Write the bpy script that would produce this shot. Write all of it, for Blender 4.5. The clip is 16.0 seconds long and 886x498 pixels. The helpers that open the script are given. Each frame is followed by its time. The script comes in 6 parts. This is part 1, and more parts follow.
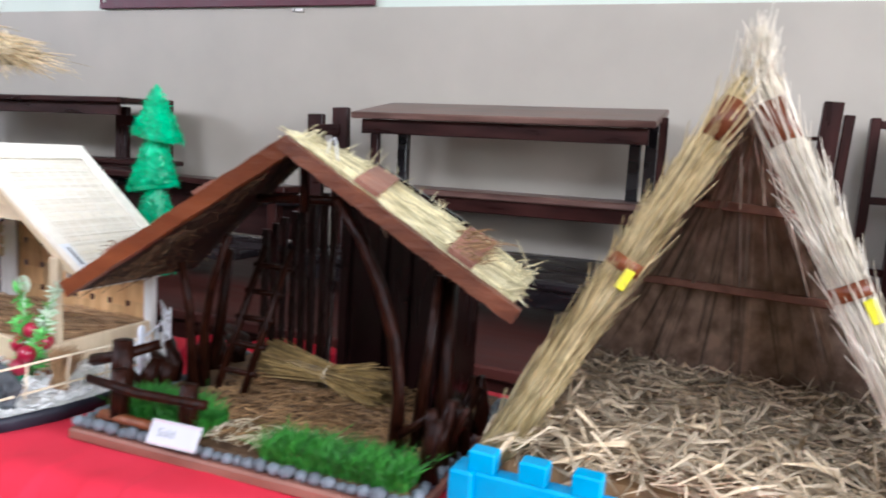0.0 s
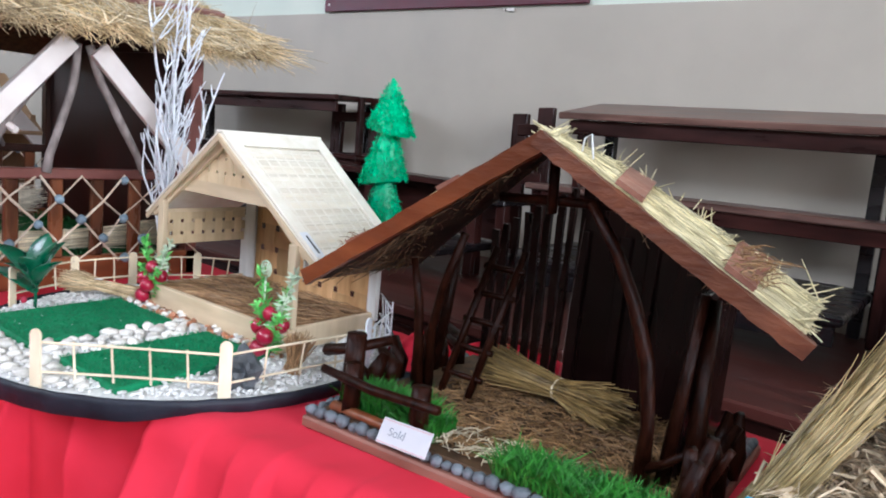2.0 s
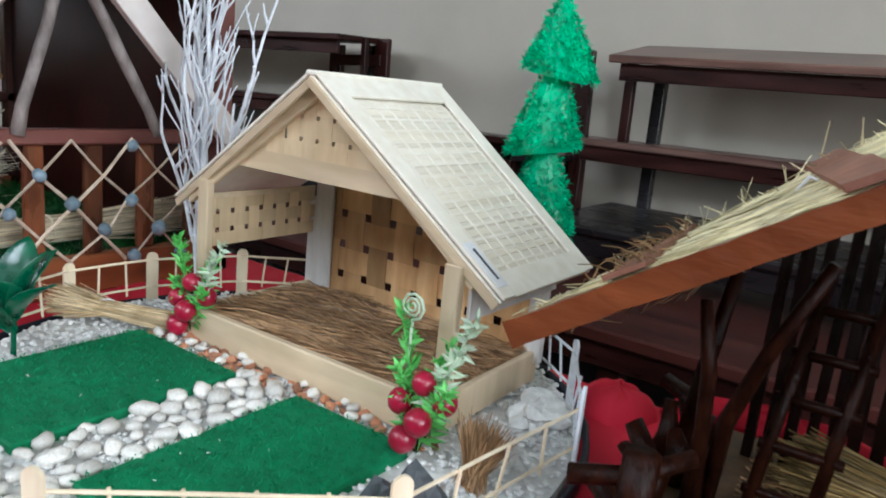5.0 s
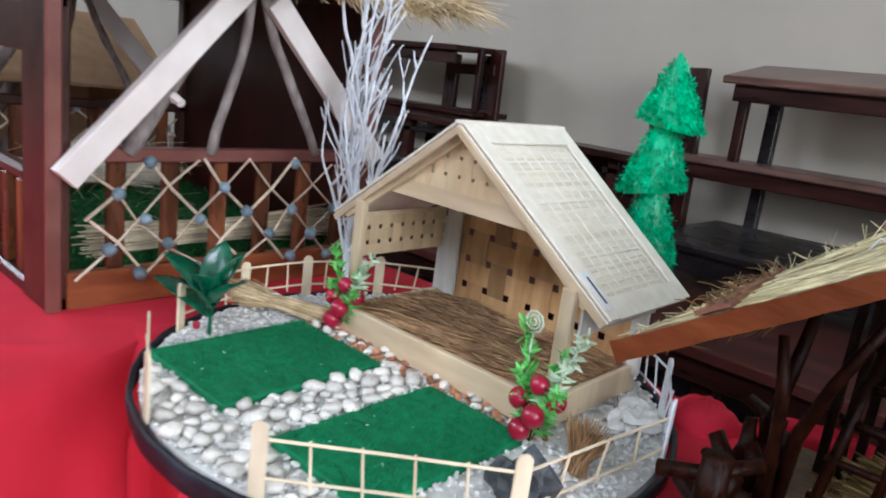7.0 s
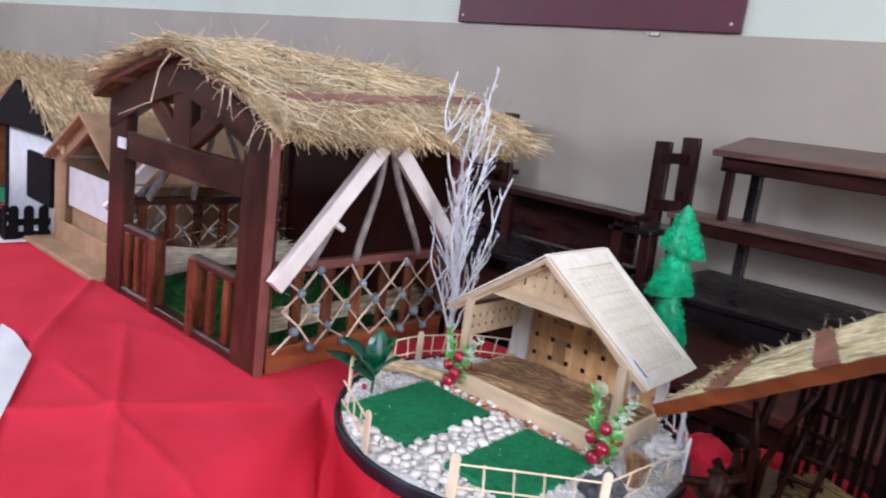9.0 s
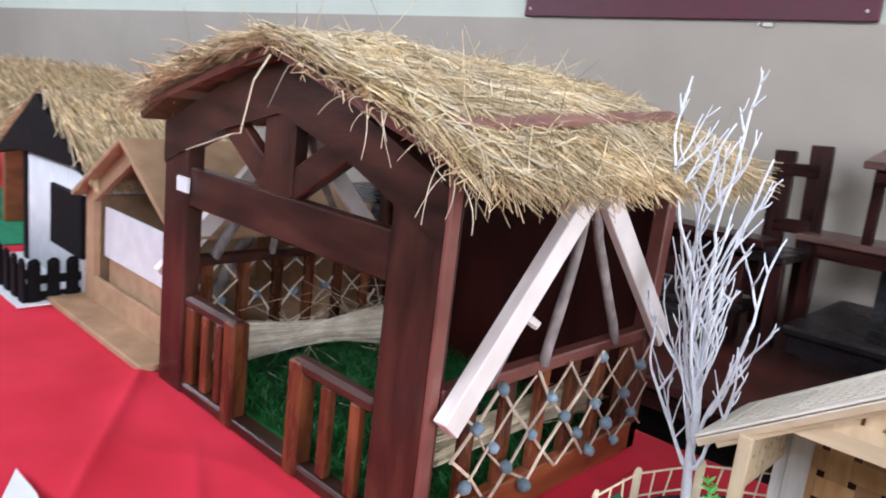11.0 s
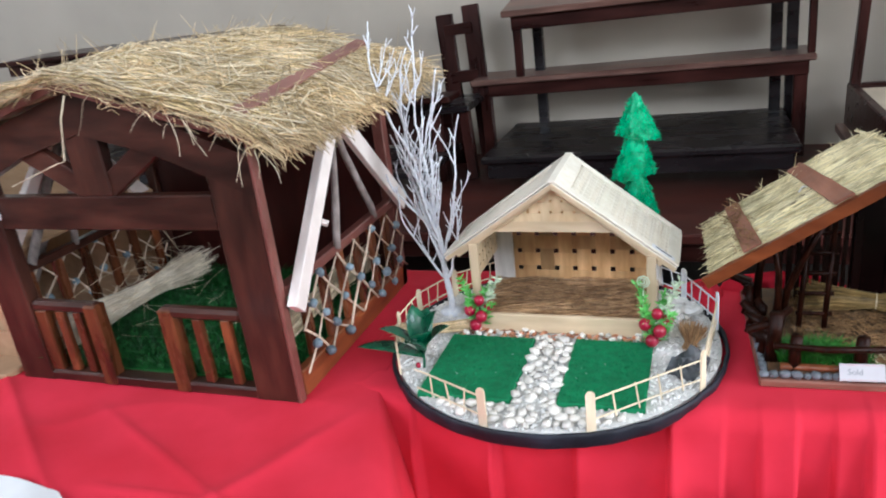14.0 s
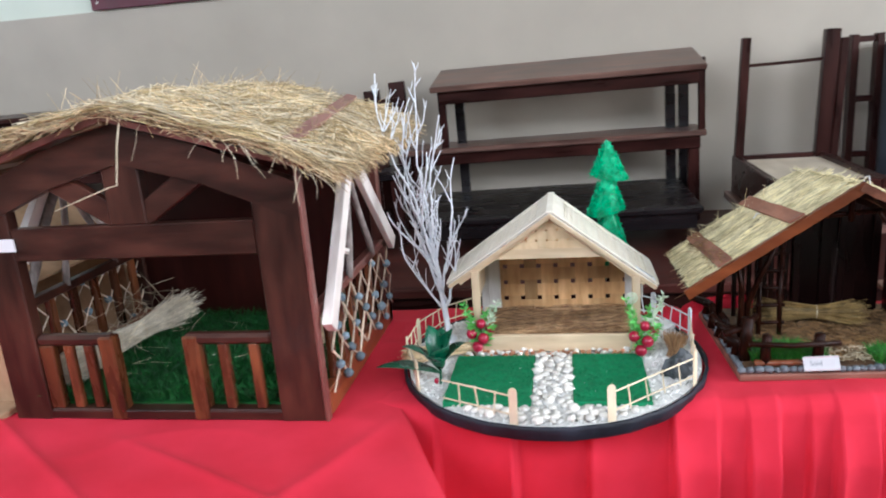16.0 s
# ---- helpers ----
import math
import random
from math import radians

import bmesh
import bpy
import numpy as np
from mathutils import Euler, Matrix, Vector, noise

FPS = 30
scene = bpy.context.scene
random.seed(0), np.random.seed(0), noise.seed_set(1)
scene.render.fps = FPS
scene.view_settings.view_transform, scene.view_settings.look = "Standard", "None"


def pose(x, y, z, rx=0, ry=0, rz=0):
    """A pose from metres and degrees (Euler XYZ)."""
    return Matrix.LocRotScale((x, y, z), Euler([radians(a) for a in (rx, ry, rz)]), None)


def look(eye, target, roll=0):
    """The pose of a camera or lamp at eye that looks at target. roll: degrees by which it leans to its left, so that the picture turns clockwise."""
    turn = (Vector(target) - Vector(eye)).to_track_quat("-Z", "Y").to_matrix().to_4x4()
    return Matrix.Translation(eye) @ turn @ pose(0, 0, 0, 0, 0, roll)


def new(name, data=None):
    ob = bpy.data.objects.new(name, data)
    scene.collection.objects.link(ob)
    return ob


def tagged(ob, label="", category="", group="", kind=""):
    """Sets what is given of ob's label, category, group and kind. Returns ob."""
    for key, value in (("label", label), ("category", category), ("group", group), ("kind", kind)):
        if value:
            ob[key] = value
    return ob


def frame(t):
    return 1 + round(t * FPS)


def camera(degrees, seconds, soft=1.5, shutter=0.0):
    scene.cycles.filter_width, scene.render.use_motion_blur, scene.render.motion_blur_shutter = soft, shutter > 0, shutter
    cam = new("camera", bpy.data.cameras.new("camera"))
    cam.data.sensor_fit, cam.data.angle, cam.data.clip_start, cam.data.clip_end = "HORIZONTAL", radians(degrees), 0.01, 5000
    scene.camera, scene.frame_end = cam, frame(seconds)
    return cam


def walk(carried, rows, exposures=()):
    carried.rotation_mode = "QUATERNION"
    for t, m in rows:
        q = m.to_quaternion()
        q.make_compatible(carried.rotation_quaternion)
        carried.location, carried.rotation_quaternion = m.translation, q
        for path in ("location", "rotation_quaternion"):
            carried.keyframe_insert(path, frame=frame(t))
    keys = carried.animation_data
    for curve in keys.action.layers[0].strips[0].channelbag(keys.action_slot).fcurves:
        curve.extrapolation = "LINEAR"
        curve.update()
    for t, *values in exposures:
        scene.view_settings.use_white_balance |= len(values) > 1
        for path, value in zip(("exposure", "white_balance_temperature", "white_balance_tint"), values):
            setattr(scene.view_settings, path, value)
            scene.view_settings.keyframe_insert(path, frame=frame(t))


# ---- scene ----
cam = camera(63.0, 16.0, 1.9, 0.5)
PATH = [
    (0, (0.097, 0.325, 1.052), (-0.656, 2.158, 0.778), 3.9),
    (0.5, (0.044, 0.255, 1.05), (-0.795, 2.049, 0.772), 4.2),
    (1, (0.0, 0.245, 1.042), (-0.996, 1.953, 0.737), 4.0),
    (1.5, (-0.001, 0.292, 1.038), (-1.141, 1.905, 0.721), 4.8),
    (2, (0.021, 0.344, 1.043), (-1.164, 1.925, 0.733), 5.6),
    (2.5, (-0.002, 0.386, 1.042), (-1.171, 1.972, 0.697), 4.1),
    (3, (-0.094, 0.439, 1.039), (-1.193, 2.061, 0.639), 4.3),
    (3.5, (-0.19, 0.455, 1.035), (-1.276, 2.079, 0.605), 4.2),
    (4, (-0.253, 0.46, 1.032), (-1.338, 2.081, 0.589), 5.0),
    (4.5, (-0.306, 0.467, 1.028), (-1.392, 2.086, 0.584), 5.3),
    (5, (-0.348, 0.49, 1.022), (-1.433, 2.111, 0.581), 5.9),
    (5.2, (-0.353, 0.5, 1.023), (-1.512, 2.074, 0.599), 5.6),
    (7.3, (-0.278, 0.324, 1.085), (-1.574, 1.775, 0.618), 7.7),
    (7.5, (-0.25, 0.267, 1.102), (-1.515, 1.758, 0.683), 8.1),
    (8, (-0.204, 0.168, 1.158), (-1.428, 1.688, 0.72), 7.8),
    (8.5, (-0.189, 0.096, 1.218), (-1.423, 1.619, 0.824), 7.6),
    (9, (-0.205, 0.037, 1.222), (-1.49, 1.513, 0.812), 7.7),
    (9.5, (-0.291, 0.085, 1.22), (-1.644, 1.51, 0.845), 7.4),
    (10, (-0.441, 0.166, 1.217), (-1.877, 1.512, 0.863), 7.3),
    (10.2, (-0.491, 0.195, 1.216), (-1.968, 1.492, 0.845), 7.2),
    (12.3, (-0.823, 0.115, 1.213), (-1.601, 1.88, 0.682), 2.4),
    (12.5, (-0.805, 0.09, 1.233), (-1.531, 1.871, 0.683), 0.9),
    (13, (-0.726, 0.041, 1.283), (-1.373, 1.822, 0.645), -2.5),
    (13.5, (-0.609, -0.034, 1.314), (-1.208, 1.754, 0.648), -4.2),
    (14, (-0.548, -0.125, 1.325), (-1.213, 1.623, 0.616), -6.8),
    (14.5, (-0.528, -0.165, 1.332), (-1.228, 1.577, 0.643), -7.7),
    (15, (-0.533, -0.175, 1.332), (-1.171, 1.609, 0.691), -5.8),
    (15.5, (-0.598, -0.212, 1.318), (-1.106, 1.629, 0.726), -4.2),
    (16, (-0.721, -0.303, 1.288), (-1.068, 1.598, 0.772), -4.6),
]
walk(cam, [(t, look(eye, target, roll)) for t, eye, target, roll in PATH], [(0, 0.46, 5660, 13), (0.6, 0.34, 5610, 10), (2.0, 0.24, 5580, 11), (3.0, 0.18, 5580, 8), (3.6, 0.06, 5570, 5), (5.0, -0.05, 5600, 5), (7.4, -0.06, 5630, 11), (8.5, 0.0, 5700, 17), (9.5, 0.05, 5700, 19), (12.5, 0.42, 5720, 8), (14, 0.2, 5750, 9), (16, 0.26, 5720, 9)])

# ---- world, light and exposure ----
world = bpy.data.worlds.new("sky")
scene.world = world
world.use_nodes = True
wn = world.node_tree.nodes
sky = wn.new("ShaderNodeTexSky")
sky.sky_type, sky.sun_disc = "NISHITA", False
sky.sun_elevation, sky.sun_rotation = radians(48), radians(100)
world.node_tree.links.new(sky.outputs["Color"], wn["Background"].inputs["Color"])
wn["Background"].inputs["Strength"].default_value = 0.12

sun_data = bpy.data.lights.new("sun", "SUN")
sun_data.energy, sun_data.angle, sun_data.color = 2.0, radians(0.6), (1.0, 0.95, 0.87)
new("sun", sun_data).matrix_world = look((8, 2, 9), (0, 1, 0))


def window_lamp(name, eye, target, width, height, watts, colour):
    """Area lamp for the skylight through one assumed opening, out of view."""
    lamp = bpy.data.lights.new(name, "AREA")
    lamp.shape, lamp.size, lamp.size_y = "RECTANGLE", width, height
    lamp.energy, lamp.color = watts, colour
    ob = new(name, lamp)
    ob.matrix_world = look(eye, target)
    return ob


# High windows, assumed and out of view, in the right wall and behind the camera.
window_lamp("assumed_window_right", (3.3, -0.1, 2.05), (-0.7, 1.0, 0.8), 3.1, 1.9, 165, (1.0, 0.965, 0.92))
window_lamp("assumed_window_back_a", (-2.6, -2.42, 3.25), (-1.8, 1.0, 0.8), 2.2, 1.1, 88, (0.98, 0.985, 1.0))
window_lamp("assumed_window_back_b", (1.0, -2.42, 3.25), (0.1, 1.0, 0.8), 2.2, 1.1, 50, (0.98, 0.985, 1.0))
# Two fill lamps, added to brighten the far left stretch of wall.
window_lamp("fill_light_back_d", (-14.0, -2.42, 3.3), (-12.5, 2.6, 1.2), 2.8, 1.2, 170, (0.98, 0.985, 1.0))
window_lamp("fill_light_back_c", (-8.0, -2.42, 3.3), (-6.5, 2.6, 1.2), 2.8, 1.2, 150, (0.98, 0.985, 1.0))

# ---- materials ----
def material(name, dark, light, rough=0.6, scale=60.0, stretch=(1, 1, 1), bump=0.15, fine=6.0, wear=0.35,
             vary="", spread=0.3, sheen=0.0, coat=0.0, spec=0.5, metal=0.0):
    """A surface with grain, broad stains and fine relief. vary: "island" or "object" for a shade of its own per piece."""
    m = bpy.data.materials.new(name)
    m.use_nodes = True
    nodes, link = m.node_tree.nodes, m.node_tree.links.new
    bsdf = nodes["Principled BSDF"]
    at, place = nodes.new("ShaderNodeTexCoord"), nodes.new("ShaderNodeMapping")
    place.inputs["Scale"].default_value = stretch
    link(at.outputs["Object"], place.inputs["Vector"])
    grain, stain, relief = (nodes.new("ShaderNodeTexNoise") for _ in range(3))
    for tex, s, detail in ((grain, scale, 5.0), (stain, scale * 0.13, 3.0), (relief, scale * fine, 4.0)):
        tex.inputs["Scale"].default_value, tex.inputs["Detail"].default_value = s, detail
        link(place.outputs["Vector"], tex.inputs["Vector"])
    link(at.outputs["Object"], stain.inputs["Vector"])
    ramp = nodes.new("ShaderNodeValToRGB")
    ramp.color_ramp.elements[0].position, ramp.color_ramp.elements[1].position = 0.32, 0.68
    ramp.color_ramp.elements[0].color, ramp.color_ramp.elements[1].color = (*dark, 1), (*light, 1)
    link(grain.outputs["Fac"], ramp.inputs["Fac"])
    worn = nodes.new("ShaderNodeHueSaturation")
    value = nodes.new("ShaderNodeMapRange")
    value.inputs["From Min"].default_value, value.inputs["From Max"].default_value = 0.3, 0.7
    value.inputs["To Min"].default_value, value.inputs["To Max"].default_value = 1 - wear * 0.6, 1 + wear * 0.4
    link(stain.outputs["Fac"], value.inputs["Value"])
    link(ramp.outputs["Color"], worn.inputs["Color"])
    if vary:
        if vary == "island":
            chance = nodes.new("ShaderNodeNewGeometry").outputs["Random Per Island"]
        else:
            chance = nodes.new("ShaderNodeObjectInfo").outputs["Random"]
        shade, both = nodes.new("ShaderNodeMapRange"), nodes.new("ShaderNodeMath")
        shade.inputs["To Min"].default_value, shade.inputs["To Max"].default_value = 1 - spread, 1 + spread
        both.operation = "MULTIPLY"
        link(chance, shade.inputs["Value"])
        link(shade.outputs["Result"], both.inputs[0])
        link(value.outputs["Result"], both.inputs[1])
        link(both.outputs["Value"], worn.inputs["Value"])
    else:
        link(value.outputs["Result"], worn.inputs["Value"])
    link(worn.outputs["Color"], bsdf.inputs["Base Color"])
    gloss = nodes.new("ShaderNodeMapRange")
    gloss.inputs["To Min"].default_value, gloss.inputs["To Max"].default_value = max(rough - 0.12, 0.03), min(rough + 0.12, 1)
    link(grain.outputs["Fac"], gloss.inputs["Value"])
    link(gloss.outputs["Result"], bsdf.inputs["Roughness"])
    if bump:
        push = nodes.new("ShaderNodeBump")
        push.inputs["Strength"].default_value, push.inputs["Distance"].default_value = bump, 0.002
        link(relief.outputs["Fac"], push.inputs["Height"])
        link(push.outputs["Normal"], bsdf.inputs["Normal"])
    bsdf.inputs["Sheen Weight"].default_value = sheen
    bsdf.inputs["Coat Weight"].default_value = coat
    bsdf.inputs["Coat Roughness"].default_value = 0.15
    bsdf.inputs["Specular IOR Level"].default_value = spec
    bsdf.inputs["Metallic"].default_value = metal
    return m


WALL_LOW = material("beige_wall_paint", (0.385, 0.342, 0.28), (0.435, 0.387, 0.318), 0.5, 3, bump=0.08, fine=60, wear=0.2)
WALL_HIGH = material("pale_green_wall_paint", (0.62, 0.68, 0.58), (0.68, 0.73, 0.63), 0.55, 3, bump=0.08, fine=60, wear=0.08)
PLASTER = material("cream_plaster", (0.5, 0.48, 0.44), (0.58, 0.56, 0.51), 0.8, 4, bump=0.1, fine=40, wear=0.1)
CEMENT = material("cement_floor", (0.04, 0.037, 0.034), (0.075, 0.068, 0.064), 0.55, 5, bump=0.1, fine=30)
MAROON = material("maroon_board", (0.075, 0.006, 0.018), (0.1, 0.009, 0.024), 0.5, 12, bump=0.04, wear=0.15)
CLOTH = material("red_cloth", (0.61, 0.023, 0.045), (0.72, 0.034, 0.067), 0.85, 9, bump=0.14, fine=120, wear=0.14, sheen=0.02, spec=0.12)
BENCH = material("dark_varnished_wood", (0.012, 0.0034, 0.0028), (0.04, 0.0115, 0.009), 0.3, 26, (0.15, 1, 1), 0.1, 5, wear=0.6, spec=0.2)
BENCH_UP = material("dark_varnished_upright", (0.012, 0.0034, 0.0028), (0.04, 0.0115, 0.009), 0.3, 26, (1, 1, 0.15), 0.1, 5, wear=0.6, spec=0.2)
BENCH_TOP = material("worn_bench_plank", (0.07, 0.032, 0.025), (0.21, 0.115, 0.088), 0.36, 22, (0.12, 1, 1), 0.16, 5, wear=0.9, coat=0.15)
BLACK_SEAT = material("black_seat", (0.004, 0.0032, 0.0038), (0.012, 0.009, 0.01), 0.27, 14, (0.3, 1, 1), 0.08, 5, wear=0.6, spec=0.5)
PEW = material("red_brown_plank", (0.04, 0.0105, 0.008), (0.075, 0.02, 0.015), 0.42, 18, (0.12, 1, 1), 0.06, 5, wear=0.4, spec=0.25)
BOARD_PALE = material("pale_plywood", (0.5, 0.42, 0.32), (0.6, 0.52, 0.42), 0.6, 20, (1, 0.2, 1), 0.1)
STABLE = material("dark_brown_stain", (0.024, 0.0085, 0.0065), (0.07, 0.0235, 0.015), 0.34, 40, (0.25, 1, 1), 0.2, 5, wear=0.8, spec=0.4, coat=0.12)
STABLE_UP = material("dark_brown_stain_upright", (0.024, 0.0085, 0.0065), (0.07, 0.0235, 0.015), 0.34, 40, (1, 1, 0.25), 0.2, 5, wear=0.8, spec=0.4, coat=0.12)
STABLE_WALL = material("red_brown_panel", (0.026, 0.005, 0.0045), (0.056, 0.011, 0.0088), 0.36, 30, (1, 1, 0.2), 0.05, 5, wear=0.5, spec=0.35)
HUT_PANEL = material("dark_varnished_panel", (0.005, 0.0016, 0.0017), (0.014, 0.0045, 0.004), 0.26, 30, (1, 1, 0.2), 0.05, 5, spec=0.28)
RAIL = material("orange_brown_varnish", (0.05, 0.0155, 0.0075), (0.175, 0.055, 0.02), 0.28, 45, (1, 1, 0.25), 0.12, 5, coat=0.3, wear=0.6, vary="object", spread=0.5)
RAIL_LONG = material("orange_brown_varnish_long", (0.15, 0.042, 0.015), (0.3, 0.09, 0.03), 0.35, 45, (1, 0.2, 1), 0.12, 5, coat=0.15)
PINK_WOOD = material("pinkish_brown_edge", (0.24, 0.1, 0.085), (0.34, 0.17, 0.14), 0.5, 45, (1, 0.3, 0.3), 0.12, 5)
RED_BOARD_LIT_EDGE = material("reddish_board_and_lit_edge", (0.13, 0.042, 0.034), (0.23, 0.085, 0.068), 0.35, 45, (1, 0.3, 0.3), 0.12, 5, coat=0.15)
RAW_WOOD = material("raw_pinkish_timber", (0.74, 0.65, 0.61), (0.88, 0.81, 0.77), 0.6, 50, (1, 0.3, 0.3), 0.15, 5)
BARK_GREY = material("grey_bark", (0.16, 0.13, 0.12), (0.34, 0.29, 0.27), 0.85, 90, (1, 1, 0.4), 0.5, 4)
STRAW = material("golden_straw", (0.45, 0.325, 0.165), (0.73, 0.58, 0.36), 0.5, 50, bump=0.1, vary="island", spread=0.55)
STRAW_PALE = material("pale_straw", (0.58, 0.48, 0.32), (0.8, 0.7, 0.51), 0.55, 50, bump=0.1, vary="island", spread=0.35)
STRAW_GREEN = material("greenish_straw", (0.53, 0.46, 0.25), (0.8, 0.72, 0.45), 0.5, 50, bump=0.1, vary="island", spread=0.4)
STRAW_OLIVE = material("olive_straw", (0.4, 0.3, 0.13), (0.66, 0.53, 0.28), 0.5, 50, bump=0.1, vary="island", spread=0.5)
STRAW_BROWN = material("brown_straw", (0.17, 0.092, 0.036), (0.36, 0.21, 0.09), 0.65, 50, bump=0.1, vary="island", spread=0.45)
OLD_STRAW = material("old_brown_straw", (0.2, 0.13, 0.042), (0.42, 0.28, 0.1), 0.6, 50, bump=0.1, vary="island", spread=0.5)
STRAW_WHITE = material("pale_overlit_straw", (0.6, 0.53, 0.4), (0.82, 0.75, 0.61), 0.5, 50, bump=0.1, vary="island", spread=0.25)
BEDDING = material("reddish_brown_straw", (0.25, 0.135, 0.06), (0.5, 0.31, 0.155), 0.6, 50, bump=0.1, vary="island", spread=0.5)
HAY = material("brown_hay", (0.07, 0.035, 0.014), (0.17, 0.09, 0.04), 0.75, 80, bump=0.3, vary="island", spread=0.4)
HUSK = material("dry_husk", (0.4, 0.295, 0.175), (0.77, 0.64, 0.45), 0.6, 60, bump=0.15, vary="island", spread=0.5)
MAT_BROWN = material("brown_reed_mat", (0.2, 0.13, 0.09), (0.5, 0.36, 0.27), 0.7, 60, (1, 1, 0.12), 0.4, 5, vary="island", spread=0.5)
TURF = material("green_felt_turf", (0.004, 0.18, 0.066), (0.012, 0.26, 0.1), 0.85, 120, bump=0.3, fine=8, wear=0.25)
GRASS = material("bright_grass", (0.012, 0.12, 0.008), (0.05, 0.26, 0.024), 0.5, 40, vary="island", spread=0.45)
GRASS_DARK = material("deep_green_grass", (0.004, 0.066, 0.011), (0.018, 0.16, 0.027), 0.5, 40, vary="island", spread=0.5)
GRAVEL = material("white_gravel", (0.68, 0.68, 0.66), (0.88, 0.87, 0.84), 0.7, 150, bump=0.3, vary="island", spread=0.18)
PEBBLE = material("cream_pebble", (0.73, 0.69, 0.62), (0.91, 0.88, 0.82), 0.3, 60, bump=0.05, vary="object", spread=0.22, coat=0.15)
CHIP = material("terracotta_chip", (0.38, 0.14, 0.06), (0.62, 0.3, 0.17), 0.5, 90, bump=0.2, vary="object", spread=0.45)
BLACK_RIM = material("black_rim_tape", (0.008, 0.0095, 0.016), (0.022, 0.025, 0.038), 0.55, 30, bump=0.8, fine=2, wear=0.5, spec=0.35)
BAMBOO = material("pale_bamboo", (0.6, 0.46, 0.29), (0.75, 0.6, 0.41), 0.42, 60, (1, 1, 0.15), 0.1, 5, vary="object", spread=0.1, coat=0.1)
BAMBOO_LONG = material("pale_bamboo_long", (0.6, 0.46, 0.29), (0.75, 0.6, 0.41), 0.42, 60, (0.15, 1, 1), 0.1, 5, vary="object", spread=0.1, coat=0.1)
WEAVE = material("woven_bamboo_strip", (0.5, 0.28, 0.12), (0.7, 0.45, 0.22), 0.38, 70, (1, 1, 0.2), 0.12, 5, vary="object", spread=0.34, coat=0.12)
WEAVE_PALE = material("pale_woven_bamboo", (0.62, 0.46, 0.27), (0.76, 0.6, 0.38), 0.38, 70, (1, 1, 0.2), 0.12, 5, vary="object", spread=0.12, coat=0.1)
ROOF_MAT = material("tan_bamboo_mat", (0.78, 0.7, 0.57), (0.9, 0.84, 0.72), 0.4, 70, (1, 0.15, 1), 0.12, 5, wear=0.15, vary="island", spread=0.1)
ROOF_GAP = material("white_washed_bamboo", (0.84, 0.77, 0.65), (0.93, 0.88, 0.78), 0.42, 70, bump=0.12, wear=0.12)
GREY_PLANK = material("whitish_weathered_lath", (0.58, 0.55, 0.51), (0.78, 0.75, 0.71), 0.7, 70, (1, 1, 0.15), 0.25, 5)
STICK = material("ice_cream_stick", (0.76, 0.63, 0.43), (0.88, 0.76, 0.56), 0.55, 90, (1, 1, 0.2), 0.1, 5, vary="object", spread=0.1)
WHITE_TWIG = material("white_painted_twig", (0.72, 0.75, 0.82), (0.88, 0.9, 0.93), 0.6, 160, bump=0.6, fine=3, wear=0.15)
TINSEL = material("green_tinsel", (0.0, 0.34, 0.14), (0.004, 0.62, 0.31), 0.32, 60, vary="island", spread=0.55, spec=0.5)
BERRY = material("crimson_berry", (0.3, 0.003, 0.028), (0.42, 0.006, 0.045), 0.3, 40, bump=0.0, coat=0.25, vary="object", spread=0.15)
FERN = material("bright_plastic_fern", (0.1, 0.48, 0.07), (0.26, 0.74, 0.2), 0.4, 60, vary="island", spread=0.25)
FERN_PALE = material("pale_frosted_fern", (0.45, 0.6, 0.4), (0.7, 0.78, 0.62), 0.5, 60, vary="island", spread=0.2)
LEAF = material("dark_glossy_leaf", (0.0, 0.06, 0.03), (0.008, 0.13, 0.06), 0.28, 50, bump=0.1, coat=0.4, vary="island", spread=0.3)
SLATE = material("blue_grey_stone", (0.1, 0.12, 0.14), (0.2, 0.225, 0.25), 0.6, 120, bump=0.3, vary="object", spread=0.3)
DARK_STONE = material("dark_slate", (0.03, 0.035, 0.04), (0.09, 0.1, 0.11), 0.45, 60, bump=0.3)
BEAD = material("blue_grey_bead", (0.15, 0.22, 0.27), (0.26, 0.34, 0.4), 0.7, 120, bump=0.3, vary="object", spread=0.35)
TWIG_PALE = material("pale_twig", (0.5, 0.38, 0.27), (0.72, 0.6, 0.47), 0.6, 80, bump=0.2, vary="object", spread=0.2)
TWIG = material("dark_brown_twig", (0.008, 0.0022, 0.0012), (0.028, 0.0075, 0.0036), 0.32, 160, (1, 1, 0.35), 0.5, 3, wear=0.6, spec=0.1)
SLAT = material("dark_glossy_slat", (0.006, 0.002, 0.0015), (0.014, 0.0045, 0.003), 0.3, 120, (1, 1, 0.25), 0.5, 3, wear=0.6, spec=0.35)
FASCIA = material("orange_brown_board", (0.13, 0.031, 0.009), (0.25, 0.066, 0.017), 0.4, 34, (0.3, 1, 1), 0.35, 6, wear=0.7, spec=0.35)
FASCIA_WORN_SHADED = material("worn_shaded_board", (0.075, 0.022, 0.011), (0.2, 0.07, 0.034), 0.5, 60, (0.4, 1, 1), 0.6, 4, wear=0.9, spec=0.3)
FASCIA_DARK = material("rust_brown_strip", (0.2, 0.075, 0.045), (0.34, 0.15, 0.095), 0.55, 50, (1, 0.3, 1), 0.3, 5, wear=0.5)
HUT_UNDER = material("shaded_brown_underside", (0.012, 0.0055, 0.0035), (0.04, 0.019, 0.012), 0.7, 50, (1, 0.3, 1), 0.4, 5, wear=0.6, spec=0.2)
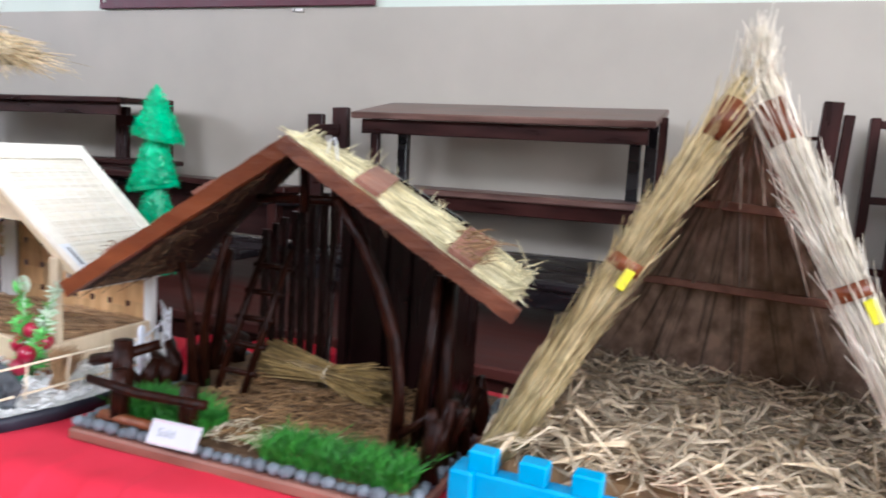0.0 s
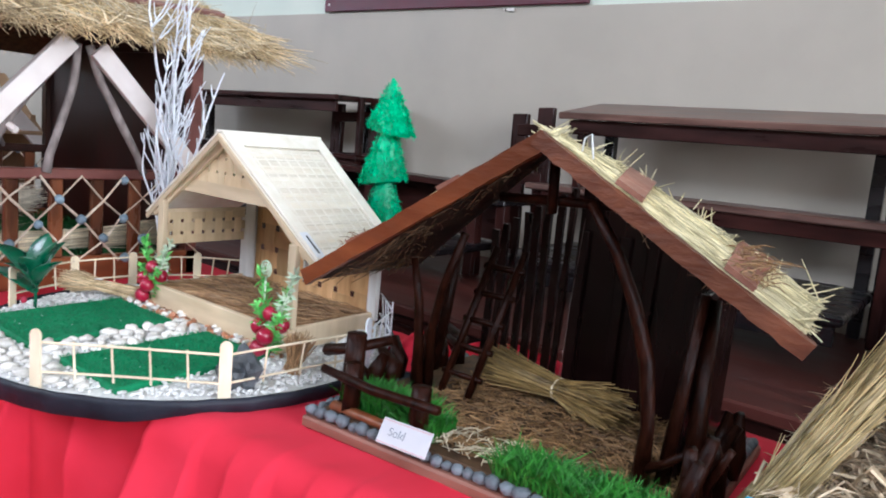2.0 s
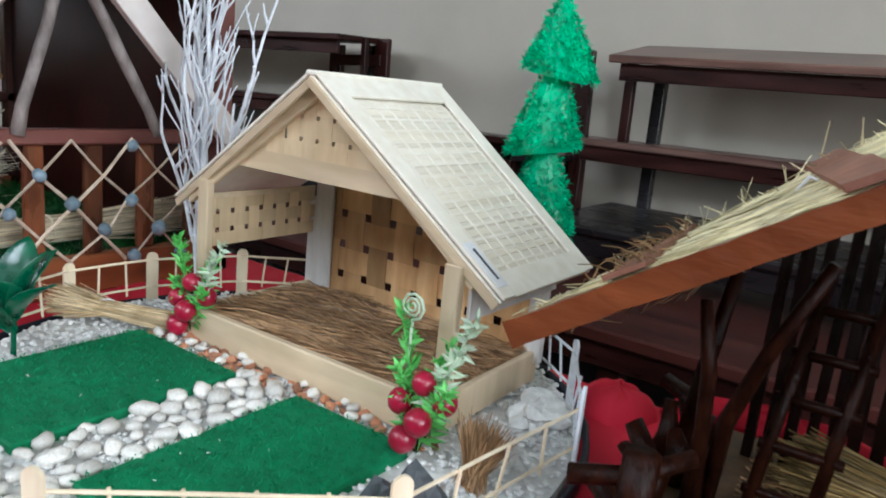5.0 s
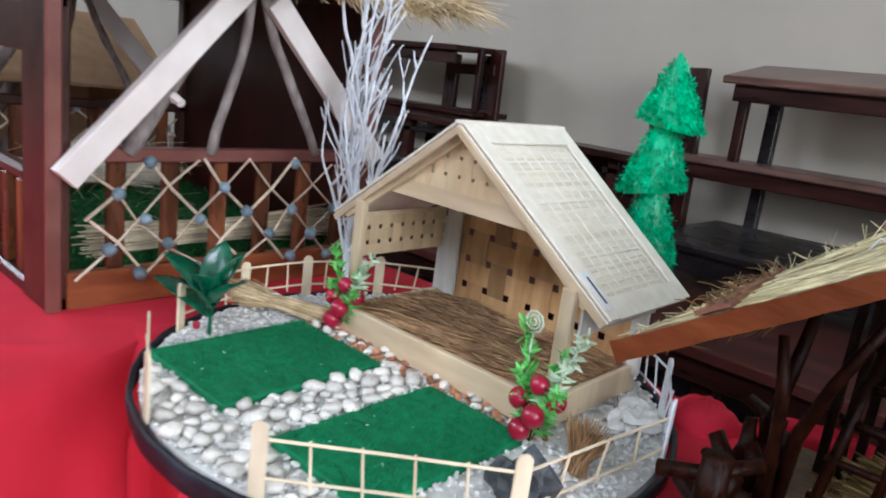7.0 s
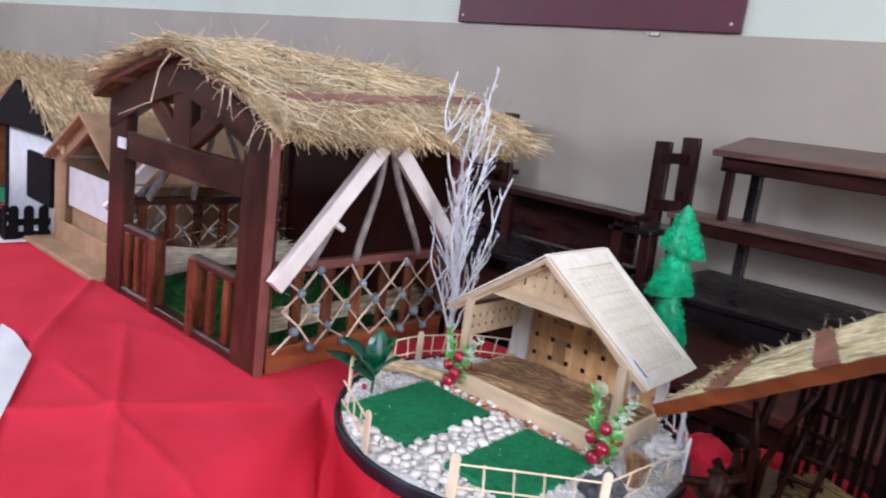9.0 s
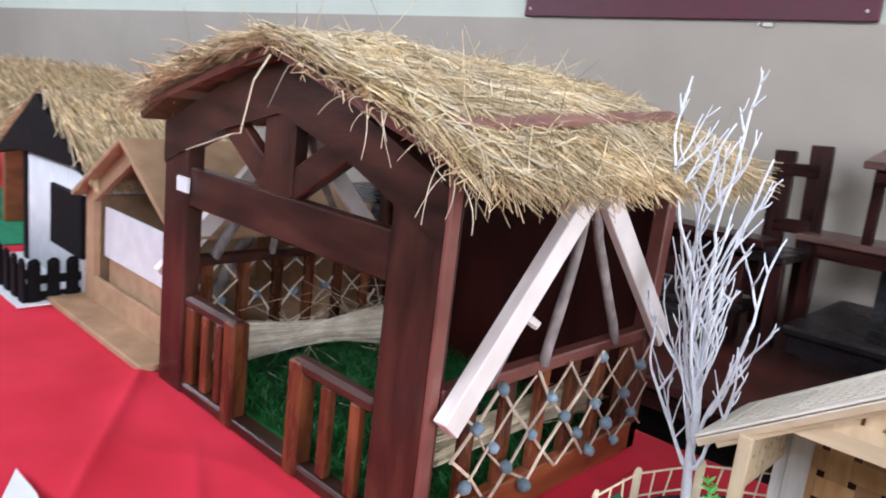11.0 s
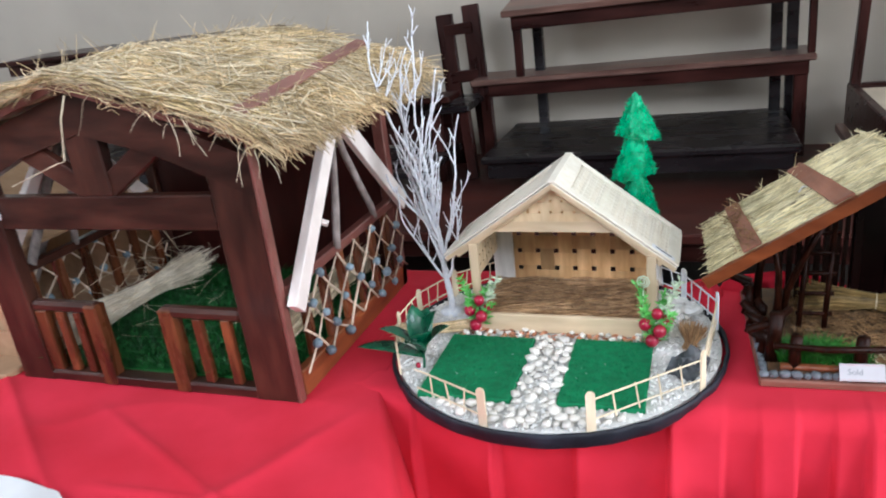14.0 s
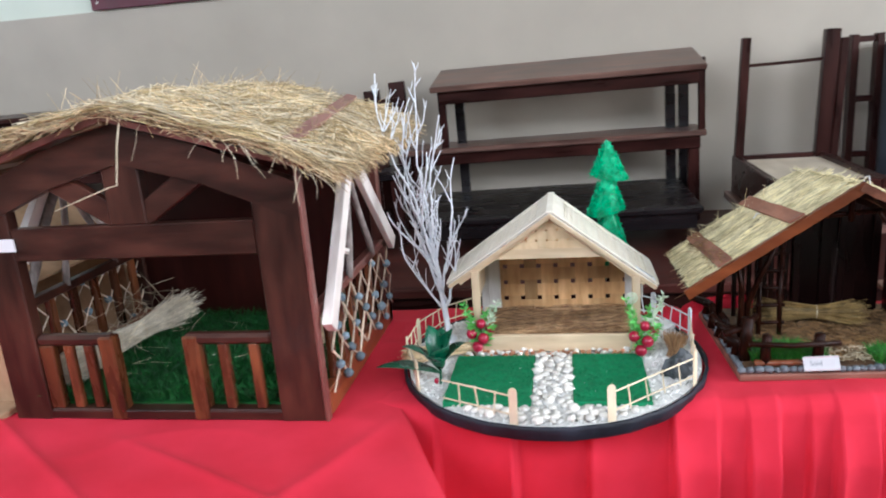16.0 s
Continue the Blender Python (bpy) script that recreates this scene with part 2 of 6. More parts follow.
BASE_RIM = material("red_brown_base_edge", (0.2, 0.075, 0.05), (0.32, 0.14, 0.1), 0.55, 50, (0.25, 1, 1), 0.2, 5)
BLUE = material("bright_blue_foam", (0.0, 0.32, 0.62), (0.005, 0.4, 0.72), 0.45, 30, bump=0.05, wear=0.1)
YELLOW = material("yellow_tape", (0.75, 0.7, 0.02), (0.85, 0.8, 0.04), 0.4, 30, bump=0.02, wear=0.1)
PAPER = material("white_paper", (0.76, 0.77, 0.8), (0.82, 0.83, 0.85), 0.7, 20, bump=0.04, wear=0.06)
INK = material("dark_ink", (0.04, 0.045, 0.05), (0.06, 0.065, 0.07), 0.6, 20, bump=0.0)
DIM_LIT_CARD = material("dim_lit_white_card", (0.56, 0.56, 0.59), (0.64, 0.64, 0.67), 0.7, 20, bump=0.04, wear=0.1)
PENCIL = material("grey_pen", (0.2, 0.22, 0.26), (0.26, 0.28, 0.32), 0.6, 20, bump=0.0)
PINK_LINE = material("pink_line", (0.62, 0.3, 0.3), (0.68, 0.36, 0.36), 0.6, 20, bump=0.0)
CARD = material("brown_cardboard", (0.36, 0.22, 0.12), (0.45, 0.29, 0.17), 0.75, 40, bump=0.08)
BLACK = material("black_card", (0.0025, 0.0025, 0.0035), (0.006, 0.006, 0.0075), 0.75, 30, bump=0.1, spec=0.12)
WHITE_CARD = material("white_card", (0.66, 0.68, 0.72), (0.76, 0.78, 0.8), 0.6, 30, bump=0.05, wear=0.15)
PINK_BOX = material("pink_box", (0.72, 0.08, 0.12), (0.8, 0.14, 0.18), 0.5, 30, bump=0.03)
TEAL_CLOTH = material("teal_cloth", (0.0, 0.2, 0.28), (0.02, 0.32, 0.42), 0.7, 30, bump=0.1)
GREEN_MAT = material("green_felt_mat", (0.005, 0.2, 0.09), (0.02, 0.3, 0.14), 0.85, 60, bump=0.3)
SCREEN = material("dark_glass", (0.012, 0.02, 0.022), (0.02, 0.03, 0.032), 0.12, 10, bump=0.0)
BLUE_GREY = material("blue_grey_metal_paint", (0.09, 0.11, 0.15), (0.13, 0.15, 0.19), 0.4, 20, bump=0.03)

# ---- mesh helpers ----
rng = np.random.default_rng(7)


class Geo:
    """Vertices and faces in world metres, gathered for one mesh."""

    def __init__(self):
        self.v, self.f = [], []

    def add(self, verts, faces):
        n = len(self.v)
        self.v.extend(map(tuple, verts))
        self.f.extend(tuple(n + i for i in face) for face in faces)
        return self

    def block(self, centre, axes, half, bevel=0.0015):
        """A box with chamfered edges; axes are the columns of a turn."""
        c, a, h = np.array(centre, float), np.array(axes, float), np.array(half, float)
        b = min(bevel, h.min() * 0.6)
        corners, index = [], {}
        for sx in (-1, 1):
            for sy in (-1, 1):
                for sz in (-1, 1):
                    s = np.array((sx, sy, sz))
                    for k in range(3):
                        p = s * (h - b)
                        p[k] = s[k] * h[k]
                        index[(sx, sy, sz, k)] = len(corners)
                        corners.append(c + a @ p)
        faces = []
        for k in range(3):
            i, j = (k + 1) % 3, (k + 2) % 3
            for s in (-1, 1):
                ring = []
                for u, w in ((-1, -1), (1, -1), (1, 1), (-1, 1)):
                    key = [0, 0, 0]
                    key[k], key[i], key[j] = s, u, w
                    ring.append(index[(*key, k)])
                faces.append(ring if s > 0 else ring[::-1])
            for u in (-1, 1):
                for w in (-1, 1):
                    lo, hi = [0, 0, 0], [0, 0, 0]
                    lo[k], hi[k] = -1, 1
                    lo[i] = hi[i] = u
                    lo[j] = hi[j] = w
                    ring = [index[(*lo, i)], index[(*hi, i)], index[(*hi, j)], index[(*lo, j)]]
                    faces.append(ring if u * w < 0 else ring[::-1])
        for sx in (-1, 1):
            for sy in (-1, 1):
                for sz in (-1, 1):
                    ring = [index[(sx, sy, sz, k)] for k in range(3)]
                    faces.append(ring if sx * sy * sz > 0 else ring[::-1])
        return self.add(corners, faces)

    def box(self, x0, x1, y0, y1, z0, z1, bevel=0.0015):
        return self.block(((x0 + x1) / 2, (y0 + y1) / 2, (z0 + z1) / 2), np.eye(3),
                          (abs(x1 - x0) / 2, abs(y1 - y0) / 2, abs(z1 - z0) / 2), bevel)

    def beam(self, p, q, wide, thick, side=(0, 1, 0), bevel=0.0012):
        """A plank from p to q; thick lies along side, wide across both."""
        p, q, side = np.array(p, float), np.array(q, float), np.array(side, float)
        along = q - p
        length = np.linalg.norm(along)
        along /= length
        side -= along * (side @ along)
        side /= np.linalg.norm(side)
        return self.block((p + q) / 2, np.stack([along, side, np.cross(along, side)], 1), (length / 2, thick / 2, wide / 2), bevel)

    def tube(self, points, radii, sides=7, wobble=0.0):
        pts = np.array(points, float)
        radii = np.broadcast_to(np.array(radii, float), (len(pts),))
        way = np.gradient(pts, axis=0)
        way /= np.linalg.norm(way, axis=1)[:, None] + 1e-12
        ref = np.array((0.31, 0.87, 0.12)) if abs(way[0] @ (0.31, 0.87, 0.12)) < 0.8 else np.array((1.0, 0.1, 0.2))
        n = len(self.v)
        for p, w, r in zip(pts, way, radii):
            a = np.cross(w, ref)
            a /= np.linalg.norm(a)
            b = np.cross(w, a)
            for k in range(sides):
                t = 2 * math.pi * k / sides
                rr = r * (1 + wobble * (rng.random() - 0.5))
                self.v.append(tuple(p + rr * (math.cos(t) * a + math.sin(t) * b)))
        for i in range(len(pts) - 1):
            for k in range(sides):
                k2 = (k + 1) % sides
                self.f.append((n + i * sides + k, n + i * sides + k2, n + (i + 1) * sides + k2, n + (i + 1) * sides + k))
        self.f.append(tuple(n + k for k in range(sides))[::-1])
        self.f.append(tuple(n + (len(pts) - 1) * sides + k for k in range(sides)))
        return self

    def plank(self, p, q, wide, thick, side=(0, 1, 0), seg=16, rag=0.001, low=1.0):
        """A rough-sawn plank whose edges wander; low scales the wander of the lower edge."""
        p, q, side = np.array(p, float), np.array(q, float), np.array(side, float)
        along = (q - p) / np.linalg.norm(q - p)
        side = side - along * (side @ along)
        side /= np.linalg.norm(side)
        across = np.cross(along, side)
        verts = []
        for i in range(seg + 1):
            c = p + (q - p) * i / seg
            for a, b in ((-1, -1), (1, -1), (1, 1), (-1, 1)):
                j = rng.normal(size=2) * rag * (low if b < 0 else 1)
                verts.append(c + side * (a * thick / 2 + j[0] * 0.4) + across * (b * wide / 2 + j[1]))
        faces = [(i * 4 + k, i * 4 + (k + 1) % 4, i * 4 + 4 + (k + 1) % 4, i * 4 + 4 + k) for i in range(seg) for k in range(4)]
        return self.add(verts, faces + [(3, 2, 1, 0), tuple(seg * 4 + k for k in range(4))])

    def stalks(self, p, m, q, r):
        """Many thin three-sided stalks at once, from p over m to q."""
        p, m, q = (np.asarray(a, float) for a in (p, m, q))
        count = len(p)
        r = np.broadcast_to(np.asarray(r, float), (count,))[:, None]
        way = q - p
        way /= np.linalg.norm(way, axis=1)[:, None] + 1e-12
        a = np.cross(way, rng.normal(size=(count, 3)))
        a /= np.linalg.norm(a, axis=1)[:, None] + 1e-12
        b = np.cross(way, a)
        rings = []
        for point, size in ((p, 1.0), (m, 0.95), (q, 0.55)):
            for k in range(3):
                t = 2 * math.pi * k / 3
                rings.append(point + r * size * (math.cos(t) * a + math.sin(t) * b))
        n = len(self.v)
        self.v.extend(map(tuple, np.stack(rings, 1).reshape(-1, 3).tolist()))
        faces = [(i * 3 + k, i * 3 + (k + 1) % 3, i * 3 + 3 + (k + 1) % 3, i * 3 + 3 + k) for i in range(2) for k in range(3)] + [(2, 1, 0), (6, 7, 8)]
        for s in range(count):
            o = n + 9 * s
            self.f.extend(tuple(o + i for i in face) for face in faces)
        return self

    def ribbons(self, p, m, q, wide, fold=0.35):
        """Many narrow leaves at once, folded along the middle, pointed at the tip."""
        p, m, q = (np.asarray(a, float) for a in (p, m, q))
        count = len(p)
        wide = np.broadcast_to(np.asarray(wide, float), (count,))[:, None]
        way = q - p
        way /= np.linalg.norm(way, axis=1)[:, None] + 1e-12
        a = np.cross(way, rng.normal(size=(count, 3)))
        a /= np.linalg.norm(a, axis=1)[:, None] + 1e-12
        b = np.cross(way, a)
        cols = [p - a * wide * 0.35, p + b * wide * fold * 0.4, p + a * wide * 0.35,
                m - a * wide, m + b * wide * fold, m + a * wide, q]
        n = len(self.v)
        self.v.extend(map(tuple, np.stack(cols, 1).reshape(-1, 3).tolist()))
        faces = [(0, 1, 4, 3), (1, 2, 5, 4), (3, 4, 6), (4, 5, 6)]
        for s in range(count):
            o = n + 7 * s
            self.f.extend(tuple(o + i for i in face) for face in faces)
        return self

    def blob(self, centre, half, rough=0.15, level=2, seed=0):
        bm = bmesh.new()
        bmesh.ops.create_icosphere(bm, subdivisions=level, radius=1.0)
        c, h = Vector(centre), Vector(half)
        verts = []
        for v in bm.verts:
            k = 1 + rough * noise.noise(v.co * 1.7 + Vector((seed * 3.1, seed * 1.7, seed)))
            verts.append((c.x + v.co.x * h.x * k, c.y + v.co.y * h.y * k, c.z + v.co.z * h.z * k))
        bm.verts.index_update()
        faces = [[v.index for v in f.verts] for f in bm.faces]
        bm.free()
        return self.add(verts, faces)

    def slab(self, outline, low, high):
        """An upright prism over a plan outline of (x, y)."""
        n = len(outline)
        verts = [(x, y, low) for x, y in outline] + [(x, y, high) for x, y in outline]
        faces = [tuple(range(n))[::-1], tuple(range(n, 2 * n))] + [(i, (i + 1) % n, n + (i + 1) % n, n + i) for i in range(n)]
        return self.add(verts, faces)

    def gable(self, outline, y0, y1):
        """A prism along y over an outline of (x, z)."""
        n = len(outline)
        verts = [(x, y0, z) for x, z in outline] + [(x, y1, z) for x, z in outline]
        faces = [tuple(range(n)), tuple(range(n, 2 * n))[::-1]] + [(i, n + i, n + (i + 1) % n, (i + 1) % n) for i in range(n)]
        return self.add(verts, faces)

    def mesh(self, name, mat, origin=(0, 0, 0), smooth=False):
        data = bpy.data.meshes.new(name)
        o = np.array(origin, float)
        data.from_pydata((np.array(self.v, float) - o).tolist(), [], self.f)
        data.materials.append(mat)
        if smooth:
            data.polygons.foreach_set("use_smooth", [True] * len(data.polygons))
        data.update()
        return data


def origin_of(ob):
    place = Vector((0, 0, 0))
    while ob:
        place += ob.location
        ob = ob.parent
    return place


def thing(name, base, label, category, group="", kind=""):
    ob = new(name)
    ob.location = base
    ob.empty_display_size = 0.05
    return tagged(ob, label, category, group, kind)


def part(name, geo, mat, parent, label="", smooth=False, kind=""):
    """One mesh under a thing or a part."""
    ob = new(name, geo.mesh(name, mat, origin_of(parent), smooth))
    ob.parent = parent
    return tagged(ob, label=label, kind=kind)


def whole(name, geo, mat, label="", category="", group="", kind="", smooth=False, base=(0, 0, 0)):
    """A thing that is a single mesh."""
    ob = new(name, geo.mesh(name, mat, base, smooth))
    ob.location = base
    return tagged(ob, label, category, group, kind)


def piece(name, data, parent, at, turn=(0, 0, 0), size=(1, 1, 1)):
    """One of many alike pieces, which share a mesh."""
    ob = new(name, data)
    ob.parent = parent
    ob.location = Vector(at) - origin_of(parent)
    ob.rotation_euler, ob.scale = turn, size
    return ob


def between(a, b, n):
    return [a + (b - a) * (i + 0.5) / n for i in range(n)]


def scatter(count, lo, hi):
    return rng.uniform(lo, hi, size=(count, 3))


def tuft(geo, x0, x1, y0, y1, z, count, low, high, wide=0.0012, lean=0.35):
    p = scatter(count, (x0, y0, z), (x1, y1, z + 0.002))
    h = rng.uniform(low, high, count)[:, None]
    off = rng.normal(size=(count, 3)) * lean * h
    off[:, 2] = 0
    q = p + off + np.array((0, 0, 1)) * h
    m = p + off * 0.3 + np.array((0, 0, 0.6)) * h
    return geo.ribbons(p, m, q, wide)


def hay(geo, x0, x1, y0, y1, z0, z1, count, length, r, tilt=0.12, heading=None, spread=3.2):
    """Loose straw strewn flat over a patch."""
    c = scatter(count, (x0, y0, z0), (x1, y1, z1))
    ang = rng.uniform(-spread, spread, count) / 2 + (0 if heading is None else heading)
    half = rng.uniform(0.35, 1.0, count) * length / 2
    way = np.stack([np.cos(ang), np.sin(ang), rng.normal(size=count) * tilt], 1) * half[:, None]
    p, q = c - way, c + way
    for e in (p, q):
        e[:, 0] = e[:, 0].clip(x0 - 0.004, x1 + 0.004)
        e[:, 1] = e[:, 1].clip(y0 - 0.004, y1 + 0.004)
        e[:, 2] = e[:, 2].clip(z0, z1 + 0.02)
    m = (p + q) / 2 + rng.normal(size=(count, 3)) * np.array((0.06, 0.06, 0.04)) * half[:, None]
    m[:, 2] = m[:, 2].clip(z0, z1 + 0.02)
    return geo.stalks(p, m, q, r)


def sheaf(geo, a, b, waist, fat, count, r, at=0.45, flare=2.2):
    """A bundle of straw tied at its waist, from a to b."""
    a, b = np.array(a, float), np.array(b, float)
    way = (b - a) / np.linalg.norm(b - a)
    side = np.cross(way, (0, 0, 1))
    side /= np.linalg.norm(side)
    up = np.cross(side, way)
    ang, rad = rng.uniform(0, 2 * math.pi, count), np.sqrt(rng.random(count))
    ring = np.cos(ang)[:, None] * side + np.sin(ang)[:, None] * up * 0.75
    ring *= rad[:, None]
    length = np.linalg.norm(b - a)
    p = a + ring * fat + way * (rng.normal(size=count) * 0.05 * length)[:, None]
    m = a + way * length * (at + rng.normal(size=count) * 0.04)[:, None] + ring * waist * 1.05 + rng.normal(size=(count, 3)) * waist * 0.12
    p += rng.normal(size=(count, 3)) * fat * 0.16
    q = b + ring * fat * flare / 1.6 + rng.normal(size=(count, 3)) * fat * 0.22 + way * (rng.normal(size=count) * 0.07 * length)[:, None]
    return geo.stalks(p, m, q, r)

# ---- room ----
TOP = 0.755  # the cloth on the tables

north = thing("wall_north", (-2.5, 3.22, 0), "painted wall, beige below and pale green above", "wall", kind="structure")
part("lower_paint", Geo().box(-22, 3.6, 3.12, 3.3, 0, 1.625, 0.0), WALL_LOW, north, "beige painted lower wall", kind="structure")
part("upper_paint", Geo().box(-22, 3.6, 3.123, 3.3, 1.625, 4.4, 0.0), WALL_HIGH, north, "pale green painted upper wall", kind="structure")
whole("floor", Geo().box(-22.2, 3.6, -2.7, 3.3, -0.12, 0, 0), CEMENT, "grey cement floor", "floor", kind="structure")
whole("ceiling", Geo().box(-22.2, 3.6, -2.7, 3.3, 4.4, 4.52, 0), PLASTER, "white plaster ceiling", "ceiling", kind="structure")
whole("wall_west", Geo().box(-22.2, -22, -2.5, 3.12, 0, 4.4, 0), WALL_LOW, "beige painted end wall", "wall", kind="structure")


def wall_with_openings(name, along, lo, hi, near, far, openings):
    """A wall along x or y with window openings (start, end, sill, head) cut through."""
    geo, at = Geo(), lo

    def put(a, b, z0, z1):
        if along == "x":
            geo.box(a, b, near, far, z0, z1, 0)
        else:
            geo.box(near, far, a, b, z0, z1, 0)

    for a, b, sill, head in openings:
        put(at, a, 0, 4.4)
        put(a, b, 0, sill)
        put(a, b, head, 4.4)
        at = b
    put(at, hi, 0, 4.4)
    return whole(name, geo, WALL_LOW, "unseen wall with assumed window openings", "wall", kind="structure")


# Assumed walls, out of view; their openings are cut where the lamps stand.
wall_with_openings("wall_east", "y", -2.5, 3.12, 3.4, 3.6, [(-1.75, 1.55, 1.05, 3.05)])
wall_with_openings("wall_south", "x", -22, 3.6, -2.7, -2.5, [(-15.5, -12.5, 2.65, 3.95), (-9.5, -6.5, 2.65, 3.95), (-3.75, -1.45, 2.65, 3.85), (-0.15, 2.15, 2.65, 3.85)])

board = thing("notice_board", (-2.2, 3.11, 1.63), "maroon painted notice board screwed to the wall", "board")
part("panel", Geo().box(-2.985, -1.43, 3.095, 3.118, 1.63, 2.45, 0.003), MAROON, board)
for bx in (-2.95, -1.47):
    part("screw", Geo().blob((bx, 3.094, 1.665), (0.008, 0.004, 0.008), 0, 1), GREY_PLANK, board, "grey screw head", True)
clip = Geo().box(-1.83, -1.79, 3.105, 3.119, 1.607, 1.622, 0.002).box(-1.85, -1.84, 3.11, 3.119, 1.612, 1.625, 0.001)
whole("wall_clip", clip, GREY_PLANK, "small grey metal clip on the wall", "clip", base=(-1.82, 3.119, 1.615))

# ---- furniture along the wall ----
pew = thing("long_bench", (-1.0, 2.45, 0), "long red-brown wooden bench along the wall", "bench")
part("seat", Geo().box(-4.2, 0.75, 2.0, 3.05, 0.485, 0.52, 0.006), PEW, pew)
part("apron", Geo().box(-4.15, 0.7, 2.03, 2.05, 0.42, 0.485, 0.002), BENCH, pew)
for lx in (-4.05, -2.4, -0.9, 0.6):
    for ly in (2.1, 2.95):
        part("leg", Geo().box(lx - 0.03, lx + 0.03, ly - 0.03, ly + 0.03, 0, 0.485, 0.003), BENCH_UP, pew)


def school_desk(x0, x1, rise, top_mat, label):
    """A two-seat desk that stands on the bench: sloping top board, book shelf and black seat."""
    d = thing("school_desk", ((x0 + x1) / 2, 2.75, 0.52), label, "desk", "desks along the wall")
    slope = math.atan2(rise, 0.33)
    axes = np.array(((1, 0, 0), (0, math.cos(slope), math.sin(slope)), (0, -math.sin(slope), math.cos(slope)))).T
    part("top", Geo().block(((x0 + x1) / 2, 2.835, 1.161 + rise / 2), axes, ((x1 - x0) / 2, 0.166 / math.cos(slope), 0.012), 0.004), top_mat, d, "scuffed brown desk top")
    part("apron", Geo().box(x0 + 0.03, x1 - 0.025, 2.7, 2.718, 1.098, 1.15, 0.002), BENCH, d)
    part("shelf", Geo().box(x0 - 0.19, x1 + 0.022, 2.8, 3.05, 0.88, 0.904, 0.005), top_mat, d, "worn brown book shelf")
    part("shelf_rail", Geo().box(x0 - 0.12, x1 - 0.0, 2.818, 2.836, 0.83, 0.88, 0.002), BENCH, d)
    part("seat", Geo().box(x0 - 0.06, x1 - 0.06, 2.4, 3.0, 0.648, 0.678, 0.008), BLACK_SEAT, d, "worn black seat board")
    part("seat_rail", Geo().box(x0 - 0.04, x1 - 0.08, 2.42, 2.44, 0.59, 0.648, 0.002), BLACK_SEAT, d)
    for lx, w in ((x0 + 0.02, 0.016), (x1 + 0.006, 0.013)):
        part("leg", Geo().box(lx - w, lx + w, 2.82, 2.85, 0.904, 1.17 + rise * 0.4, 0.003), BENCH_UP, d)
    for lx in (x0 - 0.14, x1 - 0.025):
        part("leg", Geo().box(lx - 0.023, lx + 0.023, 2.83, 2.87, 0.52, 0.88, 0.003), BENCH_UP, d)
    for lx in (x0 + 0.075, x1 - 0.1, x1 - 0.045):
        part("rear_leg", Geo().box(lx - 0.02, lx + 0.02, 2.955, 2.995, 0.52, 1.145 + rise * 0.8, 0.003), BLACK_SEAT, d)
    return d


# the desks stand a little askew
school_desk(-1.258, -0.172, 0.06, BENCH_TOP, "dark wooden school desk with worn sloping top on a bench").matrix_basis = pose(-0.715, 2.75, 0.52, 0, -0.9)
# The left desk's top and shelf are darkened for the lack of light there.
school_desk(-3.85, -2.4, 0.01, BENCH, "wooden school desk with unlit dark top, standing on a bench").matrix_basis = pose(-3.125, 2.75, 0.512, 0, -1.0)


def chair_back(x, y, top, wide):
    c = thing("wooden_chair", (x, y, 0.52), "dark wooden chair with two upright back posts, stacked on a bench", "chair", "chairs along the wall")
    for s in (-1, 1):
        part("back_post", Geo().beam((x + s * wide / 2, y, 0.52), (x + s * wide / 2 * 0.96, y + 0.03, top + s * 0.012), 0.072, 0.028, (0, 1, 0), 0.003), BENCH_UP, c)
    part("back_rail", Geo().box(x - wide / 2, x + wide / 2, y + 0.004, y + 0.026, top - 0.1, top - 0.055, 0.002), BENCH, c)
    part("back_rail", Geo().box(x - wide / 2, x + wide / 2, y + 0.002, y + 0.02, top - 0.3, top - 0.25, 0.002), BENCH, c)
    part("seat", Geo().box(x - wide / 2 - 0.03, x + wide / 2 + 0.03, y - 0.3, y + 0.02, 0.8, 0.825, 0.004), BLACK_SEAT, c)
    for s in (-1, 1):
        part("leg", Geo().box(x + s * wide / 2 - 0.02, x + s * wide / 2 + 0.02, y - 0.28, y - 0.24, 0.52, 0.8, 0.002), BENCH_UP, c)
    return c


chair_back(-1.522, 2.9, 1.176, 0.124).matrix_basis = pose(-1.484, 2.9, 0.52, 0, -3.3)
chair_back(-2.52, 2.9, 1.166, 0.27).matrix_basis = pose(-2.485, 2.9, 0.52, 0, -3.0)

low_bench = thing("low_bench", (-2.0, 2.6, 0.52), "low dark wooden bench with a black seat, stacked", "bench")
part("top_rail", Geo().box(-2.6, -1.47, 2.56, 2.7, 0.85, 0.875, 0.004), BENCH, low_bench, "dark worn rail")
part("seat", Geo().box(-2.6, -1.5, 2.3, 2.75, 0.62, 0.648, 0.005), BLACK_SEAT, low_bench)
for lx in (-2.57, -2.1, -1.55):
    part("leg", Geo().box(lx - 0.02, lx + 0.02, 2.6, 2.64, 0.52, 0.85, 0.002), BENCH_UP, low_bench)
part("back_board", Geo().box(-2.57, -1.52, 2.72, 2.735, 0.655, 0.85, 0.002), BENCH, low_bench)

upturned = thing("upturned_desk", (0.13, 2.6, 0.52), "upside-down dark desk with a pale plywood underside, legs in the air", "desk")
for x0, x1, y0, y1 in ((-0.045, -0.015, 2.22, 2.86), (0.285, 0.315, 2.22, 2.86), (-0.015, 0.285, 2.83, 2.86), (-0.015, 0.285, 2.22, 2.25)):
    part("rim_board", Geo().box(x0, x1, y0, y1, 0.64, 0.792, 0.004), BENCH, upturned)
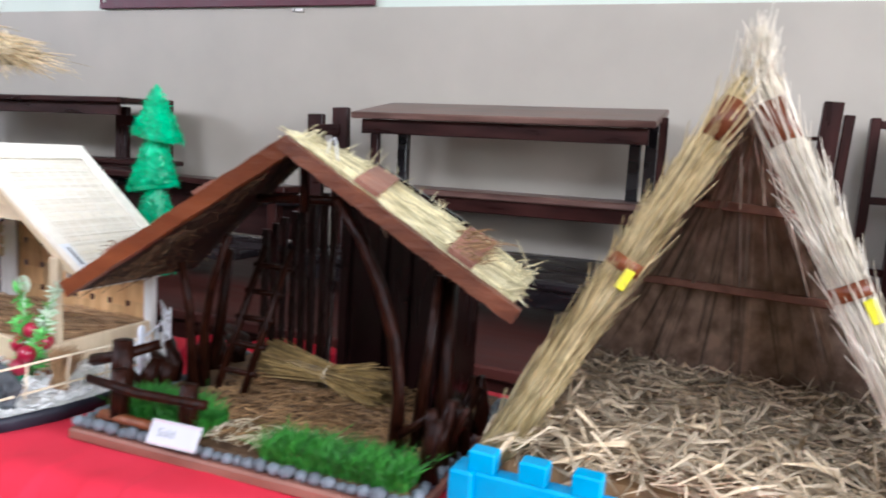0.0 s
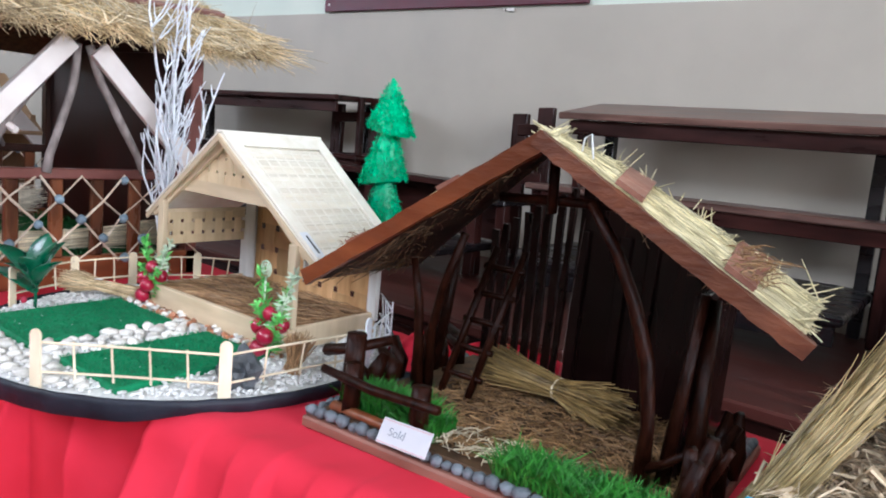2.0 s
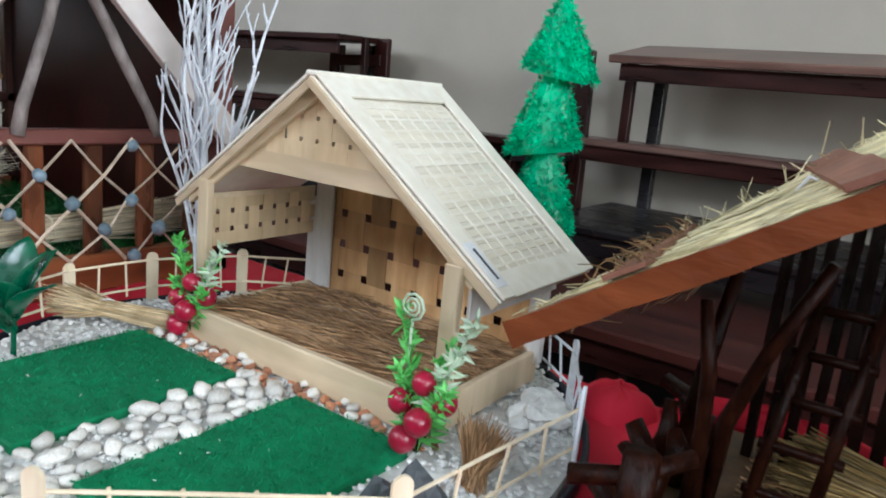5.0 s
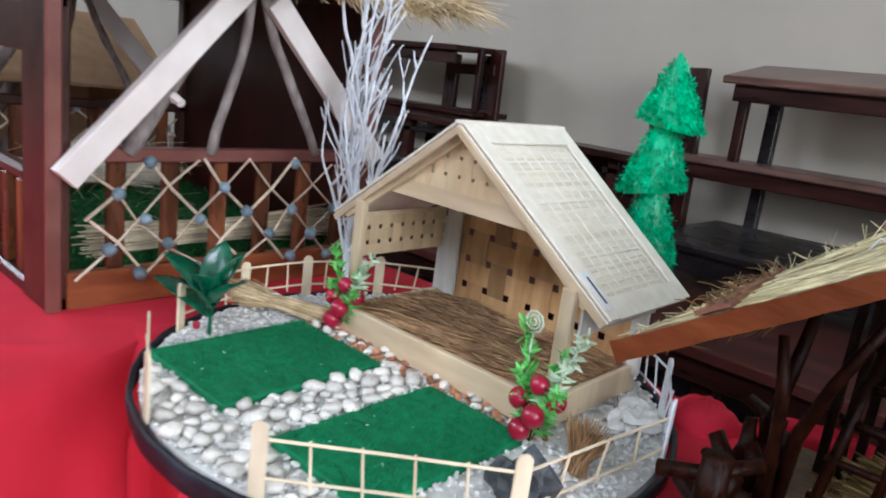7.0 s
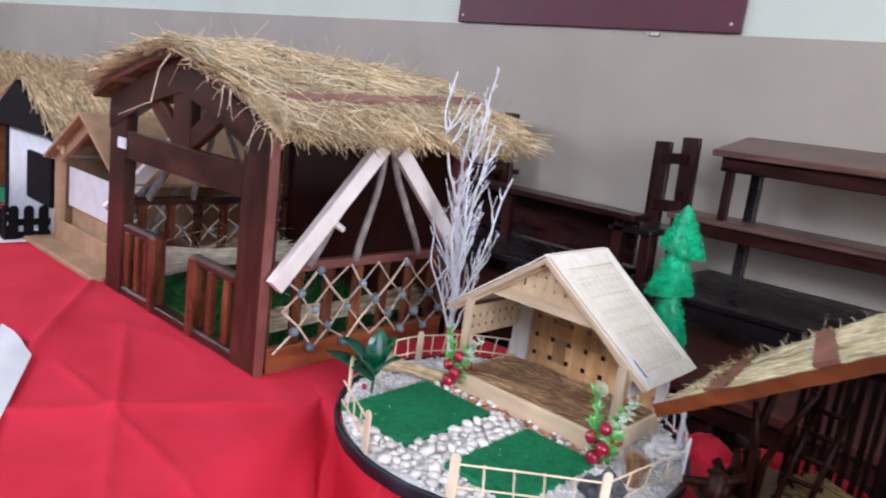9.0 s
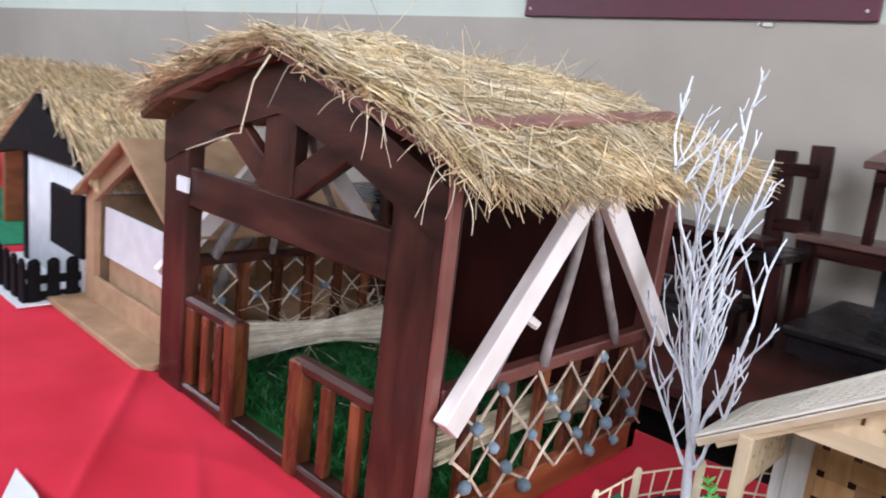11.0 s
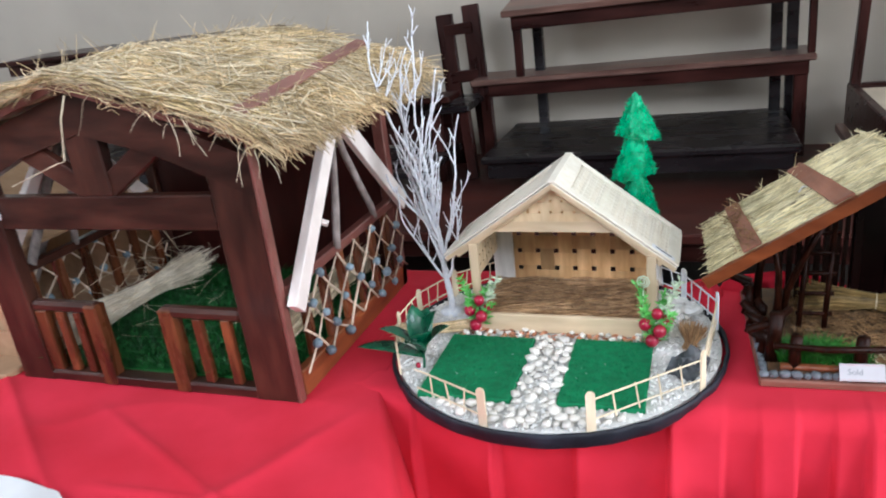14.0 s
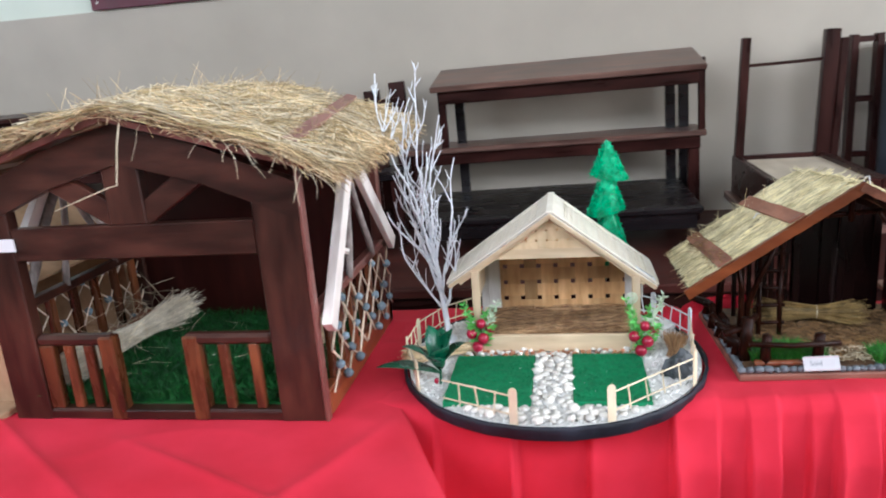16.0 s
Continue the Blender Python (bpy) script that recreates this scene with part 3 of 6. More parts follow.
part("underside", Geo().box(-0.015, 0.285, 2.25, 2.83, 0.755, 0.775, 0.002), BOARD_PALE, upturned, "pale unpainted plywood underside")
part("desk_top", Geo().box(-0.07, 0.34, 2.2, 2.88, 0.61, 0.64, 0.004), BENCH_TOP, upturned, "scuffed brown desk top lying face down")
for x0, x1, y0, y1, top in ((-0.045, -0.012, 2.82, 2.858, 1.262), (0.262, 0.318, 2.82, 2.858, 1.272), (0.322, 0.352, 2.83, 2.86, 1.235)):
    part("leg", Geo().beam(((x0 + x1) / 2, (y0 + y1) / 2, 0.64), ((x0 + x1) / 2 + 0.022, (y0 + y1) / 2, top), x1 - x0, y1 - y0, (0, 1, 0), 0.003), BENCH_UP, upturned)
part("stretcher", Geo().tube([(-0.015, 2.84, 1.152), (0.13, 2.84, 1.155), (0.285, 2.84, 1.16)], 0.0065, 6), BENCH, upturned)
part("foot_rest", Geo().box(-0.03, 0.3, 2.3, 2.33, 0.52, 0.61, 0.003), BENCH, upturned)

case = thing("glazed_cabinet", (0.85, 2.9, 0.52), "dark blue-grey cabinet with dark glass panes", "cabinet")
part("body", Geo().box(0.58, 1.5, 2.72, 3.1, 0.52, 1.2, 0.004), BLUE_GREY, case)
part("pane", Geo().box(0.64, 1.02, 2.708, 2.722, 0.6, 0.98, 0.002), SCREEN, case, "dark glass pane")
part("door_frame", Geo().box(0.58, 0.62, 2.7, 2.72, 0.54, 1.19, 0.002).box(0.62, 1.04, 2.7, 2.72, 0.99, 1.03, 0.002).box(1.04, 1.08, 2.7, 2.72, 0.54, 1.19, 0.002), BENCH_UP, case)
rack = thing("leaning_frame", (0.5, 3.0, 0.52), "narrow dark wooden frame leaning on the wall", "frame")
for lx in (0.45, 0.545):
    part("upright", Geo().box(lx - 0.014, lx + 0.014, 2.98, 3.03, 0.52, 1.24, 0.002), BENCH_UP, rack)
for z in (0.75, 0.98, 1.22):
    part("rung", Geo().box(0.464, 0.531, 2.99, 3.02, z - 0.012, z + 0.012, 0.002), BENCH, rack)

# ---- tables and their cloths ----
SEAM = -1.0


def plain_table(x0, x1, y0, y1):
    t = thing("trestle_table", ((x0 + x1) / 2, (y0 + y1) / 2, 0), "plain wooden table hidden under a red cloth", "table", "display tables")
    part("tabletop", Geo().box(x0, x1, y0, y1, 0.715, TOP - 0.006, 0.003), BENCH, t)
    for lx in (x0 + 0.06, x1 - 0.06):
        for ly in (y0 + 0.06, y1 - 0.06):
            part("leg", Geo().box(lx - 0.025, lx + 0.025, ly - 0.025, ly + 0.025, 0, 0.715, 0.003), BENCH_UP, t)
    return t


plain_table(-4.4, SEAM - 0.1, 0.25, 1.14)
plain_table(SEAM + 0.02, 1.0, 0.74, 1.14)


def crinkle(x, y, seed):
    """Soft swells, small puckers and sharp storage creases."""
    crease = (1 - abs(noise.noise(Vector((x * 3.1 + y, y * 3.7, seed + 8))))) ** 14
    return 0.003 * noise.noise(Vector((x * 6, y * 6, seed))) + 0.0014 * noise.noise(Vector((x * 22 + y * 9, y * 13, seed))) + 0.002 * crease


def cloth_sheet(rows, label, base):
    """A sheet from rows of points, all of one length, with the cloth's thickness."""
    w = len(rows[0])
    geo = Geo().add([p for row in rows for p in row],
                    [(r * w + c, r * w + c + 1, (r + 1) * w + c + 1, (r + 1) * w + c) for r in range(len(rows) - 1) for c in range(w - 1)])
    ob = whole("tablecloth", geo, CLOTH, label, "tablecloth", "tablecloths", smooth=True, base=base)
    thick = ob.modifiers.new("thickness", "SOLIDIFY")
    thick.thickness, thick.offset = 0.002, 0
    return ob


# folds of the hanging front: place, side of the sharp edge, depth
FOLDS = [(-0.94, 1, 0.5), (-0.818, 1, 1.0), (-0.7, -1, 0.45), (-0.577, -1, 1.0), (-0.514, 1, 0.6), (-0.468, -1, 0.45), (-0.427, 1, 1.0), (-0.381, -1, 0.5),
         (-0.341, -1, 0.8), (-0.29, 1, 0.55), (-0.25, 1, 0.7), (-0.21, -1, 0.5), (-0.17, -1, 0.9), (-0.11, 1, 0.6), (-0.05, 1, 0.8), (0.06, -1, 0.6),
         (0.16, 1, 1.0), (0.3, -1, 0.7), (0.45, 1, 0.8), (0.62, -1, 0.9), (0.8, 1, 0.7)]


def fold_depth(x, hang, seed):
    total = 0.0
    for k, (at, way, deep) in enumerate(FOLDS):
        d = way * (x - at - 0.02 * hang * math.sin(3.0 * k))
        if d < -0.16 or d > 0.03:
            continue
        total += deep * (math.exp(d / 0.03) if d < 0 else max(0.0, 1 - d / 0.006) ** 1.5)
    return max(0.0, total + 0.16 * noise.noise(Vector((x * 9, seed, hang))))


def hanging_cloth(x0, x1, y0, y1, gather, seed, drop=0.55):
    """Top, rounded front edge and a gathered front drop."""
    xs = np.arange(x0, x1 + 0.0001, 0.0032)
    run = [(y1 + 0.012, TOP - 0.3), (y1 + 0.01, TOP - 0.02)] + [(y, TOP) for y in np.linspace(y1, y0 + 0.12, 26)] + [(y, TOP) for y in np.linspace(y0 + 0.115, y0 + 0.024, 22)]
    run += [(y0 + 0.024 - 0.024 * math.sin(a), TOP - 0.024 + 0.024 * math.cos(a)) for a in (0.2, 0.4, 0.6, 0.8, 1.0, 1.2, 1.4, 1.57)]
    run += [(y0, TOP - 0.024 - d) for d in np.linspace(0.006, 0.1, 16)] + [(y0, TOP - 0.024 - d) for d in np.linspace(0.115, drop, 26)]
    rows = []
    for y, z in run:
        front = y < y0 + 0.0235
        hang = max(0.0, TOP - z) if front else 0.0
        swell = min(1.0, hang / 0.09)
        near = max(0.0, 1 - (y - y0) / 0.07) ** 1.3 if y <= y1 else 0.0
        row = []
        for x in xs:
            fold = fold_depth(x, hang, seed)
            skew = 0.09 * min(0.55, max(-0.25, x + 0.47)) * min(1.0, max(0.0, (y1 - y) / (y1 - y0)))
            tuck = noise.noise(Vector(((x * 0.8 - y * 0.6) * 26, (x * 0.5 + y) * 4, seed + 5)))
            dz = crinkle(x, y, seed) + near * (0.003 * max(0.0, fold - 0.2) + 0.0045 * abs(tuck))
            # the back edge is pulled forward beside the twig stable, baring the board
            pull = 0.045 * min(1, max(0, (x + 0.74) / 0.07)) * min(1, max(0, (-0.2 - x) / 0.2)) * max(0.0, (y - 0.95) / (y1 - 0.95))
            back = TOP - 0.001 + dz if pull > 0.004 and z < TOP and not front else z
            row.append((x, y + skew - pull - (gather * swell * fold if front else 0.0), back + (dz if hang < 0.03 and back == z else 0.0)))
        rows.append(row)
    return cloth_sheet(rows, "bright red cloth hanging in folds over a display table", ((x0 + x1) / 2, y0, TOP))


def corner_cloth(x0, y0, y1, seed, drop=0.6):
    """The deeper table's cloth, whose free end sags and falls away beside the shallower table."""
    rows = []
    for y in np.linspace(y1, y0, 150):
        end = SEAM - 0.006 + 0.47 * max(0.0, 0.737 - y)
        line = [(x0 + (end - x0) * f) for f in np.concatenate([np.linspace(0, 0.76, 46), np.linspace(0.765, 1, 150)])]
        row = []
        for x in line:
            sag = max(0.0, 1 - (end - x) / 0.035)
            fall = 0.018 * sag ** 2.2 * min(1.0, max(0.0, 0.74 - y) / 0.26)
            across = (x + 1.409) * 0.575 + (y - 0.464) * 0.818
            along = (y - 0.464) * 0.575 - (x + 1.409) * 0.818
            ridge = 0.011 * math.exp(-abs(across) / 0.011) * (1 if -0.12 < along < 0.3 else math.exp(-(min(abs(along + 0.12), abs(along - 0.3)) / 0.05) ** 2))
            ridge += 0.005 * math.exp(-abs(y - 0.436 - 0.004 * math.sin(x * 9)) / 0.005) * min(1.0, max(0.0, x + 1.33) / 0.1)
            ridge += 0.008 * math.exp(-abs((x + 1.25) * 0.5 - (0.52 - y)) / 0.012) * min(1, max(0, 0.62 - y) / 0.08)
            ridge += 0.007 * math.exp(-abs((x + 1.05) * 0.9 + (0.55 - y) * 0.45) / 0.014) * min(1, max(0, 0.66 - y) / 0.08)
            row.append((x, y, TOP + crinkle(x, y, seed) - fall + ridge))
        for k, d in enumerate(np.linspace(0.012, drop, 26)):
            wave = noise.noise(Vector((y * 9, seed, 1))) * 0.03 * min(1, d / 0.15)
            row.append((end + 0.004 + 0.05 * min(1, d / 0.3) + wave, y, row[len(line) - 1][2] - d))
        rows.append(row)
    last = rows[-1]
    for d in np.linspace(0.01, drop, 16):
        rows.append([(p[0], p[1] - 0.004 - 0.02 * noise.noise(Vector((p[0] * 8, seed, 3))) * min(1, d / 0.15), p[2] - d) for p in last])
    return cloth_sheet(rows, "bright red cloth with creases over a deep display table", (-2.5, y0, TOP))


corner_cloth(-4.45, 0.22, 1.16, 1.0)
hanging_cloth(SEAM - 0.06, 1.05, 0.722, 1.158, 0.042, 4.0)


def cloth_heap(cx, cy, z, rx, ry, h, seed):
    geo, n, rings = Geo(), 40, 12
    verts = [(cx, cy, z + h)]
    for r in range(1, rings + 1):
        for k in range(n):
            a, f = 2 * math.pi * k / n, r / rings
            bump = 1 + 0.14 * noise.noise(Vector((math.cos(a) * 2, math.sin(a) * 2, seed)))
            crease = 0.16 * noise.noise(Vector((math.cos(a) * 3 + f * 2, math.sin(a) * 3, seed + 3)))
            verts.append((cx + rx * f * bump * math.cos(a), cy + ry * f * bump * math.sin(a),
                          z + h * math.sqrt(max(0.0, 1 - f ** 2.6)) * (1 + crease) if r < rings else z))
    faces = [(0, 1 + k, 1 + (k + 1) % n) for k in range(n)]
    faces += [(1 + (r - 1) * n + k, 1 + r * n + k, 1 + r * n + (k + 1) % n, 1 + (r - 1) * n + (k + 1) % n) for r in range(1, rings) for k in range(n)]
    return whole("bunched_cloth", geo.add(verts, faces), CLOTH, "bunched end of red cloth on the table", "cloth", smooth=True, base=(cx, cy, z))


cloth_heap(-0.542, 1.078, TOP, 0.036, 0.032, 0.027, 2.0)
cloth_heap(-0.41, 1.108, TOP, 0.1, 0.019, 0.034, 6.0)

note = Geo()
sheet = []
for i in range(9):
    for j in range(7):
        u, v = i / 8, j / 6
        x, y = -1.47 + 0.155 * u + 0.235 * v, 0.42 - 0.007 * u - 0.125 * v
        sheet.append((x, y, TOP + 0.0095 + 0.006 * math.sin(math.pi * u) ** 2 * (1 - v) ** 2 + 0.003 * math.sin(3 * u + 2 * v)))
note.add(sheet, [(i * 7 + j, i * 7 + j + 1, (i + 1) * 7 + j + 1, (i + 1) * 7 + j) for i in range(8) for j in range(6)])
paper = thing("paper_note", (-1.45, 0.4, TOP), "curled sheet of white paper lying on the red cloth", "paper")
part("sheet", note, PAPER, paper, smooth=True)
part("writing", Geo().box(-1.33, -1.27, 0.346, 0.35, TOP + 0.0135, TOP + 0.0145, 0).box(-1.31, -1.25, 0.334, 0.338, TOP + 0.0135, TOP + 0.0145, 0), INK, paper, "line of dark handwriting")

# ---- round garden with the bamboo house ----
CX, CY, RAD = -0.760, 0.876, 0.2585
DISC = 0.772  # gravel level


def ring(radius, n=72):
    return [(CX + radius * math.cos(2 * math.pi * k / n), CY + radius * math.sin(2 * math.pi * k / n)) for k in range(n)]


garden = thing("round_garden_base", (CX, CY, TOP), "round black-rimmed base covered with white gravel, pebbles and green felt", "model base")
part("disc", Geo().slab(ring(RAD - 0.011), TOP + 0.001, DISC - 0.003), GRAVEL, garden, "white gritty bed")
rim = Geo()
n = 96
prof = [(RAD - 0.0045, TOP + 0.001), (RAD - 0.002, TOP + 0.003), (RAD - 0.0005, DISC - 0.006), (RAD - 0.0015, DISC - 0.001), (RAD - 0.004, DISC), (RAD - 0.0065, DISC - 0.003)]
verts = []
for k in range(n):
    a = 2 * math.pi * k / n
    w = 0.0022 * noise.noise(Vector((k * 0.55, 2, 0))) + 0.001 * noise.noise(Vector((k * 1.9, 5, 0)))
    hang = 0.007 * min(1.0, max(0.0, (0.72 - CY - RAD * math.sin(a)) / 0.03))  # the tape hangs lower past the table's edge
    verts += [(CX + (r + w) * math.cos(a), CY + (r + w) * math.sin(a), z - (hang if z < DISC - 0.008 else 0.0)) for r, z in prof]
q = len(prof)
rim.add(verts, [(k * q + i, ((k + 1) % n) * q + i, ((k + 1) % n) * q + i + 1, k * q + i + 1) for k in range(n) for i in range(q - 1)])
part("rim", rim, BLACK_RIM, garden, "black taped rim", True)

PATCHES = [(-0.922, -0.787, 0.686, 0.862), (-0.724, -0.609, 0.69, 0.868)]
HOUSE = (-0.89, -0.615, 0.888, 1.06)


def inside(x, y, box, pad=0.0):
    return box[0] - pad < x < box[1] + pad and box[2] - pad < y < box[3] + pad


# loose white gravel between the larger pieces
grit = Geo()
chunk = Geo().blob((0, 0, 0), (1, 1, 1), 0.5, 1, 3)
shape = np.array(chunk.v)
for _ in range(5200):
    r, a = (RAD - 0.012) * math.sqrt(rng.random()), rng.uniform(0, 2 * math.pi)
    x, y = CX + r * math.cos(a), CY + r * math.sin(a)
    if any(inside(x, y, b, 0.001) for b in PATCHES) or inside(x, y, HOUSE, -0.01):
        continue
    s = rng.uniform(0.0014, 0.0034)
    turn = np.array(Euler(rng.uniform(0, 6, 3)).to_matrix())
    grit.add(shape @ turn.T * s * np.array((1, 1, 0.7)) + np.array((x, y, DISC - 0.002 + rng.random() * 0.003)), chunk.f)
part("gravel", grit, GRAVEL, garden, "loose white gravel", kind="stuff")

for x0, x1, y0, y1 in PATCHES:
    lawn = part("felt_patch", Geo().box(x0, x1, y0, y1, DISC - 0.006, DISC + 0.004, 0.0015), TURF, garden, "dark green felt turf rectangle")
    nap = Geo()
    tuft(nap, x0, x1, y0, y1, DISC + 0.003, 2600, 0.0015, 0.0035, 0.0006, 0.6)
    part("nap", nap, TURF, lawn, kind="stuff")
    fluff = Geo()
    hay(fluff, x0 + 0.01, x1 - 0.01, y0 + 0.01, y1 - 0.01, DISC + 0.0055, DISC + 0.007, 6, 0.004, 0.0004)
    part("lint", fluff, PAPER, lawn, "specks of white lint", kind="stuff")

stone_shapes = []
for s in range(5):
    stone_shapes.append(Geo().blob((0, 0, 0), (1, rng.uniform(0.65, 0.85), rng.uniform(0.45, 0.6)), 0.3, 2, s).mesh("pebble", PEBBLE, smooth=True))
chip_shapes = [Geo().blob((0, 0, 0), (1, 0.75, 0.6), 0.7, 1, 9 + s).mesh("chip", CHIP) for s in range(4)]


def strew(name, shapes, count, lo, hi, test, parent, z, tries=40):
    """Stones laid beside one another without overlap."""
    laid = []
    for _ in range(count * tries):
        if len(laid) >= count:
            break
        s = rng.uniform(lo, hi)
        r, a = (RAD - 0.016) * math.sqrt(rng.random()), rng.uniform(0, 2 * math.pi)
        x, y = CX + r * math.cos(a), CY + r * math.sin(a)
        if not test(x, y) or any((x - u) ** 2 + (y - w) ** 2 < (0.78 * (s + t)) ** 2 for u, w, t in laid):
            continue
        laid.append((x, y, s))
        piece(name, shapes[int(rng.integers(len(shapes)))], parent, (x, y, z + s * 0.3), (rng.uniform(-0.3, 0.3), rng.uniform(-0.3, 0.3), rng.uniform(0, 6.3)), (s, s, s))


def on_path(x, y):
    between_lawns = -0.783 < x < -0.728 and y < 0.872
    front = y < 0.676 and -0.93 < x < -0.6
    return (between_lawns or front) and not any(inside(x, y, b, 0.003) for b in PATCHES)


def before_house(x, y):
    return -0.915 < x < -0.6 and 0.864 < y < 0.887 and not any(inside(x, y, b, 0.002) for b in PATCHES)


strew("pebble", stone_shapes, 230, 0.0058, 0.0108, on_path, garden, DISC)
strew("stone_chip", chip_shapes, 240, 0.0036, 0.0078, before_house, garden, DISC)
strew("pebble", stone_shapes, 26, 0.0045, 0.007, before_house, garden, DISC + 0.003)

# bamboo house
house = thing("bamboo_house", (-0.75, 0.97, DISC), "open-fronted model house of pale bamboo with woven walls", "model house")
HX0, HX1, HY0, HY1 = -0.888, -0.613, 0.892, 1.05
APEX, EAVE_L, EAVE_R, RF, RB = (-0.754, 1.018), (-0.939, 0.89), (-0.577, 0.88), 0.894, 1.058


def roof_z(x):
    ex, ez = EAVE_L if x < APEX[0] else EAVE_R
    return APEX[1] - (x - APEX[0]) * (APEX[1] - ez) / (ex - APEX[0])


part("floor", Geo().box(HX0, HX1, HY0, HY1, DISC - 0.001, 0.79, 0.001), BAMBOO_LONG, house)
part("front_sill", Geo().box(HX0 - 0.004, HX1 + 0.004, HY0 - 0.006, HY0 + 0.002, DISC, 0.803, 0.0015), BAMBOO_LONG, house, "pale bamboo front sill")
for x in (HX0, HX1):
    part("side_sill", Geo().box(x - 0.003, x + 0.003, HY0 + 0.002, HY1, DISC, 0.801, 0.001), BAMBOO, house)
    part("front_post", Geo().box(x - 0.007, x + 0.007, HY0 + 0.008, HY0 + 0.016, 0.80, roof_z(x) - 0.007, 0.001), BAMBOO, house)
    part("rear_post", Geo().box(x - 0.008, x + 0.008, HY1 - 0.008, HY1, 0.79, 0.892, 0.001), GREY_PLANK, house, "whitish weathered post")
part("mid_post", Geo().box(HX0 + 0.006, HX0 + 0.03, HY1 - 0.012, HY1 - 0.007, 0.79, 0.93, 0.001), GREY_PLANK, house, "grey weathered lath")


def swept(geo):
    """Draws the roof's front edge back a little towards the eaves."""
    geo.v = [(x, y + 0.015 * min(1.0, abs(x - APEX[0]) / (EAVE_R[0] - APEX[0])) * (RB - y) / (RB - RF), z) for x, y, z in geo.v]
    return geo


def woven(parent, mapping, us, vs, strip, gap, low=None, mat=WEAVE, wave=0.0011):
    """Bamboo strips laid over and under; mapping turns (u, v, depth) into the world. us, vs: spans; low(u), high(u) trims."""
    (u0, u1), (v0, v1) = us, vs
    pitch = strip + gap
    cols, rows = int((u1 - u0) / pitch), int((v1 - v0) / pitch)
    for c in range(cols + 1):
        u = u0 + c * pitch
        top = v1 if low is None else min(v1, low(u + strip / 2))
        if u + strip > u1 + 0.002 or top - v0 < 0.01:
            continue
        verts, steps = [], max(2, int((top - v0) / (pitch / 2)) + 1)
        for i in range(steps + 1):
            v = v0 + (top - v0) * i / steps
            d = wave * math.cos(math.pi * ((v - v0) / pitch - 0.5 * strip / pitch + c))
            for uu, dd in ((u, 0.0), (u + strip, 0.0), (u + strip, 0.0008), (u, 0.0008)):
                verts.append(mapping(uu, v, d + dd))
        faces = [(i * 4 + k, i * 4 + (k + 1) % 4, i * 4 + 4 + (k + 1) % 4, i * 4 + 4 + k) for i in range(steps) for k in range(4)]
        faces += [(3, 2, 1, 0), tuple(steps * 4 + k for k in range(4))]
        part("strip", Geo().add(verts, faces), mat, parent)
    for r in range(rows + 1):
        v = v0 + r * pitch
        if v + strip > v1 + 0.002:
            continue
        a, b = u0, u1
        if low is not None:
            good = [u for u in np.linspace(u0, u1, 80) if low(u) > v + strip]
            if len(good) < 3:
                continue
            a, b = good[0], good[-1]
        verts, steps = [], max(2, int((b - a) / (pitch / 2)))
        for i in range(steps + 1):
            u = a + (b - a) * i / steps
            d = -wave * math.cos(math.pi * ((u - u0) / pitch - 0.5 * strip / pitch + r))
            for vv, dd in ((v, 0.0), (v + strip, 0.0), (v + strip, 0.0008), (v, 0.0008)):
                verts.append(mapping(u, vv, d + dd))
        faces = [(i * 4 + k, i * 4 + (k + 1) % 4, i * 4 + 4 + (k + 1) % 4, i * 4 + 4 + k) for i in range(steps) for k in range(4)]
        faces += [(3, 2, 1, 0), tuple(steps * 4 + k for k in range(4))]
        part("strip", Geo().add(verts, faces), mat, parent)


rear = part("back_wall", Geo().box(HX0, HX1, HY1 - 0.006, HY1 - 0.003, 0.79, 0.797, 0.0005), BAMBOO_LONG, house)
woven(rear, lambda u, v, d: (u, HY1 - 0.0035 + d, v), (HX0 + 0.012, HX1 - 0.006), (0.789, 0.985), 0.0242, 0.0082, low=lambda u: roof_z(u) - 0.006)
left_wall = part("side_wall", Geo().box(HX0 - 0.0015, HX0 + 0.0015, HY0 + 0.01, HY1 - 0.008, 0.9, 0.905, 0.0005), BAMBOO, house)
woven(left_wall, lambda u, v, d: (HX0 + d, u, v), (HY0 + 0.01, HY1 - 0.008), (0.855, 0.903), 0.0125, 0.0048, mat=WEAVE_PALE, wave=0.0006)
front_gable = part("front_gable", Geo().gable([(-0.862, 0.936), (-0.657, 0.936), (-0.676, 0.953), (-0.838, 0.953)], HY0 + 0.018, HY0 + 0.02), BAMBOO_LONG, house, "pale bamboo cross beam under a woven gable")
woven(front_gable, lambda u, v, d: (u, HY0 + 0.0185 + d, v), (-0.83, -0.678), (0.952, 1.006), 0.0142, 0.0036, low=lambda u: roof_z(u) - 0.006, mat=WEAVE_PALE, wave=0.0004)
for s, ex in ((-1, EAVE_L[0]), (1, EAVE_R[0])):
    part("rafter", Geo().beam((ex - s * 0.02, HY0 + 0.018 - 0.0005 * s, roof_z(ex - s * 0.02) - 0.008), (APEX[0] + s * 0.002, HY0 + 0.014 - 0.0005 * s, APEX[1] - 0.0085), 0.011, 0.006, (0, 1, 0), 0.001), BAMBOO_LONG, house)

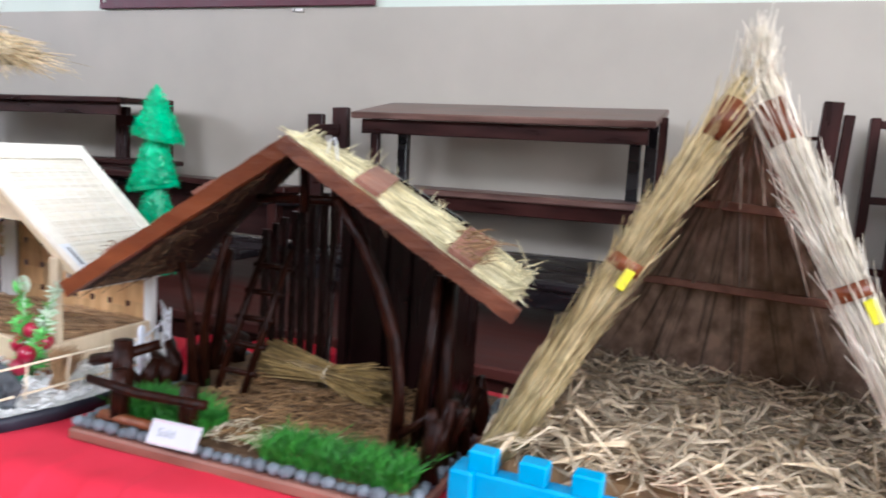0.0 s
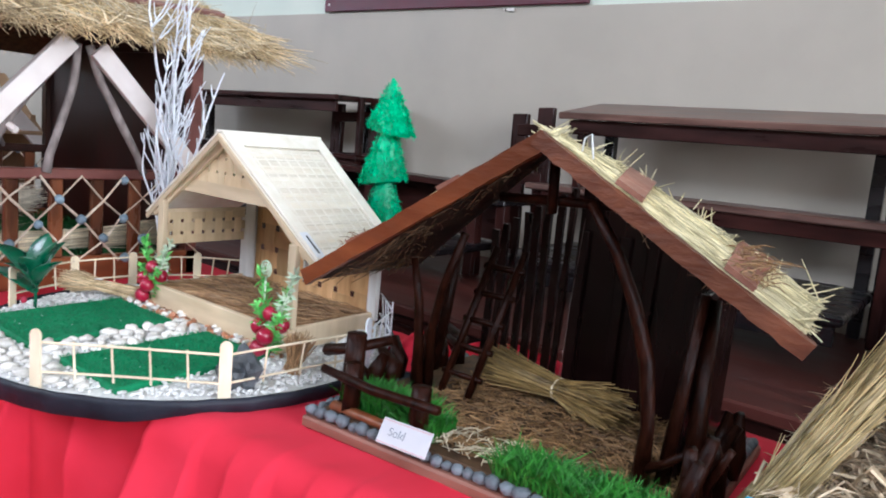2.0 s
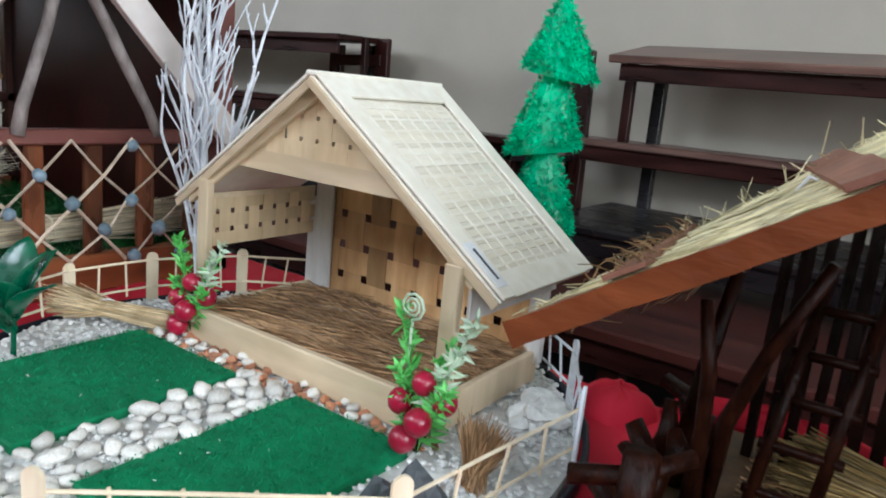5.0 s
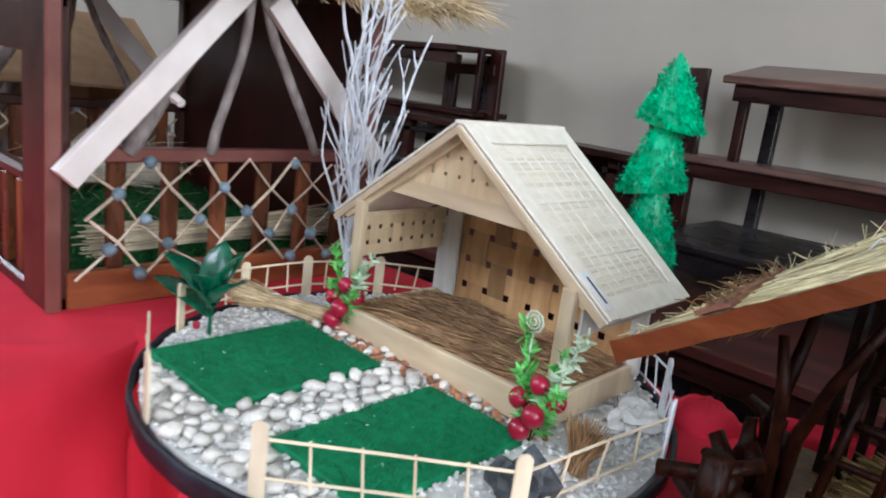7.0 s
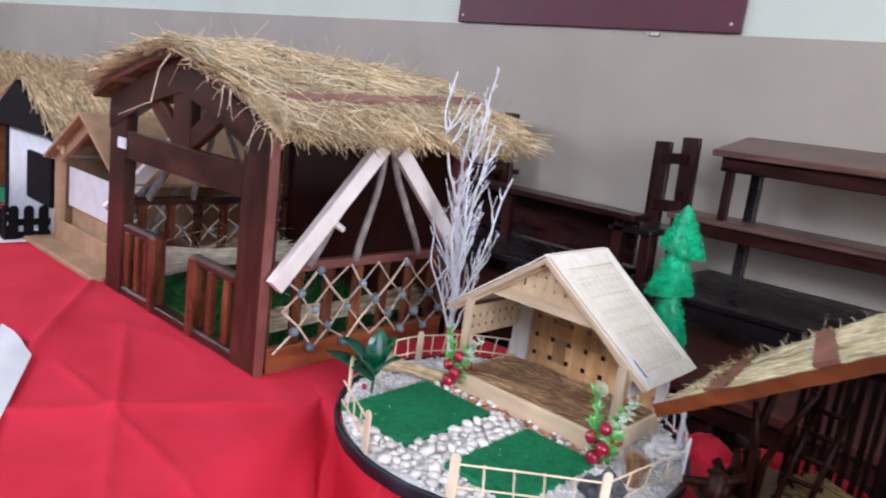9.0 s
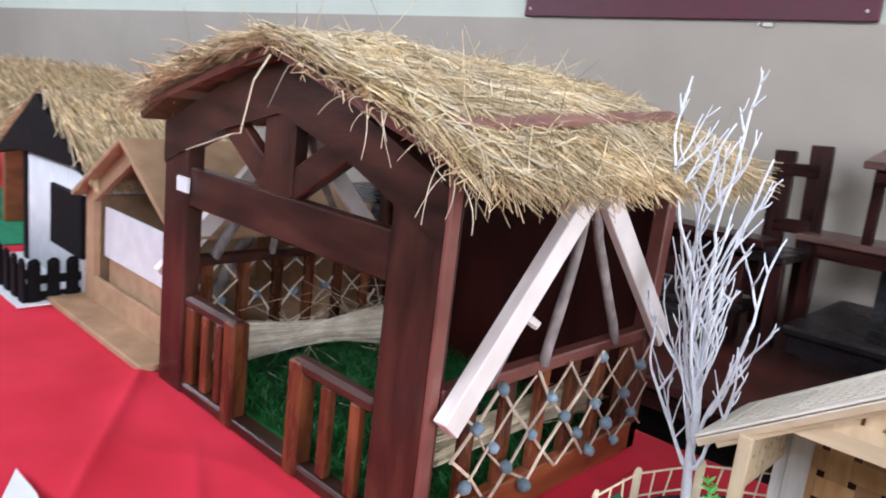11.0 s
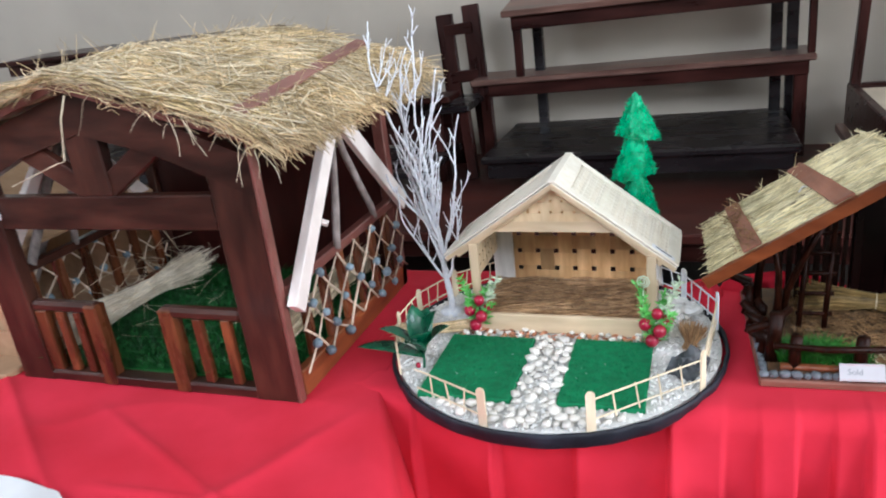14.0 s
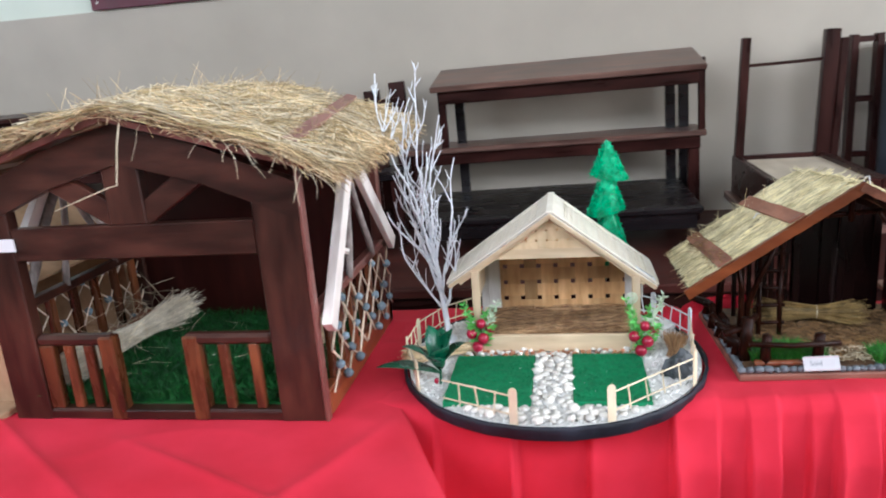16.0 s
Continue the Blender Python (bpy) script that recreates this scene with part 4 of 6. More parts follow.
for s, (ex, ez) in ((-1, EAVE_L), (1, EAVE_R)):
    slope = np.array((ex - APEX[0], 0, ez - APEX[1]))
    length = np.linalg.norm(slope)
    slope /= length
    norm = np.array((-slope[2] * s, 0, slope[0] * s))
    top = np.array((APEX[0], 0, APEX[1]))

    def at(d, y, h):
        return top + slope * d + np.array((0, y, 0)) + norm * h

    mid = at(length / 2, (RF + RB) / 2, 0.0)
    axes = np.stack([slope, (0, 1, 0), np.cross(slope, (0, 1, 0))], 1)
    slope_part = part("roof_slope", swept(Geo().block(mid, axes, (length / 2, (RB - RF) / 2, 0.0015), 0.0005)), ROOF_GAP, house, "white-washed bamboo mat roof")
    slats = Geo()
    count = 25
    for k in range(count):
        d = length * (0.13 + 0.78 * (k + 0.5) / count)
        slats.block(at(d, (RF + RB) / 2, 0.0022), axes, (0.0033, (RB - RF) / 2 - 0.018, 0.0008), 0.0005)
    part("slats", swept(slats), ROOF_MAT, slope_part, kind="stuff")
    bind = Geo()
    for k in range(8):
        y = RF + 0.024 + (RB - RF - 0.048) * k / 7
        bind.block(at(length * 0.52, y, 0.0033), axes, (length * 0.39, 0.0013, 0.0004), 0.0002)
    for k in range(14):
        bind.block(at(length * (0.16 + 0.72 * k / 13), (RF + RB) / 2, 0.0035), axes, (0.0011, (RB - RF) / 2 - 0.018, 0.0004), 0.0002)
    part("binding", swept(bind), ROOF_GAP, slope_part, kind="stuff")
    for y in (RF + 0.009, RB - 0.009):
        part("border", swept(Geo().block(at(length / 2, y, 0.0045), axes, (length / 2, 0.009, 0.0013), 0.0006)), ROOF_GAP, slope_part)
    for d in (0.065, 0.955):
        part("border", swept(Geo().block(at(length * d, (RF + RB) / 2, 0.0047), axes, (length * 0.05, (RB - RF) / 2 - 0.017, 0.0013), 0.0006)), ROOF_GAP, slope_part)
    if s > 0:
        part("name_tag", swept(Geo().block(at(length * 0.87, RF + 0.0085, 0.0066), axes, (0.02, 0.0065, 0.0004), 0)), PAPER, slope_part, "narrow white paper tag")
        part("writing", swept(Geo().block(at(length * 0.87, RF + 0.0085, 0.0073), axes, (0.014, 0.0012, 0.0003), 0)), INK, slope_part, "faint line of writing")
    part("verge", swept(Geo().block(at(length / 2, RF - 0.001 - 0.0006 * s, -0.003), axes, (length / 2, 0.0015, 0.0033), 0.0005)), BAMBOO_LONG, house)

part("eave_board", Geo().box(HX1 + 0.009, HX1 + 0.012, HY0 + 0.018, HY1, 0.86, 0.889, 0.0005), GREY_PLANK, house, "whitish board under the eave")
part("ridge_cap", Geo().block((APEX[0], (RF + RB) / 2, APEX[1] + 0.0028), np.eye(3), (0.0065, (RB - RF) / 2 + 0.001, 0.0022), 0.0015), ROOF_GAP, house, "pale ridge strip")
bed = Geo()
hay(bed, HX0 + 0.008, HX1 - 0.008, HY0 + 0.004, HY1 - 0.012, 0.7905, 0.803, 1500, 0.15, 0.0006, 0.03, 0.05, 1.0)
part("straw_bedding", bed, BEDDING, house, "brown straw strewn on the floor", kind="stuff")

# little stick fence round the rim
fence = thing("stick_fence", (CX, CY, DISC), "little fence of ice-cream sticks and thin bamboo rails", "fence")
FR = RAD - 0.0095


def rim_at(deg, r=FR):
    return np.array((CX + r * math.cos(radians(deg)), CY + r * math.sin(radians(deg))))


def fence_post(deg, high, lean=0.0):
    x, y = rim_at(deg)
    t = radians(deg)
    axes = np.array(((-math.sin(t), math.cos(t), lean), (math.cos(t), math.sin(t), 0), (0, 0, 1))).T
    wide, thick = 0.006, 0.0012
    outline = [(-wide, -0.004), (wide, -0.004)] + [(wide * math.cos(a), high - wide + wide * math.sin(a)) for a in np.linspace(0, math.pi, 9)]
    across, out = axes[:, 0] * (1, 1, 0), axes[:, 1]
    verts = [np.array((x, y, DISC)) + across * u + out * k * thick + np.array((lean * v, 0, v)) for k in (1, -1) for u, v in outline]
    n_o = len(outline)
    geo = Geo().add(verts, [tuple(range(n_o)), tuple(range(n_o, 2 * n_o))[::-1]] + [(i, n_o + i, n_o + (i + 1) % n_o, (i + 1) % n_o) for i in range(n_o)])
    part("post", geo, WHITE_TWIG if 10 < deg < 60 else STICK, fence)


def fence_run(a, b, pickets, low=0.013, high=0.042):
    mat = WHITE_TWIG if 10 < a < 60 else STICK
    p, q = rim_at(a), rim_at(b)
    for z in (low, high):
        part("rail", Geo().tube([(*p, DISC + z), (*((p + q) / 2), DISC + z + 0.0005), (*q, DISC + z)], 0.0013, 6), mat, fence)
    for k in range(pickets):
        f = (k + 1) / (pickets + 1)
        c = p + (q - p) * f
        j = rng.uniform(-0.003, 0.003)
        part("picket", Geo().tube([(c[0] - j, c[1], DISC + low - 0.006), (c[0] + j, c[1], DISC + high + 0.002)], 0.0012, 5), mat, fence)


for deg, high in ((-101.3, 0.055), (-69, 0.055), (-27.5, 0.056), (14.5, 0.058), (40, 0.054), (146, 0.05), (168, 0.05), (188, 0.05), (212, 0.05)):
    fence_post(deg, high)
for a, b, k in ((-69, -27.5, 4), (-27.5, 14.5, 3), (14.5, 40, 3), (40, 62, 3), (-130, -101.3, 3), (212, 188, 2), (188, 168, 2), (168, 146, 3), (146, 118, 4)):
    fence_run(a, b, k)


# white twig tree
def twig_tree(base, height):
    tree = thing("white_twig_tree", base, "bare branching twig painted white, standing in the garden", "model tree")
    geo, shape = Geo(), np.random.default_rng(153)
    base_v = np.array(base, float)

    def grow(p, way, length, r, depth):
        """A kinked branch that bends back towards upright, with shoots of its own."""
        steps = max(4, int(length / 0.014))
        pts, d = [np.array(p, float)], way / np.linalg.norm(way)
        for i in range(steps):
            d = d + shape.normal(size=3) * np.array((0.17, 0.15, 0.08)) + np.array((0, 0, 0.13))
            d /= np.linalg.norm(d)
            pts.append(pts[-1] + d * length / steps)
        geo.tube(pts, np.linspace(r, max(0.0010, r * 0.45), steps + 1), 6 if depth < 2 else 5, 0.45)
        if depth >= 3:
            return
        shoots = int(length / (0.04 if depth < 2 else 0.034))
        for k in range(shoots):
            i = int(shape.integers(1, steps))
            a = shape.uniform(0, 2 * math.pi)
            out = np.array((math.cos(a), 0.75 * math.sin(a), shape.uniform(0.5, 1.3)))
            left = length * (1 - i / steps)
            grow(pts[i], out, min(0.13, max(0.022, left * shape.uniform(0.35, 0.9))), max(0.0012, r * 0.6), depth + 1)

    stem = [base_v + (0.003 * math.sin(k * 1.3), 0.002 * math.cos(k), 0.0225 * k) for k in range(9)]
    geo.tube(stem, np.linspace(0.0085, 0.006, 9), 8, 0.25)
    for a, tilt, at, length in ((2.9, 0.75, 4, 0.25), (0.3, 0.5, 4, 0.27), (4.4, 0.5, 5, 0.26), (3.5, 0.4, 6, 0.29), (5.7, 0.45, 6, 0.3), (2.4, 0.25, 7, 0.31), (0.8, 0.3, 8, 0.34), (3.1, 0.12, 8, 0.36), (3.2, 1.7, 3, 0.2), (0.0, 1.6, 3, 0.17), (2.7, 1.5, 6, 0.16)):
        grow(stem[at], np.array((math.cos(a) * tilt, math.sin(a) * tilt * 0.7, 0.8)), length, 0.0038, 1)
    high = np.array(geo.v)
    high[:, 2] = base_v[2] + (high[:, 2] - base_v[2]) * (height / (high[:, 2].max() - base_v[2]))
    wide = np.percentile(np.abs(high[:, 0] - base_v[0]), 99)
    high[:, :2] = base_v[:2] + (high[:, :2] - base_v[:2]) * min(1.0, 0.087 / wide)
    lean = np.clip((high[:, 2] - base_v[2] - 0.08) / 0.42, 0, 1)
    high[:, 0] -= 0.03 * np.sin(2.9 * lean)
    high[:, 1] += 0.07 * lean
    geo.v = [tuple(p) for p in high]
    part("crown", geo, WHITE_TWIG, tree, smooth=True)
    part("root_plug", Geo().blob((base[0], base[1], base[2] + 0.004), (0.02, 0.018, 0.009), 0.3, 2, 5), WHITE_TWIG, tree, "lump of white paste at the root", True)
    return tree


twig_tree((-0.954, 0.948, DISC - 0.004), 0.515)


# tinsel pine
def tinsel_pine(base, top):
    pine = thing("tinsel_pine", base, "tiered artificial pine of bright green tinsel", "model tree")
    x, y = base[0], base[1]
    part("trunk", Geo().tube([(x, y, base[2]), (x, y, top - 0.03)], [0.006, 0.003], 8), TWIG, pine, "dark trunk stick")
    z = top
    for k, (h, r0, r1) in enumerate(((0.074, 0.002, 0.034), (0.076, 0.011, 0.034), (0.074, 0.012, 0.031), (0.062, 0.013, 0.032))):
        geo = Geo()
        prof = [(r0 * 0.8, z), (r0 + (r1 - r0) * 0.36, z - h * 0.45), (r1 * 0.88, z - h * 0.92), (r1 * 0.8, z - h), (0.006, z - h * 0.9)]
        m = 20
        vs = []
        for r, zz in prof:
            for j in range(m):
                a = 2 * math.pi * j / m
                rr = r * (1 + 0.12 * noise.noise(Vector((math.cos(a) * 2, math.sin(a) * 2, k * 3 + zz * 30))))
                vs.append((x + rr * math.cos(a), y + rr * math.sin(a) * 0.8, zz))
        geo.add(vs, [(i * m + j, (i + 1) * m + j, (i + 1) * m + (j + 1) % m, i * m + (j + 1) % m) for i in range(len(prof) - 1) for j in range(m)])
        count = 2600
        f = np.sqrt(rng.random(count))
        a = rng.uniform(0, 2 * math.pi, count)
        r = r0 + (r1 - r0) * f
        p = np.stack([x + r * np.cos(a), y + r * np.sin(a) * 0.8, z - h * 0.95 * f], 1)
        out = np.stack([np.cos(a), np.sin(a) * 0.8, rng.normal(size=count) * 0.7 - 0.35], 1) + rng.normal(size=(count, 3)) * 0.5
        qq = p + out * rng.uniform(0.0018, 0.0046, count)[:, None]
        geo.ribbons(p, (p + qq) / 2, qq, rng.uniform(0.0004, 0.0011, count))
        lean = (-0.14, 0.2, -0.16, 0.2)[k]
        geo.v = [(vx + 0.004 * (-1) ** k * (z - vz) / h, vy, vz + lean * (vx - x) * (z - vz) / h) for vx, vy, vz in geo.v]
        part("tier", geo, TINSEL, pine)
        z -= h * 0.9
    return pine


tinsel_pine((-0.648, 1.088, DISC - 0.004), 1.112)


# berry sprays
def berry_spray(base, seed, tall=0.088):
    spray = thing("berry_spray", base, "spray of shiny red berries among bright green plastic ferns", "artificial plant", "berry sprays")
    b = np.array(base, float)
    for dx, dy, dz, s in ((-0.014, -0.004, 0.036, 1.05), (0.007, -0.012, 0.03, 1.1), (0.003, -0.003, 0.054, 0.95), (0.018, 0.002, 0.043, 1.0), (-0.004, -0.012, 0.014, 1.1)):
        r = 0.009 * s
        berry = part("berry", Geo().blob(b + (dx, dy, dz), (r, r, r * 1.02), 0.02, 3), BERRY, spray, smooth=True)
        part("stalk", Geo().tube([b + (dx, dy, dz - r * 0.6), b + (dx * 0.4, dy * 0.3, dz * 0.4), b], 0.0009, 5), TWIG, berry)
    for k, (lx, ly, h, pale) in enumerate(((-0.028, 0.004, tall, 0), (0.034, 0.004, tall * 1.05, 1), (0.012, 0.012, tall * 0.8, 0), (-0.016, -0.006, tall * 0.6, 0), (0.024, -0.006, tall * 0.55, 0))):
        geo = Geo()
        spine = [b + np.array((lx * f ** 1.3, ly * f, h * f)) for f in np.linspace(0, 1, 7)]
        geo.tube(spine, np.linspace(0.0011, 0.0005, 7), 5)
        p, q = [], []
        for f in np.linspace(0.2, 1, 26):
            c = b + np.array((lx * f ** 1.3, ly * f, h * f))
            for _ in range(3):
                w = rng.normal(size=3) * (1, 0.8, 0.5) + (0, 0, 0.55)
                p.append(c)
                q.append(c + w / np.linalg.norm(w) * 0.0195 * (1.1 - 0.55 * f))
        p, q = np.array(p), np.array(q)
        geo.ribbons(p, (p + q) / 2, q, 0.002)
        part("frond", geo, FERN_PALE if pale else FERN, spray, "pale frosted frond" if pale else "")
    return spray


berry_spray((-0.884, 0.889, DISC), 1)
right_spray = berry_spray((-0.606, 0.868, DISC), 2, 0.1)
curl = [(-0.625 + 0.0005 * k, 0.872, DISC + 0.0183 * k) for k in range(6)]
curl += [(-0.6235 + 0.0105 * (1 - k / 26) * math.sin(k * 0.75), 0.872, DISC + 0.102 - 0.0105 * (1 - k / 26) * math.cos(k * 0.75)) for k in range(22)]
part("spiral_pick", Geo().tube(curl, 0.0011, 6), FERN_PALE, right_spray, "pale green wire spiral", True)


# broad-leaved plastic plant
def leafy_plant(base):
    plant = thing("leafy_plant", base, "small plastic plant with broad dark glossy leaves", "artificial plant")
    b = np.array(base, float)
    part("stem", Geo().tube([b, b + (0.002, 0, 0.03), b + (-0.002, 0, 0.06)], [0.0025, 0.002, 0.0012], 6), LEAF, plant)
    for ang, up, length, h in ((3.25, 0.35, 0.068, 0.02), (2.2, 3.0, 0.056, 0.03), (0.6, 3.0, 0.056, 0.026), (3.6, 1.1, 0.054, 0.034), (0.3, 1.3, 0.046, 0.03), (4.4, 1.6, 0.04, 0.026), (5.3, 2.4, 0.042, 0.03), (1.5, 2.0, 0.05, 0.034)):
        d = np.array((math.cos(ang), math.sin(ang), up))
        d /= np.linalg.norm(d)
        side = np.cross(d, (0, 0, 1))
        side /= np.linalg.norm(side)
        up_v = np.cross(side, d)
        vs, rows = [], 9
        for i in range(rows):
            f = i / (rows - 1)
            c = b + (0, 0, h) + d * length * 1.6 * f - np.array((0, 0, 1)) * 0.02 * f * f
            w = 0.0165 * math.sin(math.pi * min(1, 0.06 + f * 0.94)) ** 0.8
            vs += [c - side * w + up_v * w * 0.35, c, c + side * w + up_v * w * 0.35]
        geo = Geo().add(vs, [(i * 3 + j, i * 3 + j + 1, i * 3 + 4 + j, i * 3 + 3 + j) for i in range(rows - 1) for j in range(2)])
        leaf = part("leaf", geo, LEAF, plant, smooth=True)
        leaf.modifiers.new("thickness", "SOLIDIFY").thickness = 0.0008
    part("bud", Geo().blob(b + (-0.004, -0.012, 0.012), (0.004, 0.004, 0.005), 0.1, 2), BERRY, plant, "red bud", True)
    return plant


leafy_plant((-0.936, 0.757, DISC))

whole("slate_stone", Geo().blob((-0.558, 0.79, DISC + 0.012), (0.022, 0.015, 0.025), 0.7, 3, 4), DARK_STONE, "upright dark grey slate stone on gravel", "stone", base=(-0.565, 0.792, DISC))
whole("white_rock", Geo().blob((-0.567, 0.975, DISC + 0.01), (0.018, 0.022, 0.013), 0.75, 3, 8), GRAVEL, "white crumbly rock beside the bamboo house", "rock", base=(-0.56, 0.985, DISC))
bush = Geo()
sheaf(bush, (-0.557, 0.862, DISC), (-0.553, 0.868, DISC + 0.036), 0.008, 0.011, 380, 0.0005, 0.3, 3.4)
whole("dry_bush", bush, BEDDING, "small tuft of dry straw standing in gravel", "straw tuft", base=(-0.553, 0.88, DISC))
broom = thing("straw_bundle", (-0.95, 0.862, DISC), "small bundle of golden straw tied with white thread", "straw bundle", "straw bundles")
geo = Geo()
sheaf(geo, (-0.9, 0.883, DISC + 0.012), (-0.997, 0.832, DISC + 0.018), 0.0085, 0.01, 700, 0.0006, 0.62, 3.0)
part("straw", geo, STRAW, broom, kind="stuff")
part("tie", Geo().tube([(-0.96 + 0.005 * math.cos(a), 0.8514 + 0.0085 * math.cos(a), DISC + 0.0155 + 0.0085 * math.sin(a)) for a in np.linspace(0, 6.28, 14)], 0.0014, 5), PAPER, broom, "white thread tie")

# ---- large thatched stable ----
BX0, BX1, BY0, BY1, BZ = -1.64, -1.1, 0.66, 1.1, TOP + 0.002
barn = thing("thatched_stable", (-1.37, 0.88, TOP), "large dark-stained model stable with a straw thatched roof", "model stable")
MIDX, RIDGE = (BX0 + BX1) / 2, 1.232


def barn_z(x):
    """The upper edge of the front gable boards."""
    return RIDGE - 0.30 * abs(x - MIDX) - 0.12 * max(0, abs(x - MIDX) - 0.12)


part("floor", Geo().box(BX0, BX1, BY0, BY1, BZ, BZ + 0.016, 0.002), STABLE, barn)
for x0, x1 in ((BX0, BX0 + 0.066), (BX1 - 0.072, BX1)):
    part("front_post", Geo().box(x0, x1, BY0 - 0.002, BY0 + 0.022, BZ, barn_z((x0 + x1) / 2) - 0.012, 0.002), STABLE_UP, barn)
# Thin strip whose reddish colour paints the lit side of the front post.
part("lit_post_side", Geo().box(BX1 - 0.001, BX1 + 0.006, BY0 - 0.004, BY0 + 0.012, BZ, 1.165, 0.002), RED_BOARD_LIT_EDGE, barn, "reddish strip for the lit side of the post")
part("cross_beam", Geo().box(BX0 + 0.066, BX1 - 0.072, BY0, BY0 + 0.02, 1.028, 1.08, 0.002), STABLE, barn)
for s in (-1, 1):
    outer = MIDX + s * 0.27
    outline = [(MIDX, RIDGE), (MIDX + s * 0.12, barn_z(MIDX + s * 0.12)), (outer, barn_z(outer)), (outer, barn_z(outer) - 0.055), (MIDX + s * 0.12, barn_z(MIDX + s * 0.12) - 0.056), (MIDX, RIDGE - 0.06)]
    part("gable_board", Geo().gable(outline if s < 0 else outline[::-1], BY0 - 0.004, BY0 + 0.018), STABLE, barn)
part("king_post", Geo().box(MIDX - 0.03, MIDX + 0.03, BY0 - 0.001, BY0 + 0.019, 1.08, RIDGE - 0.055, 0.002), STABLE_UP, barn)
for s in (-1, 1):
    part("brace", Geo().beam((MIDX + s * 0.02, BY0 + 0.01, 1.09), (MIDX + s * 0.135, BY0 + 0.01, 1.163), 0.034, 0.016, (0, 1, 0), 0.002), STABLE, barn)


def gate(x0, x1, free):
    part_gate = part("low_gate", Geo().box(x0, x1, BY0 - 0.001, BY0 + 0.02, 0.885, 0.903, 0.006), STABLE, barn, "low slatted front railing")
    part("bottom_rail", Geo().box(x0, x1, BY0 + 0.001, BY0 + 0.018, BZ, BZ + 0.018, 0.002), STABLE, part_gate)
    part("end_post", Geo().box(free - 0.013, free + 0.013, BY0 - 0.003, BY0 + 0.022, BZ, 0.9, 0.003), RAIL, part_gate)
    inner = (x1, free + 0.013) if free < x1 - 0.02 else (x0, free - 0.013)
    if free > x0 + 0.02:
        inner = (x0 + 0.024, free - 0.013)
        part("end_post", Geo().box(x0, x0 + 0.024, BY0 + 0.002, BY0 + 0.018, BZ + 0.018, 0.885, 0.002), RAIL, part_gate)
    for x in (min(inner) + abs(inner[1] - inner[0]) * f for f in (0.3, 0.72)):
        part("slat", Geo().box(x - 0.008, x + 0.008, BY0 + 0.004, BY0 + 0.016, BZ + 0.018, 0.885, 0.002), RAIL, part_gate)


gate(BX0 + 0.066, -1.44, -1.451)
gate(-1.318, BX1 - 0.072, -1.306)
for sx, x in ((1, BX1), (-1, BX0)):
    # Right-hand rail and rear post get the lit reddish colour, left ones the stain.
    rail = part("side_rail", Geo().box(x - 0.014, x + 0.004, BY0 + 0.018, BY1, 0.922, 0.938, 0.002), RED_BOARD_LIT_EDGE if sx > 0 else STABLE, barn, "side railing with slats")
    part("side_board", Geo().box(x - 0.012, x + 0.004, BY0 + 0.018, BY1, BZ, 0.8, 0.002), RAIL_LONG, rail)
    for y in between(BY0 + 0.04, BY1 - 0.02, 6):
        part("slat", Geo().box(x - 0.011, x - 0.001, y - 0.01, y + 0.01, 0.8, 0.922, 0.002), RAIL, rail)
    part("rear_post", Geo().box(x - 0.018, x + 0.004, BY1 - 0.022, BY1, BZ, 1.13, 0.002), RED_BOARD_LIT_EDGE if sx > 0 else STABLE_UP, barn)
    # crossed twigs with round beads
    xo = x + sx * 0.0085
    step = 0.0675
    nodes = {}
    for k in range(-3, 9):
        for way in (1, -1):
            pts = []
            for j in range(5):
                yy = BY0 + 0.03 + step * k + way * step / 2 * j + (0 if way > 0 else 2 * step)
                zz = 0.795 + 0.0325 * j
                if BY0 + 0.018 < yy < BY1 + 0.008:
                    pts.append((xo + 0.0012 * way, yy, zz))
                    nodes[(round(yy, 3), j)] = (xo, yy, zz)
            if len(pts) > 1:
                pts = [(px + rng.normal() * 0.0008, py + rng.normal() * 0.004, pz + rng.normal() * 0.003) for px, py, pz in pts]
                part("twig", Geo().tube(pts, rng.uniform(0.0013, 0.0021), 6, 0.5), TWIG_PALE, rail, "pale peeled twig")
    bead = Geo().blob((0, 0, 0), (0.0085, 0.0085, 0.0085), 0.25, 2, 2).mesh("bead", BEAD, smooth=True)
    for i, key in enumerate(sorted(nodes)):
        if rng.random() < 0.72:
            nx, ny, nz = nodes[key]
            s = rng.uniform(0.74, 1.08)
            piece("bead", bead, rail, (nx + sx * 0.003, ny + rng.normal() * 0.003, nz + rng.normal() * 0.003), (0, 0, rng.uniform(0, 6)), (s, s, s))

